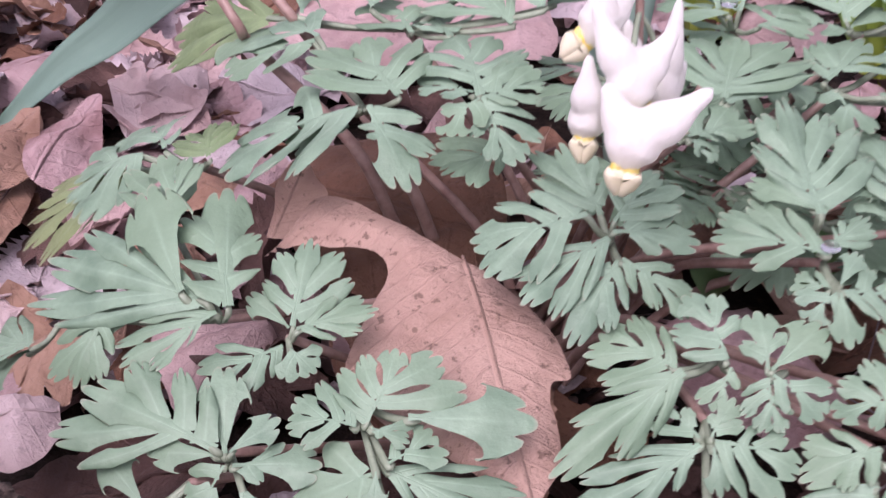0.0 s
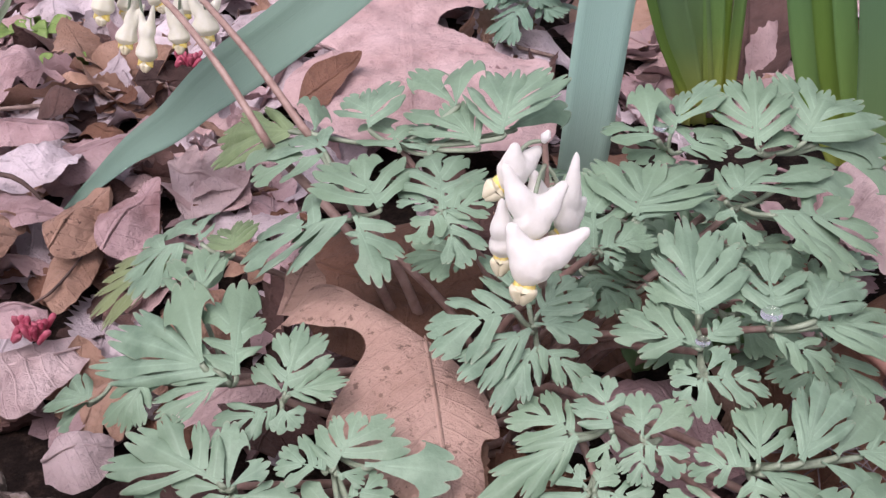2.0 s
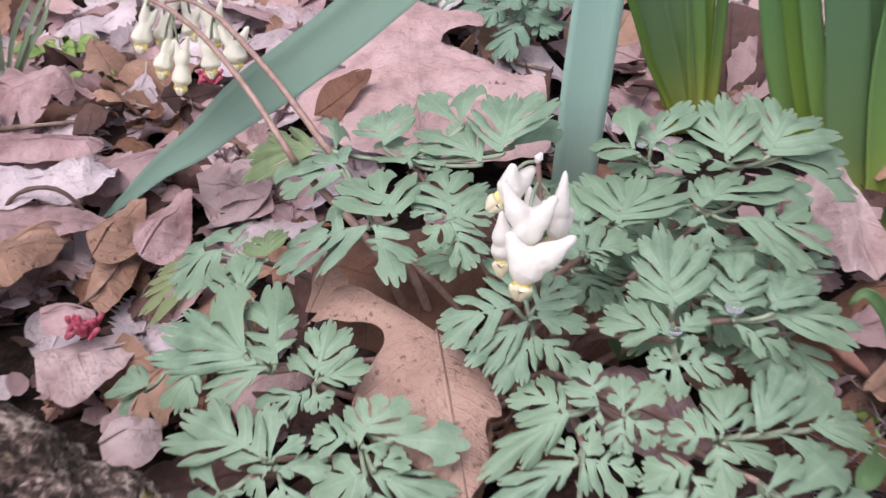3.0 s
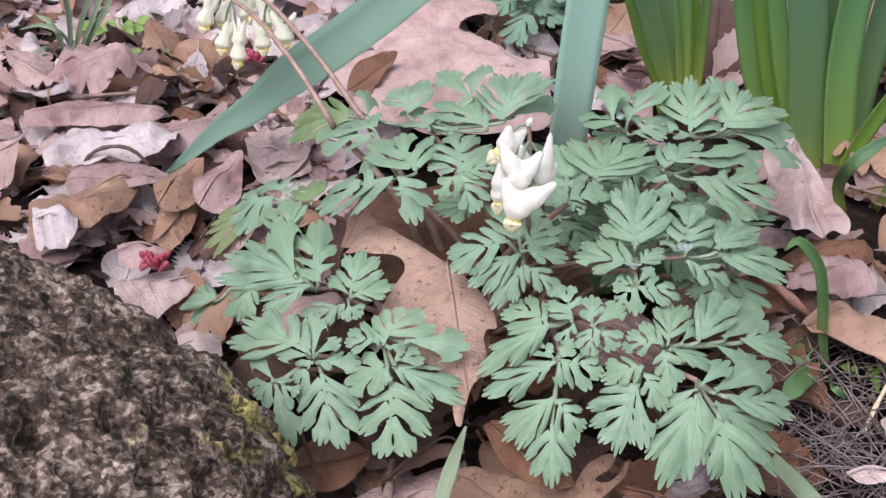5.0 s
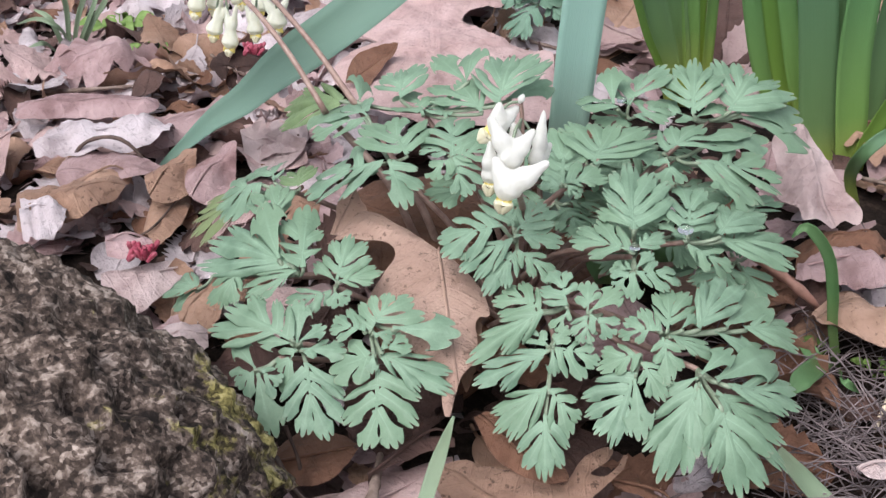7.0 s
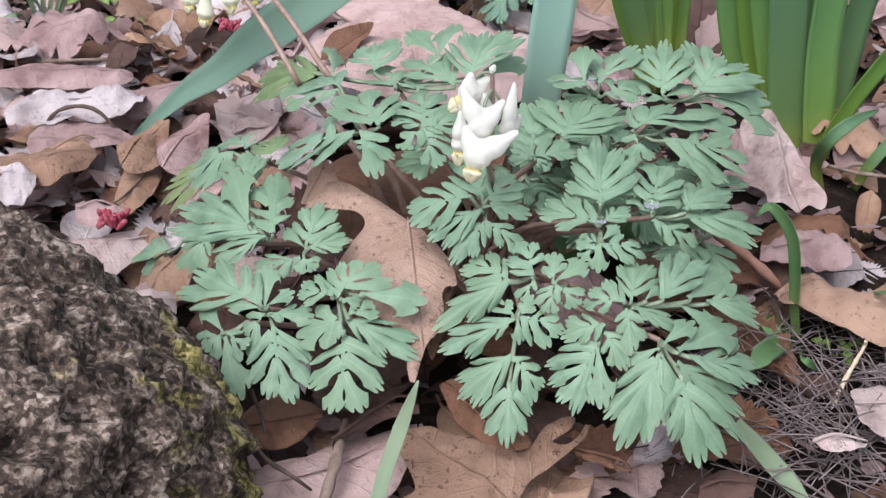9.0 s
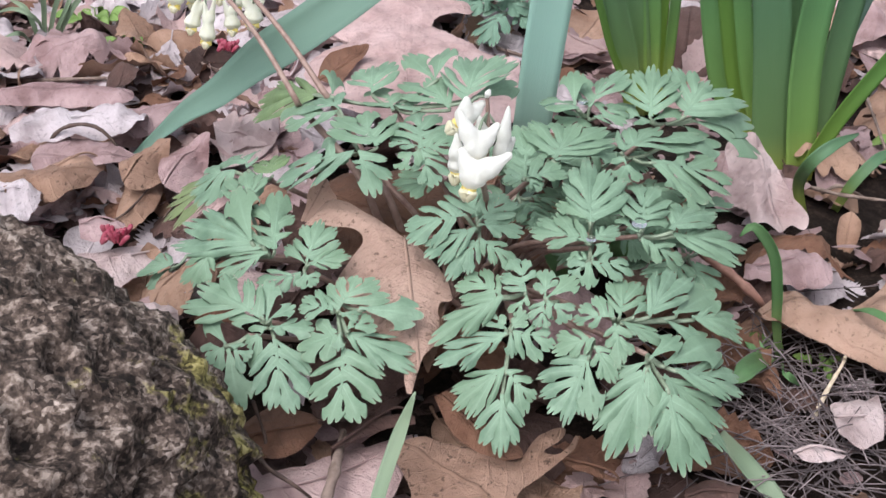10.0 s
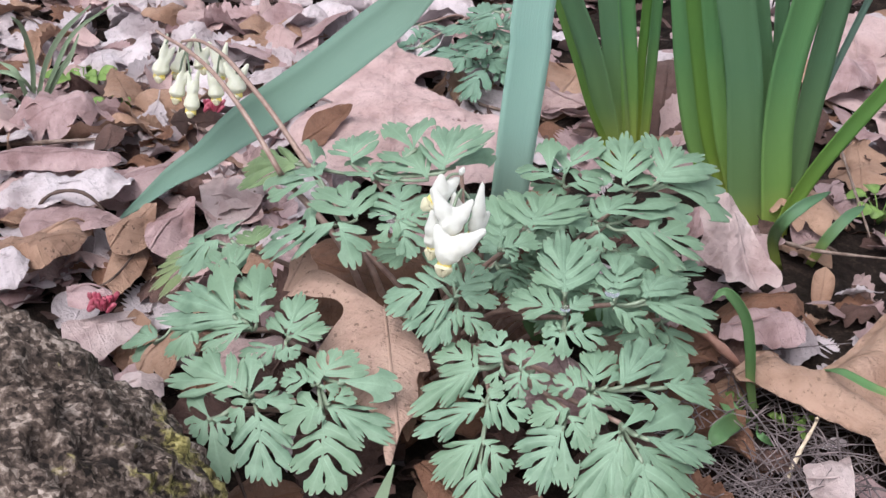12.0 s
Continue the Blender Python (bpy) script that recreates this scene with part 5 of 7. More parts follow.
drawn_leaf("fallen_leaf", DEAD_PINK, (-0.153, 0.38, 0.022), 10, [(-21.0, -4.4), (-10.2, 10.1), (8.2, 16.5), (17.6, 14.0), (14.3, -5.3), (-4.8, -18.3), (-15.3, -16.0)], [(-18.7, -9.5), (17.8, 12.3)], "short rolled pink-brown dry leaf on the litter", bulge=0.008, ripple=0.8)
drawn_leaf("fallen_leaf", DEAD_PINK, (-0.175, 0.324, 0.024), 14, [(-24.5, 8.2), (-8.0, 14.8), (19.0, 8.7), (25.8, 2.6), (8.3, -6.1), (-16.1, -15.2), (-27.5, -4.9)], [(-24.8, -3.8), (25.3, 3.4)], "dull pink-brown folded dry leaf on the litter", bulge=0.004, ripple=1.6)
drawn_leaf("fallen_leaf", OAK_BROWN, (-0.142, 0.322, 0.022), 22, [(-12.3, -3.8), (-6.1, 7.4), (0.8, 16.4), (10.0, 15.8), (11.7, 3.9), (7.9, -11.4), (-4.7, -17.1)], [(-6.9, -14.6), (6.7, 15.2)], "warm tan dry leaf with a folded middle on the litter", bulge=0.003, ripple=2.6, folds=((-12, -12, 12, 12, 0.007, 0.012),))
drawn_leaf("fallen_leaf", DEAD_PINK, (-0.122, 0.324, 0.022), 28, [(-12.8, 2.2), (-3.4, 11.4), (9.7, 19.8), (12.0, 0.9), (6.5, -15.2), (-7.5, -14.3)], [(-6.5, -13.6), (9.2, 17.9)], "rosy tan dry leaf standing on its edge in the litter", bulge=0.003, ripple=2.6, folds=((-12, -12, 12, 14, 0.007, 0.012),))
drawn_leaf("fallen_leaf", DEAD_PALE_ROSE, (-0.101, 0.362, 0.02), 20, [(-19.7, 11.4), (-14.0, 15.2), (-9.0, 22.2), (-2.7, 8.2), (3.3, 15.1), (9.6, 8.1), (18.5, 5.3), (13.5, -8.5), (2.7, -17.4), (-8.4, -15.7)], [(-16.6, 9.4), (15.8, 0.9)], "pinkish cupped dry leaf with a torn upper rim beside the plant", bulge=-0.008, ripple=1.8)
drawn_leaf("fallen_leaf", OAK_BROWN, (-0.183, 0.291, 0.024), 16, [(-27.2, 2.1), (-7.1, 12.4), (17.8, 18.7), (23.0, 11.8), (15.2, -0.7), (1.3, -11.3), (-18.5, -20.3)], [(-20.7, -7.2), (19.4, 13.5)], "tan dry leaf with a dark hollow on the litter", bulge=0.007, ripple=2.4)
drawn_leaf("fallen_leaf", DEAD_RUST, (-0.058, 0.455, 0.036), 18, [(-15.3, -26.6), (-14.8, -11.4), (-11.3, -2.3), (-1.2, 5.2), (10.3, 9.7), (10.5, 0.7), (5.9, -9.0), (1.1, -23.0), (-2.0, -29.7)], [(-13.3, -24.0), (9.8, 8.1)], "brown curled underside of a dry leaf over a rosy oak leaf", bulge=-0.004, ripple=0.8)
sheets = (draped([(-0.0256, -0.0172), (-0.017, -0.0072), (0.0, 0.0), (0.0148, 0.0101), (0.0336, 0.0197)], [(-0.0203, -0.03), (-0.0058, -0.0296), (0.0133, -0.0275), (0.0298, -0.0217), (0.0365, 0.0042)], 0.004, seed=7, back=0.004, ripple=1.6), tube(bmesh.new(), [(-0.0229, -0.0236, 0.0012), (0.0066, -0.0138, 0.0040), (0.0350, 0.0119, 0.0012)], [0.0007, 0.0006, 0.0003], 12, 6))
fallen("fallen_leaf", sheets, DEAD_ROSE, (-0.0152, 0.1285, 0.013), 0, 0, 0, "broad pinkish dry leaf lying under a grey twig", rest=False)
sheets = (draped([(-0.0226, -0.01), (-0.0133, 0.0008), (0.0, 0.0), (0.0099, -0.0063)], [(-0.0166, -0.0291), (-0.006, -0.0303), (0.0035, -0.0268), (0.0101, -0.0094)], 0.003, seed=8, back=0.003, ripple=1.6), tube(bmesh.new(), [(-0.0196, -0.0196, 0.0009), (0.0018, -0.0134, 0.0030), (0.0100, -0.0078, 0.0009)], [0.0007, 0.0006, 0.0003], 12, 6))
fallen("fallen_leaf", sheets, DEAD_RUST, (-0.0245, 0.1536, 0.014), 0, 0, 0, "dull brown dry leaf beside the rock", rest=False)
sheets = (draped([(-0.0187, -0.0245), (-0.0115, -0.0073), (0.0, 0.0), (0.0085, -0.0009)], [(-0.018, -0.0259), (-0.0087, -0.0181), (0.0016, -0.0119), (0.0099, -0.0094)], 0.006, seed=9, back=0.006, ripple=1.6), tube(bmesh.new(), [(-0.0183, -0.0252, 0.0018), (0.0008, -0.0060, 0.0060), (0.0092, -0.0052, 0.0018)], [0.0007, 0.0006, 0.0003], 12, 6))
fallen("fallen_leaf", sheets, DEAD_BROWN, (0.0111, 0.1472, 0.022), 0, 0, 0, "brown dry leaf with a curled rim", rest=False)
sheets = (draped([(-0.016, 0.0054), (-0.0078, 0.0093), (0.0, 0.0), (0.0038, -0.0038)], [(-0.0156, 0.0011), (-0.008, -0.0037), (-0.0022, -0.0067), (0.0033, -0.0061)], 0.004, seed=10, back=0.003, ripple=1.6), tube(bmesh.new(), [(-0.0158, 0.0033, 0.0012), (-0.0011, -0.0034, 0.0040), (0.0036, -0.0050, 0.0012)], [0.0007, 0.0006, 0.0003], 12, 6))
fallen("fallen_leaf", sheets, DEAD_RUST, (0.0921, 0.1315, 0.015), 0, 0, 0, "small torn brown leaf", rest=False)
sheets = (draped([(-0.0301, -0.0185), (-0.0172, -0.0096), (0.0, 0.0), (0.0078, -0.0139)], [(-0.0336, -0.0353), (-0.0241, -0.0387), (-0.0073, -0.0411), (0.0061, -0.035)], 0.006, seed=11, back=0.004, ripple=3.0), tube(bmesh.new(), [(-0.0318, -0.0269, 0.0018), (-0.0037, -0.0205, 0.0060), (0.0069, -0.0244, 0.0018)], [0.0007, 0.0006, 0.0003], 12, 6))
fallen("fallen_leaf", sheets, DEAD_PINK, (0.1901, 0.2972, 0.016), 0, 0, 0, "greyish pink crumpled leaf behind a grass blade", rest=False)
sheets = (draped([(-0.0095, -0.0045), (0.0, 0.0), (0.0108, 0.0047)], [(-0.0113, -0.0241), (-0.005, -0.0325), (0.0058, -0.0252)], 0.004, seed=12, back=0.003, ripple=2.5), tube(bmesh.new(), [(-0.0104, -0.0143, 0.0012), (-0.0025, -0.0163, 0.0040), (0.0083, -0.0103, 0.0012)], [0.0007, 0.0006, 0.0003], 12, 6))
fallen("fallen_leaf", sheets, DEAD_PALE_ROSE, (0.1901, 0.1859, 0.014), 0, 0, 0, "bleached torn leaf beside the needles", rest=False)
sheets = (draped([(-0.0092, -0.0075), (0.0, 0.0), (0.0108, -0.0052)], [(-0.0088, -0.0104), (-0.0026, -0.0139), (0.0092, -0.0083)], 0.003, seed=13, back=0.003, ripple=2.5), tube(bmesh.new(), [(-0.0090, -0.0089, 0.0009), (-0.0013, -0.0069, 0.0030), (0.0100, -0.0067, 0.0009)], [0.0007, 0.0006, 0.0003], 12, 6))
fallen("fallen_leaf", sheets, DEAD_PALE_ROSE, (0.1666, 0.1492, 0.022), 0, 0, 0, "small bleached leaf on dry needles", rest=False)
sheets = (draped([(-0.0083, -0.0051), (0.0, 0.0), (0.0114, -0.0029)], [(-0.0105, -0.0187), (-0.002, -0.0191), (0.008, -0.014)], 0.003, seed=14, back=0.003, ripple=2.0), tube(bmesh.new(), [(-0.0094, -0.0119, 0.0009), (-0.0010, -0.0095, 0.0030), (0.0097, -0.0084, 0.0009)], [0.0007, 0.0006, 0.0003], 12, 6))
fallen("fallen_leaf", sheets, DEAD_BROWN, (0.1275, 0.1317, 0.016), 0, 0, 0, "brown torn leaf under the plant", rest=False)
sheets = (draped([(-0.0285, -0.0228), (-0.0237, 0.0028), (0.0, 0.0), (0.015, 0.0115), (0.0408, 0.0038)], [(-0.0193, -0.0397), (-0.0019, -0.0414), (0.0176, -0.037), (0.0334, -0.0304), (0.0444, -0.0134)], 0.006, seed=15, back=0.006, ripple=4.0), tube(bmesh.new(), [(-0.0239, -0.0312, 0.0018), (0.0088, -0.0185, 0.0060), (0.0426, -0.0048, 0.0018)], [0.0007, 0.0006, 0.0003], 12, 6))
fallen("fallen_leaf", sheets, DEAD_PALE, (-0.1981, 0.3699, 0.028), 0, 0, 0, "bleached crumpled leaf with a jagged rim", rest=False)
sheets = (draped([(-0.018, -0.0257), (-0.0106, -0.0077), (0.0, 0.0), (0.0144, -0.002)], [(-0.0074, -0.0501), (0.0071, -0.051), (0.0137, -0.0276), (0.0165, -0.0092)], 0.01, seed=16, back=0.008, ripple=2.0), tube(bmesh.new(), [(-0.0127, -0.0379, 0.0030), (0.0069, -0.0138, 0.0100), (0.0155, -0.0056, 0.0030)], [0.0007, 0.0006, 0.0003], 12, 6))
fallen("fallen_leaf", sheets, DEAD_TAN, (-0.1812, 0.3310, 0.02), 0, 0, 0, "tan folded leaf over a dark hollow", rest=False)
sheets = (draped([(0.0065, -0.0769), (0.0017, -0.0393), (0.0, 0.0), (0.0061, 0.0114)], [(0.02, -0.0916), (0.0261, -0.0784), (0.0269, -0.0602), (0.0139, -0.0051)], 0.006, seed=17, back=0.006, ripple=2.0), tube(bmesh.new(), [(0.0132, -0.0842, 0.0018), (0.0135, -0.0301, 0.0060), (0.0100, 0.0032, 0.0018)], [0.0007, 0.0006, 0.0003], 12, 6))
fallen("fallen_leaf", sheets, DEAD_TAN, (-0.1594, 0.3718, 0.008), 0, 0, 0, "tan pointed dry leaf leaning on the litter", rest=False)
sheets = (draped([(-0.0099, -0.0042), (0.0, 0.0), (0.0222, -0.0233)], [(0.0094, -0.0463), (0.023, -0.0524), (0.0281, -0.0388)], 0.006, seed=18, back=0.004, ripple=4.0), tube(bmesh.new(), [(-0.0003, -0.0253, 0.0018), (0.0115, -0.0262, 0.0060), (0.0251, -0.0311, 0.0018)], [0.0007, 0.0006, 0.0003], 12, 6))
fallen("fallen_leaf", sheets, DEAD_PALE, (-0.2032, 0.3064, 0.024), 0, 0, 0, "bleached crumpled leaf beside the rock", rest=False)
sheets = (draped([(-0.0122, -0.0415), (-0.0111, -0.009), (0.0, 0.0), (0.0113, -0.0099)], [(-0.0051, -0.0541), (0.0056, -0.0495), (0.0139, -0.045), (0.0161, -0.031)], 0.01, seed=19, back=0.008, ripple=2.0), tube(bmesh.new(), [(-0.0087, -0.0478, 0.0030), (0.0069, -0.0225, 0.0100), (0.0137, -0.0204, 0.0030)], [0.0007, 0.0006, 0.0003], 12, 6))
fallen("fallen_leaf", sheets, DEAD_PALE_ROSE, (-0.1014, 0.4107, 0.014), 0, 0, 0, "pale pink curled leaf beside the plant", rest=False)
sheets = (draped([(-0.0168, -0.0358), (-0.0105, -0.0129), (0.0, 0.0), (0.0114, -0.0041)], [(-0.0141, -0.0407), (-0.0034, -0.0409), (0.007, -0.0342), (0.0122, -0.0134)], 0.008, seed=20, back=0.006, ripple=1.5), tube(bmesh.new(), [(-0.0154, -0.0382, 0.0024), (0.0035, -0.0171, 0.0080), (0.0118, -0.0088, 0.0024)], [0.0007, 0.0006, 0.0003], 12, 6))
fallen("fallen_leaf", sheets, DEAD_RUST, (-0.0632, 0.4973, 0.022), 0, 0, 0, "rust-brown curled leaf rim on a rosy oak leaf", rest=False)
sheets = (draped([(-0.0277, -0.0105), (-0.0134, -0.0041), (0.0, 0.0), (0.0135, -0.0043)], [(-0.0148, -0.0411), (0.0006, -0.0477), (0.0085, -0.0325), (0.0148, -0.0114)], 0.004, seed=21, back=0.004, ripple=2.5), tube(bmesh.new(), [(-0.0212, -0.0258, 0.0012), (0.0043, -0.0163, 0.0040), (0.0141, -0.0078, 0.0012)], [0.0007, 0.0006, 0.0003], 12, 6))
fallen("fallen_leaf", sheets, DEAD_PALE_ROSE, (-0.1299, 0.2687, 0.01), 0, 0, 0, "large pale pink dry leaf beside the rock", rest=False)
sheets = (draped([(-0.0064, -0.0117), (0.0, 0.0), (0.0135, -0.0029)], [(0.0002, -0.0257), (0.0119, -0.0297), (0.0194, -0.0195)], 0.005, seed=22, back=0.004, ripple=2.5), tube(bmesh.new(), [(-0.0031, -0.0187, 0.0015), (0.0060, -0.0149, 0.0050), (0.0164, -0.0112, 0.0015)], [0.0007, 0.0006, 0.0003], 12, 6))
fallen("fallen_leaf", sheets, DEAD_PALE_ROSE, (-0.1045, 0.2120, 0.018), 0, 0, 0, "pale pink torn leaf beside the rock", rest=False)
sheets = (draped([(-0.0084, -0.0057), (0.0, 0.0), (0.0141, -0.0062)], [(-0.0009, -0.0237), (0.0111, -0.0256), (0.019, -0.0168)], 0.006, seed=23, back=0.004, ripple=3.0), tube(bmesh.new(), [(-0.0046, -0.0147, 0.0018), (0.0056, -0.0128, 0.0060), (0.0165, -0.0115, 0.0018)], [0.0007, 0.0006, 0.0003], 12, 6))
fallen("fallen_leaf", sheets, DEAD_PINK, (-0.1500, 0.2768, 0.02), 0, 0, 0, "pink-brown crumpled leaf on the litter", rest=False)
fallen("fallen_leaf", leaf_blade(0.2264, lobed(0.4, 3, 0.4), oval(0.36), 0.5, 0.2, 0.03, 6), DEAD_ROSE, (0.3130, 0.5268, 0), -0, 4, 0, "large rosy brown dry leaf on the litter", sink=0.002)
fallen("fallen_leaf", leaf_blade(0.0498, oval(0.3), oval(0.34), 1.4, 0.5, 0.05, 7), DEAD_RUST, (-0.0754, 0.4848, 0), 15, 8, 0, "rust-brown curled leaf edge on the litter", sink=0.002)
fallen("fallen_leaf", leaf_blade(0.0330, oval(0.45, 0.2), oval(0.5, 0.2), 0.4, 0.2, 0.05, 12), DEAD_PALE, (0.1703, 0.2976, 0), 110, 0, 0, "greyish pale torn leaf on the litter", sink=0.002)
fallen("fallen_leaf", leaf_blade(0.0252, oval(0.35, 0.3), oval(0.3), 0.8, 0.2, 0.06, 13), DEAD_PALE, (0.2040, 0.3011, 0), 134, 0, 0, "greyish pale torn leaf on the litter", sink=0.002)
fallen("fallen_leaf", leaf_blade(0.0297, oval(0.25), oval(0.25), 2.4, 0.2, 0.03, 14), DEAD_TAN, (0.2182, 0.3232, 0), 15, 25, 0, "small rolled tan leaf on the litter", sink=0.002)
fallen("fallen_leaf", leaf_blade(0.0229, oval(0.4), oval(0.4), 0.6, 0.2, 0.06, 15), DEAD_PINK, (0.2403, 0.3149, 0), -122, 0, 0, "small pink-brown leaf on the litter", sink=0.002)
fallen("fallen_leaf", leaf_blade(0.0270, oval(0.4, 0.3), oval(0.42, 0.3), 0.4, 0.2, 0.06, 16), DEAD_PALE, (0.1846, 0.1980, 0), 107, 0, 0, "bleached torn leaf on the litter", sink=0.002)
fallen("fallen_leaf", leaf_blade(0.0271, oval(0.4), oval(0.4), 0.7, 0.2, 0.06, 17), DEAD_RUST, (0.1653, 0.1789, 0), 45, 0, 0, "dark rust-brown leaf among dry needles on the litter", sink=0.002)
fallen("fallen_leaf", leaf_blade(0.0430, oval(0.3), oval(0.26), 1.2, 0.2, 0.03, 20), DEAD_TAN, (0.0254, 0.1728, 0), 145, -4, 0, "tan curled leaf on the litter", sink=0.002)
fallen("fallen_leaf", leaf_blade(0.0322, oval(0.3), oval(0.25), 1.0, 0.4, 0.03, 21), DEAD_RUST, (0.0231, 0.1173, 0), 80, 0, 0, "rust-brown curled leaf on the litter", sink=0.002)
fallen("fallen_leaf", leaf_blade(0.0375, oval(0.34), oval(0.3), 0.9, 0.4, 0.04, 22), DEAD_PINK, (-0.0194, 0.1478, 0), 45, 8, 0, "pinkish dry leaf with a curled rim on the litter", sink=0.002)
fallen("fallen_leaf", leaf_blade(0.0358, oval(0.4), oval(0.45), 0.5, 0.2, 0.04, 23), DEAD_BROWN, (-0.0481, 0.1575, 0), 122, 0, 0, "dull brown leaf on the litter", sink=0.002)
fallen("fallen_leaf", leaf_blade(0.0441, oval(0.14, 0.2), oval(0.16, 0.2), 2.2, 0.2, 0.06, 24), DEAD_TAN, (0.0210, 0.1937, 0.05), 176, -18, 0, "shrivelled tan leaf strip on the litter", sink=0.002, rest=False)
fallen("fallen_leaf", leaf_blade(0.0285, oval(0.3, 0.3), oval(0.3), 0.8, 0.3, 0.06, 25), DEAD_PINK, (0.0788, 0.1560, 0), 140, 0, 0, "pinkish torn leaf on the litter", sink=0.002)
fallen("fallen_leaf", leaf_blade(0.0423, oval(0.35), oval(0.35), 0.4, 0.2, 0.04, 26), DEAD_BROWN, (0.0931, 0.1366, 0), 91, 0, 0, "brown flat leaf on the litter", sink=0.002)
fallen("fallen_leaf", leaf_blade(0.0237, oval(0.4), oval(0.4), 0.4, 0.2, 0.05, 27), DEAD_PINK, (0.0609, 0.1804, 0), 34, 0, 0, "pinkish leaf under the plant on the litter", sink=0.002)
fallen("fallen_leaf", leaf_blade(0.1028, profile([(0, .05), (.1, .13), (.25, .10), (.4, .17), (.6, .13), (.75, .2), (.85, .22), (1, .04)]), profile([(0, .05), (.15, .14), (.3, .1), (.5, .16), (.7, .12), (.9, .18), (1, .03)]), 0.3, 0.2, 0.03, 28), DEAD_PALE, (-0.2701, 0.3914, 0), 79, 3, -8, "large bleached ragged oak leaf on the litter", sink=0.002)
fallen("fallen_leaf", leaf_blade(0.0975, oval(0.14), oval(0.14), 2.6, 0.1, 0.015, 29), DEAD_PINK, (-0.2771, 0.4293, 0), 89, 0, 0, "tightly rolled pink-brown leaf on the litter", sink=0.002)
fallen("fallen_leaf", leaf_blade(0.0683, oval(0.14), oval(0.14), 2.8, 0.15, 0.015, 30), DEAD_PINK, (-0.1772, 0.4087, 0), 61, 0, 0, "tightly rolled pink-brown leaf on the litter", sink=0.002)
fallen("fallen_leaf", leaf_blade(0.0642, oval(0.30), oval(0.3), 1.8, 0.3, 0.03, 31), DEAD_TAN, (-0.2000, 0.3022, 0), 26, 4, 20, "folded tan leaf with a shaded hollow on the litter", sink=0.002)
fallen("fallen_leaf", leaf_blade(0.0569, oval(0.3), oval(0.34), 0.8, 0.2, 0.04, 32), DEAD_BROWN, (-0.2200, 0.3484, 0), 71, 0, 0, "brown leaf lying in a hollow on the litter", sink=0.002)
fallen("fallen_leaf", leaf_blade(0.0666, oval(0.4, 0.2), oval(0.34, 0.2), 0.5, 0.3, 0.05, 35), DEAD_PALE, (-0.2072, 0.2593, 0), 6, 4, 0, "bleached crumpled leaf on the litter", sink=0.002)
fallen("fallen_leaf", leaf_blade(0.0370, oval(0.35), oval(0.35), 1.6, 0.3, 0.03, 36), DEAD_PINK, (-0.2108, 0.2793, 0), 67, 0, 0, "pink-brown leaf with a rolled rim on the litter", sink=0.002)
fallen("fallen_leaf", leaf_blade(0.0370, oval(0.4), oval(0.36), 0.8, 0.3, 0.06, 37), DEAD_PALE, (-0.1604, 0.2640, 0), 3, 6, 0, "bleached crumpled leaf on the litter", sink=0.002)
fallen("fallen_leaf", leaf_blade(0.0479, oval(0.35, 0.3), oval(0.4, 0.3), 0.6, 0.3, 0.06, 38), DEAD_PALE, (-0.1232, 0.2678, 0), -3, 6, 0, "bleached torn leaf on the litter", sink=0.002)
fallen("fallen_leaf", leaf_blade(0.0404, oval(0.45, 0.3), oval(0.4, 0.3), 0.6, 0.3, 0.09, 40), DEAD_PALE, (-0.2020, 0.4539, 0), 59, 6, 0, "crumpled bleached leaf on the litter", sink=0.002)
fallen("fallen_leaf", leaf_blade(0.0366, oval(0.4, 0.2), oval(0.36, 0.2), 0.3, 0.2, 0.05, 41), DEAD_PALE, (-0.2610, 0.4604, 0), 55, 0, 0, "bleached leaf with grey veins on the litter", sink=0.002)
fallen("fallen_leaf", leaf_blade(0.0566, oval(0.5), oval(0.5), 1.2, 0.3, 0.05, 42), DEAD_PINK, (-0.1159, 0.4078, 0), 142, 5, 0, "pinkish cupped leaf with a torn rim on the litter", sink=0.002)
fallen("fallen_leaf", leaf_blade(0.0531, oval(0.25), oval(0.25), 2.0, 0.3, 0.04, 43), DEAD_PALE, (-0.1287, 0.4292, 0), 158, 14, 0, "pale rolled leaf on the litter", sink=0.002)
fallen("fallen_leaf", leaf_blade(0.0492, oval(0.4), oval(0.36), 0.4, 0.2, 0.05, 44), DEAD_PALE, (-0.1605, 0.5174, 0), 119, 0, 0, "greyish bleached leaf on the litter", sink=0.002)
fallen("fallen_leaf", leaf_blade(0.1269, oval(0.3), oval(0.3), 1.1, 0.3, 0.04, 45), DEAD_PINK, (-0.1512, 0.6096, 0), 28, 5, 0, "pink-brown curled leaf on the litter", sink=0.002)
fallen("fallen_leaf", leaf_blade(0.1032, oval(0.4), oval(0.4), 0.7, 0.3, 0.05, 46), DEAD_PINK, (-0.1752, 0.6698, 0), 140, 6, 0, "pink-brown leaf on the litter", sink=0.002)
fallen("fallen_leaf", leaf_blade(0.0738, oval(0.42), oval(0.42), 0.3, 0.2, 0.03, 47), DEAD_ROSE, (-0.3820, 0.6463, 0), 49, 4, 0, "large rosy leaf on the litter", sink=0.002)
fallen("fallen_leaf", leaf_blade(0.0555, oval(0.3, 0.2), oval(0.3), 0.8, 0.3, 0.06, 48), DEAD_PALE, (-0.2829, 0.6190, 0), 40, 6, 0, "bleached curled leaf on the litter", sink=0.002)
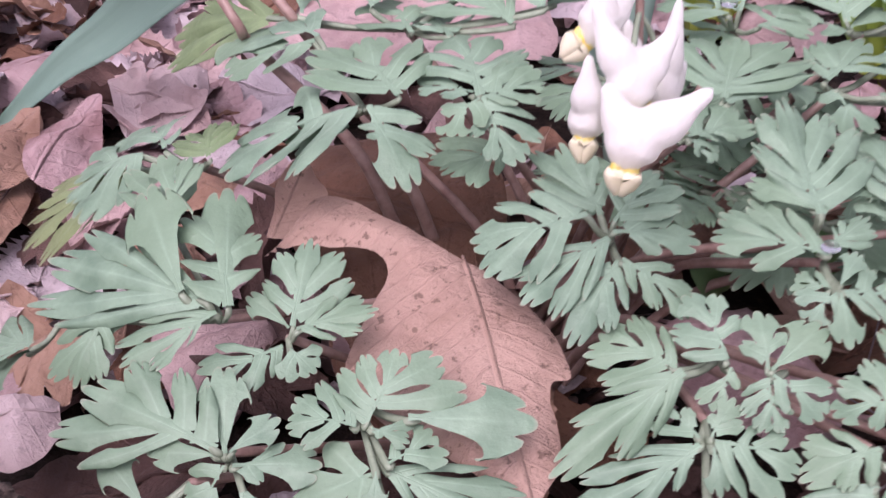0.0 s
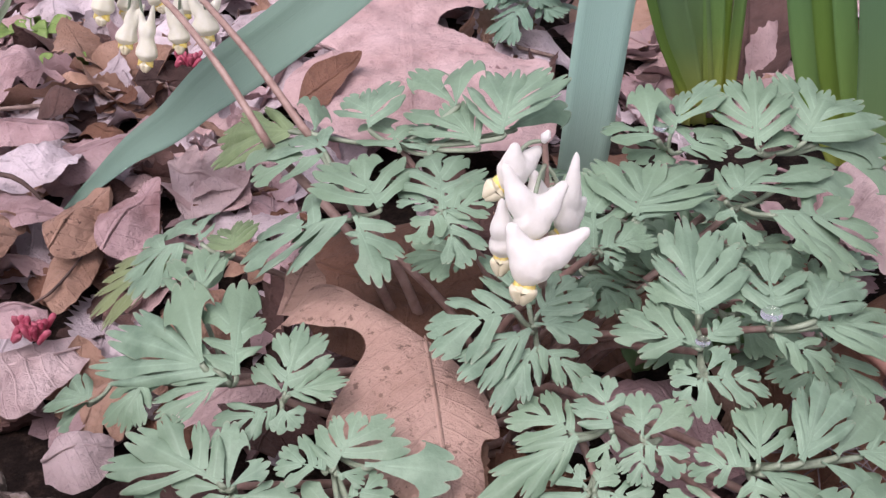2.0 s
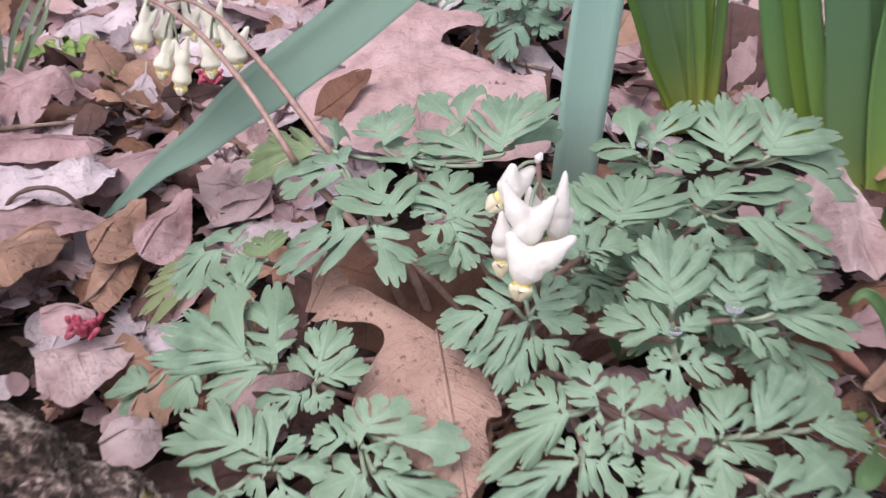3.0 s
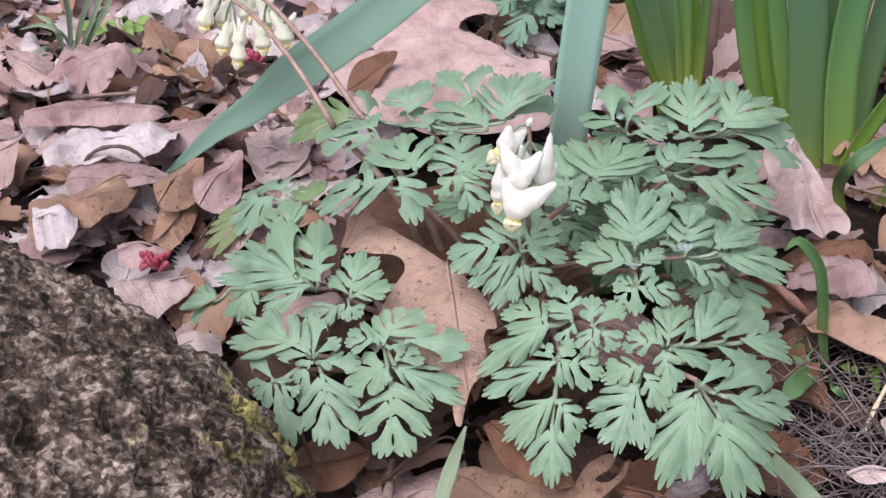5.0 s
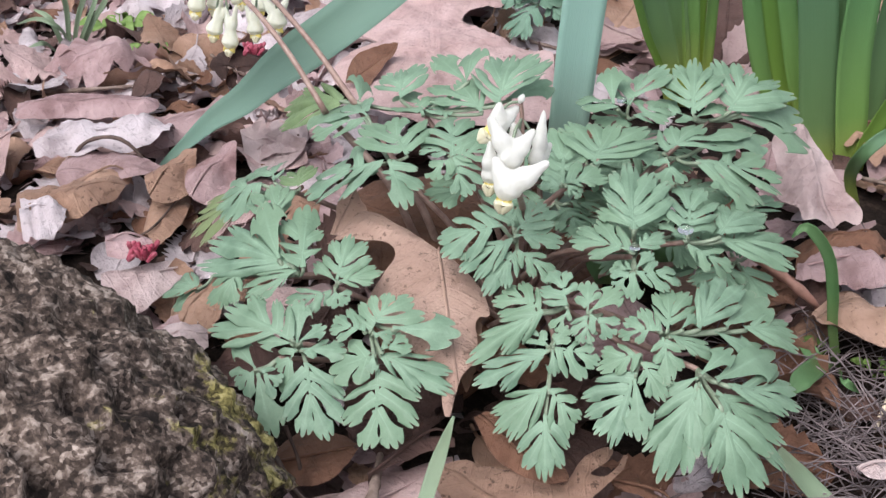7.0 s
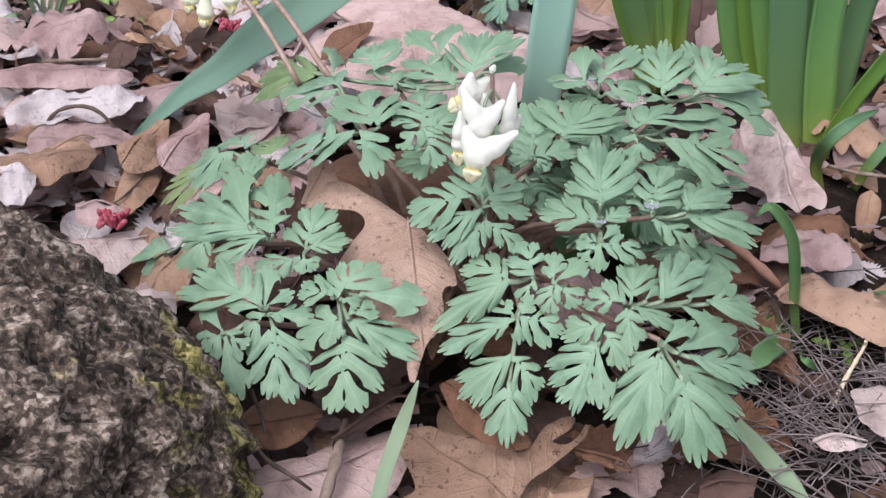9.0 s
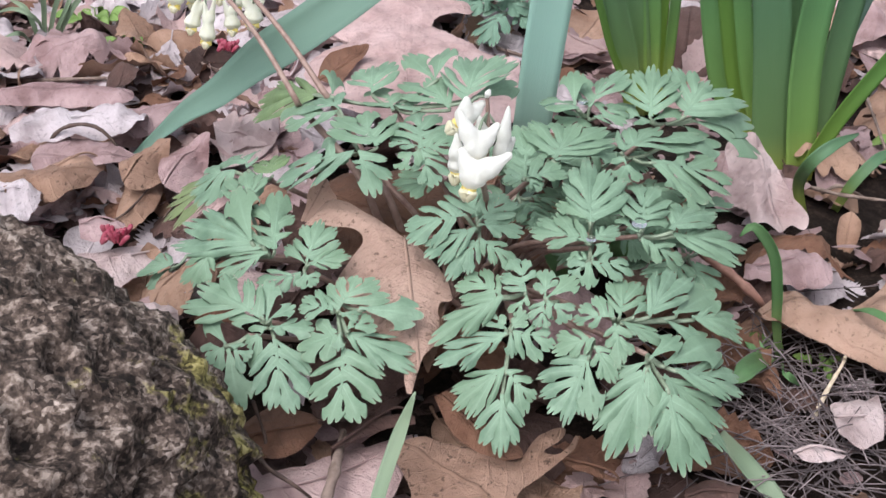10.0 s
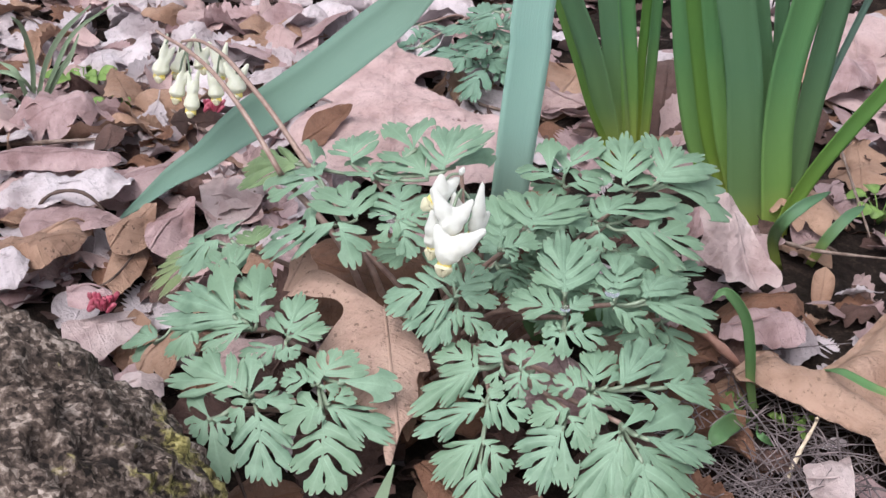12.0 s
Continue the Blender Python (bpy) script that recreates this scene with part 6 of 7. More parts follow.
fallen("fallen_leaf", leaf_blade(0.0449, oval(0.4), oval(0.4), 0.5, 0.3, 0.06, 49), DEAD_PALE, (-0.2700, 0.5622, 0), 34, 0, 0, "greyish bleached leaf on the litter", sink=0.002)
fallen("fallen_leaf", leaf_blade(0.0366, oval(0.4), oval(0.3), 0.5, 0.3, 0.06, 50), DEAD_PALE, (-0.2392, 0.5137, 0), 51, 0, 0, "greyish bleached leaf on the litter", sink=0.002)
fallen("fallen_leaf", leaf_blade(0.0348, oval(0.4), oval(0.4), 1.2, 0.3, 0.04, 51), DEAD_RUST, (0.0709, 0.5142, 0), 41, 8, 0, "rust-brown curled leaf on the litter", sink=0.002)
fallen("fallen_leaf", leaf_blade(0.0958, oval(0.34), oval(0.34), 0.8, 0.3, 0.04, 52), DEAD_TAN, (0.0744, 0.5479, 0), 19, 8, 0, "tan dry leaf on the litter", sink=0.002)
fallen("fallen_leaf", leaf_blade(0.0954, oval(0.34), oval(0.3), 1.0, 0.3, 0.03, 53), DEAD_BROWN, (0.1491, 0.5046, 0), 8, 24, 0, "dark brown cupped leaf on edge on the litter", sink=0.002)
fallen("fallen_leaf", leaf_blade(0.0594, oval(0.4, 0.3), oval(0.4, 0.3), 0.7, 0.3, 0.08, 54), DEAD_PINK, (0.0932, 0.4856, 0), 18, 10, 0, "pinkish crumpled leaf on the litter", sink=0.002)
fallen("fallen_leaf", leaf_blade(0.0496, oval(0.3), oval(0.25), 1.4, 0.3, 0.04, 55), DEAD_PINK, (0.2199, 0.3690, 0), 18, 0, 0, "narrow pinkish leaf on the litter", sink=0.002)
fallen("fallen_leaf", leaf_blade(0.0401, oval(0.4), oval(0.4), 0.3, 0.2, 0.03, 56), DEAD_ROSE, (0.0384, 0.4470, 0), 119, 0, 0, "rosy leaf behind the plant on the litter", sink=0.002)
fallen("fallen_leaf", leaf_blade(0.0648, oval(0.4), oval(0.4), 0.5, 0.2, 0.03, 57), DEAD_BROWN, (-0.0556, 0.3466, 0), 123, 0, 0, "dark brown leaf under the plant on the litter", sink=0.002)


# ---- twigs, blades, droplets and other small things ----
YOUNG_STRAP = strap_green("pale_strap_leaf", (0.34, 0.42, 0.28), (0.31, 0.42, 0.28), (0.34, 0.44, 0.3))


def twig(points, radius, mat, label):
    bm = tube(bmesh.new(), points, [radius, radius * 1.05, radius * 0.85, radius * 0.6], 18, 7, 1.0, 0.45)
    return tagged(ob_from("twig", bm, mat), label + " lying on fallen leaves", "twig", "twigs on the ground")


def blade(points, width, mat, facing, label, broad=False):
    bm = strap(points, width, facing, 16, 0.0005, 0.35, 0.3 if broad else 0.7, 0.0, 0.45 if broad else 0.3)
    return tagged(ob_from("weed" if broad else "grass", bm, mat), label, "weed" if broad else "grass")


TUFT = thing("grass_tuft", (-0.283, 0.522, 0.0), "small tuft of thin blue-green grass blades", "grass")


def tuft_blade(points, width):
    part("blade", strap(points, width * 0.8, (0, -1, 0.4), 14, 0.0004, 0.3, 0.8, 0.0, 0.4), YOUNG_STRAP, TUFT)


def droplet(place, r):
    bm = bmesh.new()
    bmesh.ops.create_icosphere(bm, subdivisions=3, radius=r)
    for v in bm.verts:
        if v.co.z < 0:
            v.co.z *= 0.3
        else:
            v.co.z *= 0.85
    ob = ob_from("water_droplet", bm, WATER)
    ob.location = place
    return tagged(ob, "clear water droplet resting on a green leaf", "droplet", "water droplets")


def red_flowers(place):
    rnd = random.Random(3)
    bm = bmesh.new()
    for _ in range(22):
        a, t_ = rnd.uniform(0, 6.28), rnd.uniform(0.1, 1.1)
        d = Vector((math.cos(a) * math.sin(t_), math.sin(a) * math.sin(t_), math.cos(t_)))
        c0 = Vector(place) + Vector((rnd.uniform(-0.005, 0.005), rnd.uniform(-0.005, 0.005), -0.002))
        tube(bm, [c0, c0 + d * 0.004 + Vector((0, 0, 0.001)), c0 + d * rnd.uniform(0.0045, 0.0065)], [0.0008, 0.0013, 0.0013, 0.0006], 7, 6)
    return tagged(ob_from("fallen_blossom", bm, RED), "red cluster of fallen tree blossom on dry leaves", "blossom")


twig([(-0.0049, 0.0933, 0.0220), (-0.0040, 0.1125, 0.0240), (-0.0068, 0.1420, 0.0140)], 0.0021, TWIG, "grey peeling twig on dry leaves")
twig([(-0.0419, 0.1312, 0.0200), (-0.0283, 0.1090, 0.0260), (-0.0173, 0.1029, 0.0240), (-0.0111, 0.1076, 0.0120)], 0.0008, DARK_TWIG, "thin dark curved twig")
twig([(-0.0390, 0.1370, 0.0300), (-0.0346, 0.1328, 0.0180), (-0.0334, 0.1296, 0.0100)], 0.0008, DARK_TWIG, "thin dark green stem")
twig([(-0.2046, 0.333, 0.0049), (-0.2011, 0.333, 0.0201), (-0.193, 0.333, 0.033), (-0.1815, 0.333, 0.0384), (-0.1699, 0.333, 0.0374), (-0.1612, 0.333, 0.0279), (-0.1568, 0.333, 0.0156), (-0.1544, 0.333, 0.0087)], 0.0011, DARK_TWIG, "thin dry stem arching over fallen leaves")
twig([(-0.1513, 0.2834, 0.0100), (-0.1416, 0.2910, 0.0140), (-0.1391, 0.3338, 0.0120)], 0.0006, DARK_TWIG, "thin dry leaf stalk")
twig([(0.1328, 0.2654, 0.0300), (0.1475, 0.2601, 0.0220), (0.1606, 0.2534, 0.0140), (0.1671, 0.2552, 0.0060)], 0.0022, PINK_TWIG, "reddish brown twig beside the plant")
twig([(0.1757, 0.1821, 0.0040), (0.1811, 0.1907, 0.0120), (0.1883, 0.2015, 0.0180), (0.1884, 0.2010, 0.0220)], 0.0009, SEED, "bent straw-coloured stalk")
twig([(-0.2755, 0.4367, 0.0120), (-0.2396, 0.4396, 0.0140), (-0.2098, 0.4565, 0.0100)], 0.0016, TWIG, "straight grey twig")
twig([(-0.2221, 0.5460, 0.0060), (-0.1855, 0.5104, 0.0120), (-0.1552, 0.4747, 0.0140), (-0.1411, 0.4822, 0.0060)], 0.0011, TWIG, "thin grey twig")
twig([(-0.1806, 0.5058, 0.0080), (-0.1469, 0.4711, 0.0120), (-0.1362, 0.4844, 0.0040)], 0.0012, DARK_TWIG, "dark twig")
twig([(0.1587, 0.5644, 0.0100), (0.1663, 0.5678, 0.0180), (0.1808, 0.6088, 0.0140)], 0.003, PALE_TWIG, "short bleached stick")
twig([(0.2086, 0.3740, 0.0060), (0.2223, 0.3562, 0.0120), (0.2575, 0.3555, 0.0100)], 0.0012, TWIG, "thin grey root-like twig")
twig([(0.2137, 0.3684, 0.0060), (0.2203, 0.3628, 0.0140), (0.2348, 0.3675, 0.0060)], 0.0011, TWIG, "thin grey root-like twig")
twig([(0.0013, 0.6172, 0.0060), (0.0174, 0.5687, 0.0140), (0.0300, 0.5637, 0.0080)], 0.0022, PALE_TWIG, "short bleached stick")
twig([(0.0100, 0.6458, 0.0060), (0.0381, 0.6036, 0.0120), (0.0599, 0.5771, 0.0060)], 0.0014, DARK_TWIG, "dark twig")
twig([(0.0077, 0.5656, 0.0040), (0.0294, 0.5386, 0.0100), (0.0511, 0.5402, 0.0040)], 0.0016, TWIG, "grey twig")
twig([(-0.1257, 0.3583, 0.0060), (-0.1225, 0.3180, 0.0100), (-0.1288, 0.3016, 0.0040)], 0.0007, DARK_TWIG, "thin dry leaf stalk")
twig([(0.2691, 0.5264, 0.0040), (0.2581, 0.4357, 0.0120), (0.2584, 0.3889, 0.0040)], 0.0009, TWIG, "thin grey twig")
twig([(-0.3786, 0.7029, 0.0060), (-0.3224, 0.6332, 0.0200), (-0.3225, 0.6271, 0.0060)], 0.0009, DARK_TWIG, "thin dark twig")
blade([(0.1713, 0.228, -0.0036), (0.1664, 0.228, 0.0166), (0.1638, 0.228, 0.0338), (0.1599, 0.228, 0.0502), (0.1536, 0.228, 0.0605), (0.1481, 0.228, 0.0644), (0.144, 0.228, 0.0593)], 0.005, GRASS, (-0.5, -0.8, 0.4), "broad green grass blade arching over")
blade([(0.1700, 0.2213, -0.0000), (0.1666, 0.1999, 0.0120), (0.1746, 0.2029, 0.0040)], 0.003, GRASS, (0, -1, 0.6), "small green grass blade")
blade([(0.1652, 0.2226, 0.0040), (0.1487, 0.1899, 0.0220), (0.1423, 0.1811, 0.0200)], 0.008, GRASS, (0, -0.7, 0.8), "short broad green blade")
blade([(0.2211, 0.2072, 0.0300), (0.2102, 0.2111, 0.0320), (0.2016, 0.2226, 0.0300), (0.1973, 0.2348, 0.0220)], 0.0042, GRASS, (0, -0.5, 1), "green grass blade lying over a tan leaf")
blade([(0.2025, 0.3545, 0.0000), (0.1954, 0.3487, 0.0200), (0.1946, 0.3344, 0.0400), (0.2046, 0.3369, 0.0500), (0.2203, 0.3520, 0.0500)], 0.0065, STRAP_DARK, (-0.4, -1, 0.4), "bent green strap leaf")
blade([(0.2200, 0.3610, 0.0000), (0.2252, 0.3582, 0.0180), (0.2351, 0.3626, 0.0300), (0.2459, 0.3727, 0.0320)], 0.006, STRAP_DARK, (-0.4, -1, 0.5), "young green strap leaf")
blade([(0.0088, 0.0904, 0.0040), (0.0131, 0.0903, 0.0260), (0.0156, 0.1017, 0.0340), (0.0194, 0.1130, 0.0440), (0.0233, 0.1180, 0.0560)], 0.0052, YOUNG_STRAP, (-0.3, -1, 0.5), "narrow blue-green strap leaf")
blade([(0.1300, 0.1379, 0.0300), (0.1443, 0.1371, 0.0140), (0.1577, 0.1259, 0.0060)], 0.0075, YOUNG_STRAP, (0.2, -0.6, 1), "pale yellowish green leaf lying on needles")
blade([(0.0951, 0.2381, 0.0300), (0.0981, 0.2329, 0.0450), (0.1010, 0.2410, 0.0500)], 0.013, GRASS, (-0.1, -1, 0.6), "green oval leaf under the plant", True)
blade([(0.0770, 0.2359, 0.0300), (0.0715, 0.2288, 0.0400), (0.0653, 0.2255, 0.0450)], 0.011, GRASS, (-0.1, -1, 0.6), "green oval leaf under the plant", True)
blade([(0.1605, 0.2101, 0.0060), (0.1556, 0.2144, 0.0140), (0.1522, 0.2245, 0.0120)], 0.006, GRASS, (0, -0.7, 0.8), "small green leaf beside the plant", True)
tuft_blade([(-0.2844, 0.5226, 0.0000), (-0.2714, 0.5076, 0.0400), (-0.2653, 0.4904, 0.0700), (-0.2675, 0.4829, 0.0800)], 0.0055)
tuft_blade([(-0.2820, 0.5229, 0.0000), (-0.2591, 0.4986, 0.0400), (-0.2299, 0.4697, 0.0750), (-0.2013, 0.4521, 0.1000)], 0.005)
tuft_blade([(-0.2804, 0.5231, 0.0000), (-0.2610, 0.5136, 0.0300), (-0.2410, 0.5106, 0.0600), (-0.2005, 0.4849, 0.0900)], 0.004)
tuft_blade([(-0.2863, 0.5224, 0.0000), (-0.2857, 0.5108, 0.0300), (-0.2996, 0.5174, 0.0350)], 0.005)
tuft_blade([(-0.2836, 0.5227, 0.0000), (-0.2699, 0.4924, 0.0300), (-0.2816, 0.4880, 0.0400), (-0.3062, 0.5034, 0.0300)], 0.004)
tuft_blade([(-0.2785, 0.5233, 0.0000), (-0.2572, 0.5140, 0.0300), (-0.2444, 0.5080, 0.0450), (-0.2373, 0.5110, 0.0600)], 0.005)
tuft_blade([(-0.2863, 0.5175, 0.0000), (-0.2849, 0.4953, 0.0200), (-0.2940, 0.4894, 0.0200)], 0.004)
droplet((0.0775, 0.2740, 0.0940), 0.0022)
droplet((0.0985, 0.1910, 0.0838), 0.0028)
droplet((0.0808, 0.1832, 0.0805), 0.0019)
red_flowers((-0.1341, 0.2507, 0.0240))
red_flowers((-0.1434, 0.4828, 0.0240))


# ---- dry needles ----
rnd = random.Random(21)
bm = bmesh.new()
for _ in range(380):
    x, y = rnd.gauss(0.172, 0.028), rnd.gauss(0.185, 0.036)
    a, ln = rnd.uniform(0, math.pi), rnd.uniform(0.02, 0.05)
    z = ground_z(x, y) + rnd.uniform(0.001, 0.017)
    d = Vector((math.cos(a), math.sin(a), rnd.uniform(-0.25, 0.25))) * ln * 0.5
    c0 = Vector((x, y, z))
    tube(bm, [c0 - d, c0 + Vector((0, 0, rnd.uniform(0, 0.005))), c0 + d], [0.0003, 0.0003, 0.0002], 4, 4)
tagged(ob_from("dry_needles", bm, NEEDLE), "tangle of thin dry brown needles and grass stems", "needles", kind="stuff")

# ---- green weeds ----
def weed(place, leaves, size, label, seed):
    r = random.Random(seed)
    w = thing("weed", (*place, ground_z(*place)), label, "weed")
    for i in range(leaves):
        a = i * 2.4 + r.uniform(-0.4, 0.4)
        p0 = Vector((*place, ground_z(*place)))
        out = Vector((math.cos(a), math.sin(a), 0)) * size * r.uniform(0.5, 1.3)
        p1 = p0 + out * 0.6 + Vector((0, 0, size * r.uniform(0.5, 1.3)))
        p2 = p0 + out * 1.3 + Vector((0, 0, size * r.uniform(0.4, 1.2)))
        part("stalk", tube(bmesh.new(), [p0, p0.lerp(p1, 0.5) + Vector((0, 0, 0.002)), p1], [0.0006, 0.0004], 5, 5), WEED, w)
        part("leaf", strap([p1, p1.lerp(p2, 0.5) + Vector((0, 0, 0.0015)), p2], size * 0.62, (0.1, -0.3, 1), 8, 0.0004, 0.3, 0.35, 0.0, 0.5), WEED, w)


weed((0.272, 0.420), 9, 0.016, "small round-leaved green weed on bare soil", 2)
weed((0.29, 0.40), 7, 0.014, "small round-leaved green weed on bare soil", 7)
weed((-0.262, 0.56), 13, 0.017, "small green seedling among dry leaves", 3)
weed((-0.222, 0.52), 9, 0.013, "small green seedling among dry leaves", 4)
weed((0.186, 0.224), 6, 0.007, "tiny bright green seedling among needles", 5)
weed((0.163, 0.232), 5, 0.007, "tiny bright green seedling among needles", 6)

# ---- a second, smaller plant of the same kind further back ----
FAR = thing("wildflower_plant", (0.025, 0.709, ground_z(0.025, 0.709)), "small ferny plant with divided grey-green leaves among dry leaves", "plant")
far_rnd = random.Random(8)
for cx, cy, cz in ((0.03, 0.593, 0.05), (0.039, 0.567, 0.045), (0.025, 0.57, 0.035), (0.035, 0.557, 0.03), (-0.025, 0.638, 0.03), (-0.019, 0.61, 0.025), (0.041, 0.59, 0.06)):
    leaf = compound_leaf((cx, cy, cz), FAR, None, 0.0011)
    for k in range(5):
        a = k * 72 + far_rnd.uniform(-15, 15)
        off = Vector((math.sin(radians(a)), math.cos(radians(a)), 0)) * 0.006
        leaflet(leaf, (cx + off.x, cy + off.y, cz), a, far_rnd.uniform(-25, 10), far_rnd.uniform(-12, 12), far_rnd.uniform(0.022, 0.032), -32, 32, 0.85, 0.85, 5, mat=FAR_LEAF)

# ---- the carpet of fallen leaves ----
BLADES = []
for i in range(18):
    r = random.Random(100 + i)
    kind = i % 6
    width = r.uniform(0.26, 0.40)
    if kind in (0, 3):
        left, right = lobed(width, r.choice((3, 4)), r.uniform(0.35, 0.6)), lobed(width * r.uniform(0.8, 1.1), r.choice((3, 4)), r.uniform(0.3, 0.55))
    elif kind in (1, 4):
        left, right = oval(width, 0.16, r.choice((9, 13))), oval(width * 0.95, 0.2, r.choice((8, 12)), 0.5)
    else:
        left, right = oval(width), oval(width * r.uniform(0.7, 1.0), 0.0, 1, 0.4)
    curl = (0.6, 1.0, 1.5, 0.9, 2.0, 2.6)[(i * 5) % 6]
    holder = leaf_blade(0.07, left, right, curl * r.choice((1, 1, -0.6)), r.uniform(-0.4, 0.7), r.uniform(0.10, 0.20), 60 + i, r.uniform(0.05, 0.3), 26, 4, r.uniform(-1.0, 1.0))
    pair = []
    for sheet in holder:
        me = bpy.data.meshes.new("fallen_leaf")
        sheet.normal_update()
        sheet.to_mesh(me)
        sheet.free()
        for p in me.polygons:
            p.use_smooth = True
        pair.append(me)
    BLADES.append(pair)
TONES = ((DEAD_PINK, 6, "pink-brown"), (DEAD_TAN, 3, "tan"), (DEAD_PALE, 5, "bleached pale"), (DEAD_BROWN, 3, "dark brown"), (DEAD_RUST, 2, "rust-brown"), (DEAD_ROSE, 3, "rosy"))
TINTED = []
for mat_, weight, word in TONES:
    made = []
    for pair in BLADES:
        tinted = [me.copy() for me in pair]
        for me in tinted:
            me.materials.clear()
            me.materials.append(mat_)
        made.append(tinted)
    TINTED.append((weight, word, made))


def carpet(count, x0, x1, y0, y1, seed, small=0.5, big=1.15, pale=1.0, heap=None, brown_weight=1.0):
    """Lays leaves over a patch; with a heap they are gathered there by tone, to be joined into one carpet."""
    r = random.Random(seed)
    n = 0
    weights = [e[0] * (pale if e[1] in ("bleached pale", "rosy") else brown_weight if "brown" in e[1] and e[1] != "pink-brown" else 1.0) for e in TINTED]
    while n < count:
        x, y = r.uniform(x0, x1), r.uniform(y0, y1)
        # the rock and the needles stay clear
        if math.hypot((x + 0.12) / 0.11, (y - 0.05) / 0.10) < 1 or math.hypot((x - 0.170) / 0.048, (y - 0.16) / 0.065) < 1:
            continue
        # so do the large leaves that lie on top
        if math.hypot((x - 0.215) / 0.065, (y - 0.225) / 0.055) < 1:
            continue
        if math.hypot((x - 0.25) / 0.035, (y - 0.37) / 0.03) < 1 and r.random() < 0.6:
            continue
        k = r.choices(range(len(TINTED)), weights)[0]
        weight, word, made = TINTED[k]
        me, stalk = made[r.randrange(len(made))]
        s = r.uniform(small, big)
        m = Euler((r.gauss(0, 0.2), r.gauss(0, 0.2), r.uniform(0, 6.28))).to_matrix() * s
        low = min((m @ v.co).z - ground_z(x + (m @ v.co).x, y + (m @ v.co).y) for v in list(me.vertices)[::3])
        place = Matrix.Translation((x, y, -low - 0.0015 + r.choice((0, 0, 0, 0.002, 0.005)))) @ m.to_4x4()
        n += 1
        if heap is not None:
            heap.setdefault(k, []).append((me, place))
            continue
        ob = new("fallen_leaf", me)
        ob.matrix_world = place
        new("midrib", stalk).parent = ob
        tagged(ob, f"{word} dry fallen leaf on the litter", "leaf", "fallen leaves")


carpet(80, -0.34, 0.0, 0.22, 0.62, 31, 0.45, 0.9, 1.3)
carpet(60, 0.0, 0.36, 0.30, 0.66, 32, 0.45, 1.0)
# next two: mostly dark brown leaves under the plant, their colour deepening its shade
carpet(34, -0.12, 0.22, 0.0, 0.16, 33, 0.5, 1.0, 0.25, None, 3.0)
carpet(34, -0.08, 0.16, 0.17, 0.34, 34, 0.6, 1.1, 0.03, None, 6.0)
carpet(34, 0.13, 0.34, 0.1, 0.36, 35, 0.4, 0.8, 0.5, None, 2.0)
carpet(60, 0.17, 0.38, 0.26, 0.46, 36, 0.2, 0.5, 0.5, None, 1.6)
heap = {}
carpet(380, -0.62, 0.05, 0.45, 1.15, 51, 0.5, 1.15, 4.0, heap, 0.15)
carpet(150, 0.0, 0.62, 0.50, 1.2, 42, 0.5, 1.1, 1.0, heap)
carpet(60, 0.30, 0.62, 0.05, 0.55, 43, 0.5, 1.0, 1.0, heap)
carpet(70, -0.60, -0.28, 0.05, 0.5, 44, 0.5, 1.0, 1.4, heap)
carpet(160, -0.45, 0.45, 0.1, 0.9, 45, 0.25, 0.5, 1.2, heap)
carpet(150, -0.5, -0.08, 0.3, 1.0, 46, 0.4, 0.9, 1.8, heap)
carpet(300, -0.45, -0.02, 0.24, 0.85, 47, 0.35, 0.8, 1.3, heap, 0.4)
carpet(240, -0.45, -0.02, 0.22, 0.8, 48, 0.25, 0.55, 1.5, heap, 0.3)
for k, laid in heap.items():
    bm = bmesh.new()
    for me, place in laid:
        first = len(bm.verts)
        bm.from_mesh(me)
        bm.verts.ensure_lookup_table()
        bmesh.ops.transform(bm, matrix=place, verts=bm.verts[first:])
    tagged(ob_from("leaf_litter", bm, TONES[k][0]), f"carpet of {TONES[k][2]} dry fallen leaves", "leaf litter", kind="stuff")

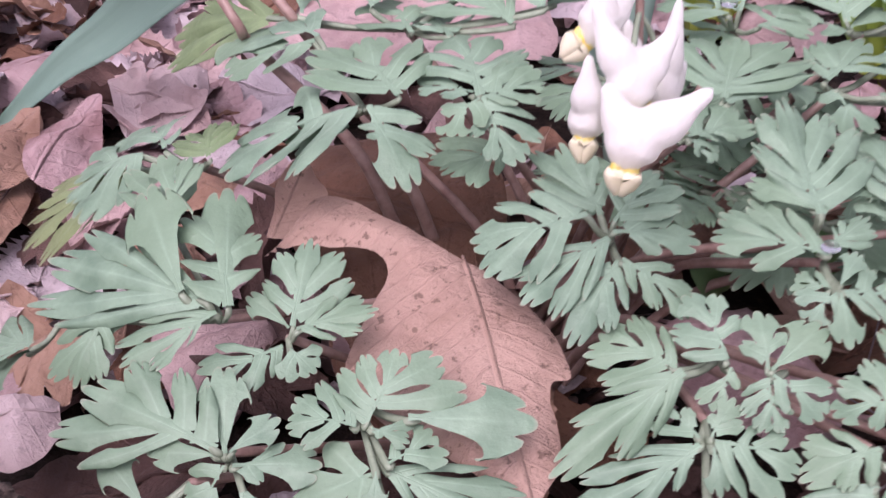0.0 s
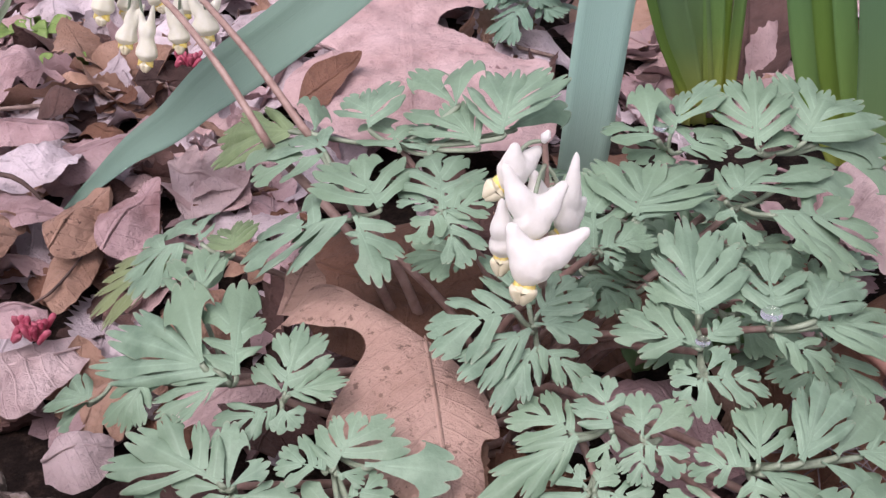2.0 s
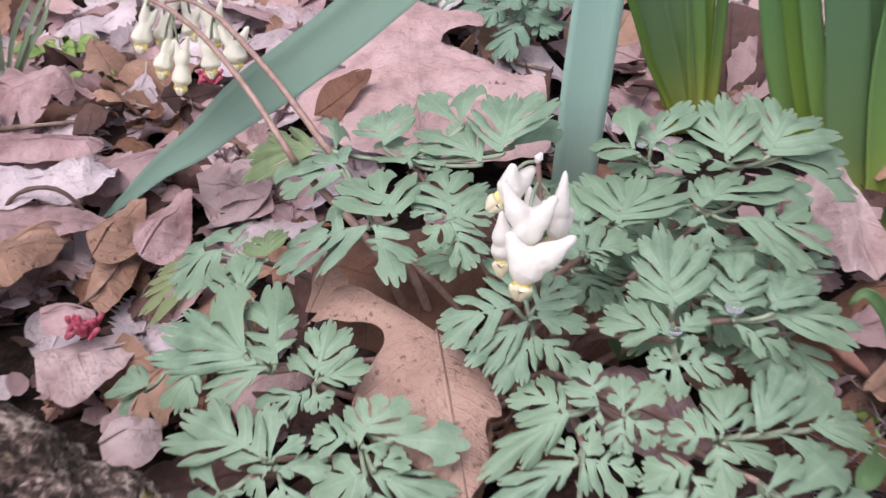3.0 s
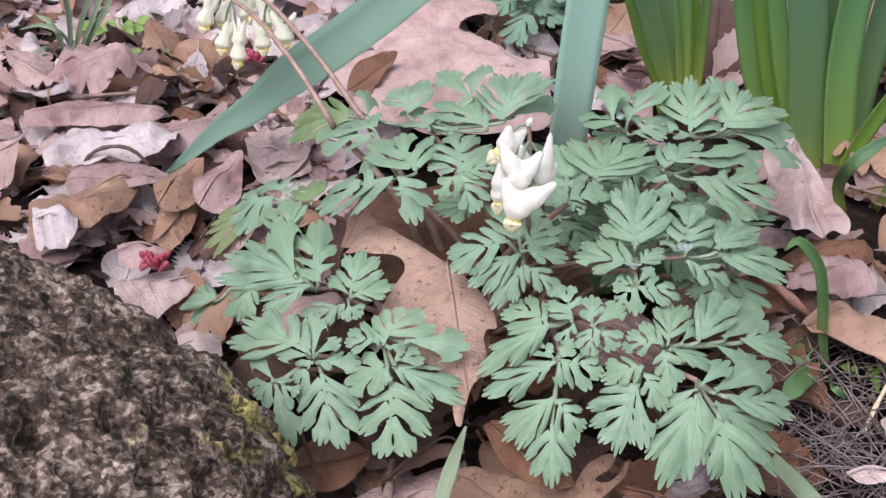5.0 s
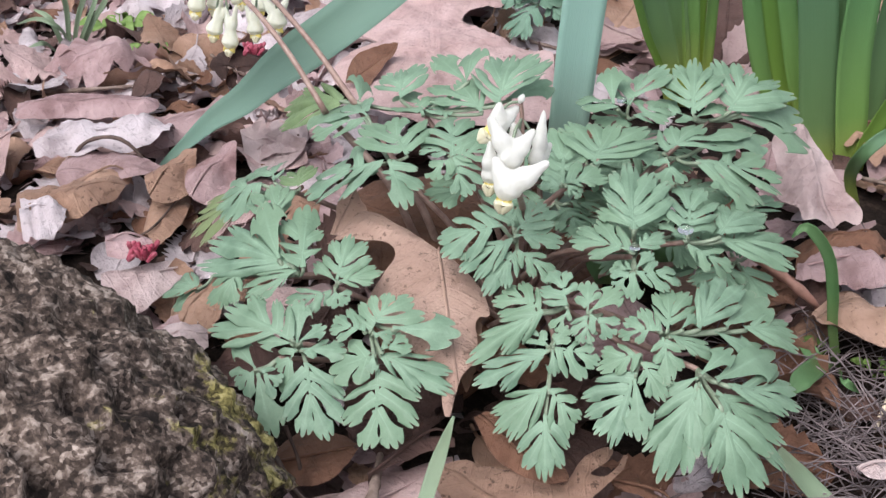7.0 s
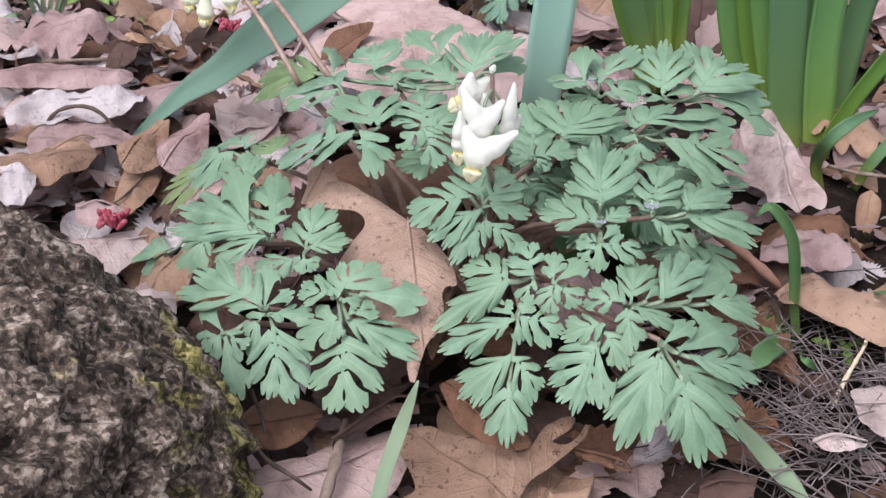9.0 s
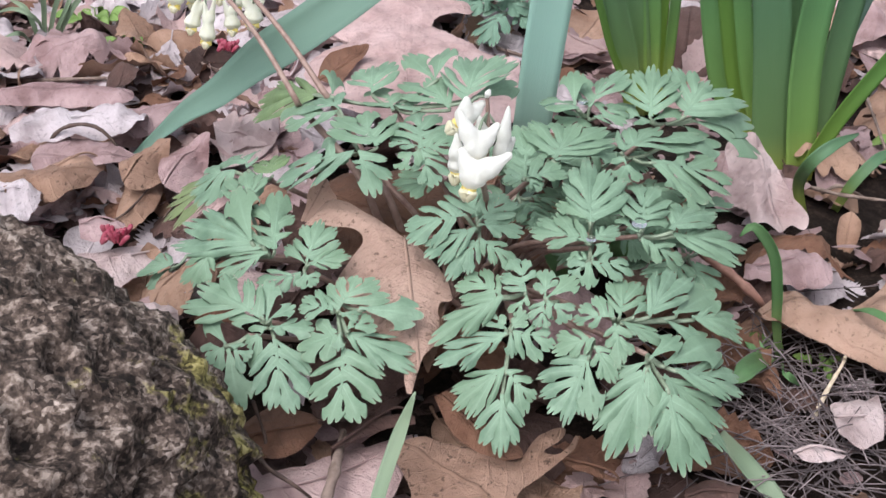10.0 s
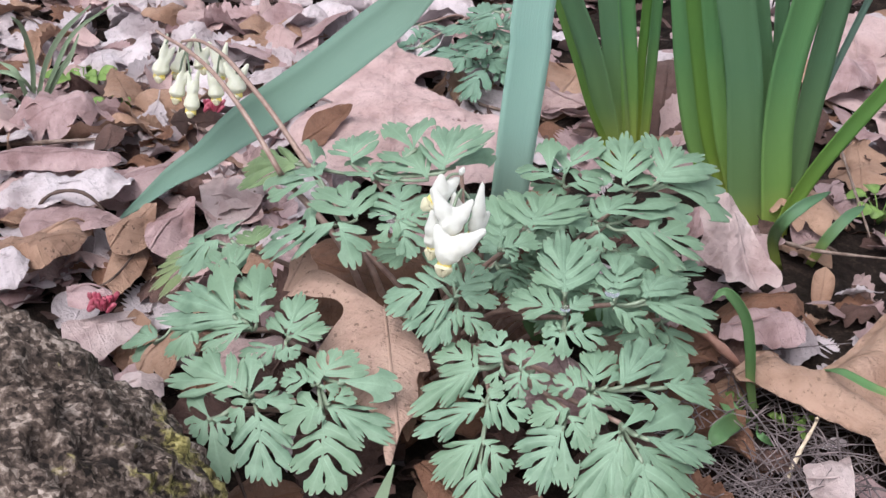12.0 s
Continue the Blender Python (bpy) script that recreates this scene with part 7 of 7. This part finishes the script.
# shreds between the leaves, and the litter that goes on round about
r = random.Random(77)
for name, count, x0, x1, y0, y1, s0, s1, mat_ in (("leaf_shreds", 900, -0.45, 0.5, 0.0, 0.95, 0.08, 0.28, DEAD_PINK), ("leaf_shreds", 700, -0.45, 0.5, 0.0, 0.95, 0.08, 0.3, DEAD_BROWN), ("leaf_shreds", 260, -0.45, 0.5, 0.0, 0.95, 0.08, 0.24, DEAD_PALE),
                                                 ("far_litter", 1500, -1.7, 1.7, -1.2, 2.2, 0.7, 1.3, DEAD_TAN), ("far_litter", 1500, -1.7, 1.7, -1.2, 2.2, 0.7, 1.3, DEAD_PINK)):
    vs, fs, uvs = [], [], []
    for _ in range(count):
        x, y = (r.gauss(0.0, 1.2), r.gauss(0.4, 1.2)) if name == "far_litter" else (r.uniform(x0, x1), r.uniform(y0, y1))
        if name == "far_litter" and -0.5 < x < 0.5 and -0.3 < y < 0.95:
            continue
        s, a, tilt = r.uniform(s0, s1) * 0.07, r.uniform(0, 6.28), r.gauss(0, 0.35)
        m = Euler((tilt, r.gauss(0, 0.35), a)).to_matrix()
        z = ground_z(x, y) + 0.003 + abs(r.gauss(0, 0.003)) + 0.15 * s
        k0 = len(vs)
        cols_, rows_ = 3, 5
        bend = r.uniform(-0.8, 1.2)
        for j in range(rows_):
            v_ = j / (rows_ - 1)
            w = math.sin(math.pi * (0.12 + 0.82 * v_)) ** 0.5 * 0.36
            for i in range(cols_):
                u = i - 1
                p = m @ Vector((u * w * s * r.uniform(0.35, 1.25), (v_ - 0.5) * s, bend * s * (u * w) ** 2 + 0.2 * bend * s * (v_ - 0.5) ** 2)) + Vector((x, y, z))
                vs.append(p)
                uvs.append((u, v_))
        for j in range(rows_ - 1):
            for i in range(cols_ - 1):
                q = k0 + j * cols_ + i
                fs.append((q, q + 1, q + cols_ + 1, q + cols_))
    me = bpy.data.meshes.new(name)
    me.from_pydata(vs, [], fs)
    layer = me.uv_layers.new(name="UVMap")
    for loop in me.loops:
        layer.data[loop.index].uv = uvs[loop.vertex_index]
    for p in me.polygons:
        p.use_smooth = True
    me.materials.append(mat_)
    tagged(new(name, me), "loose shreds of dry brown leaves on the ground", "leaf litter", kind="stuff")
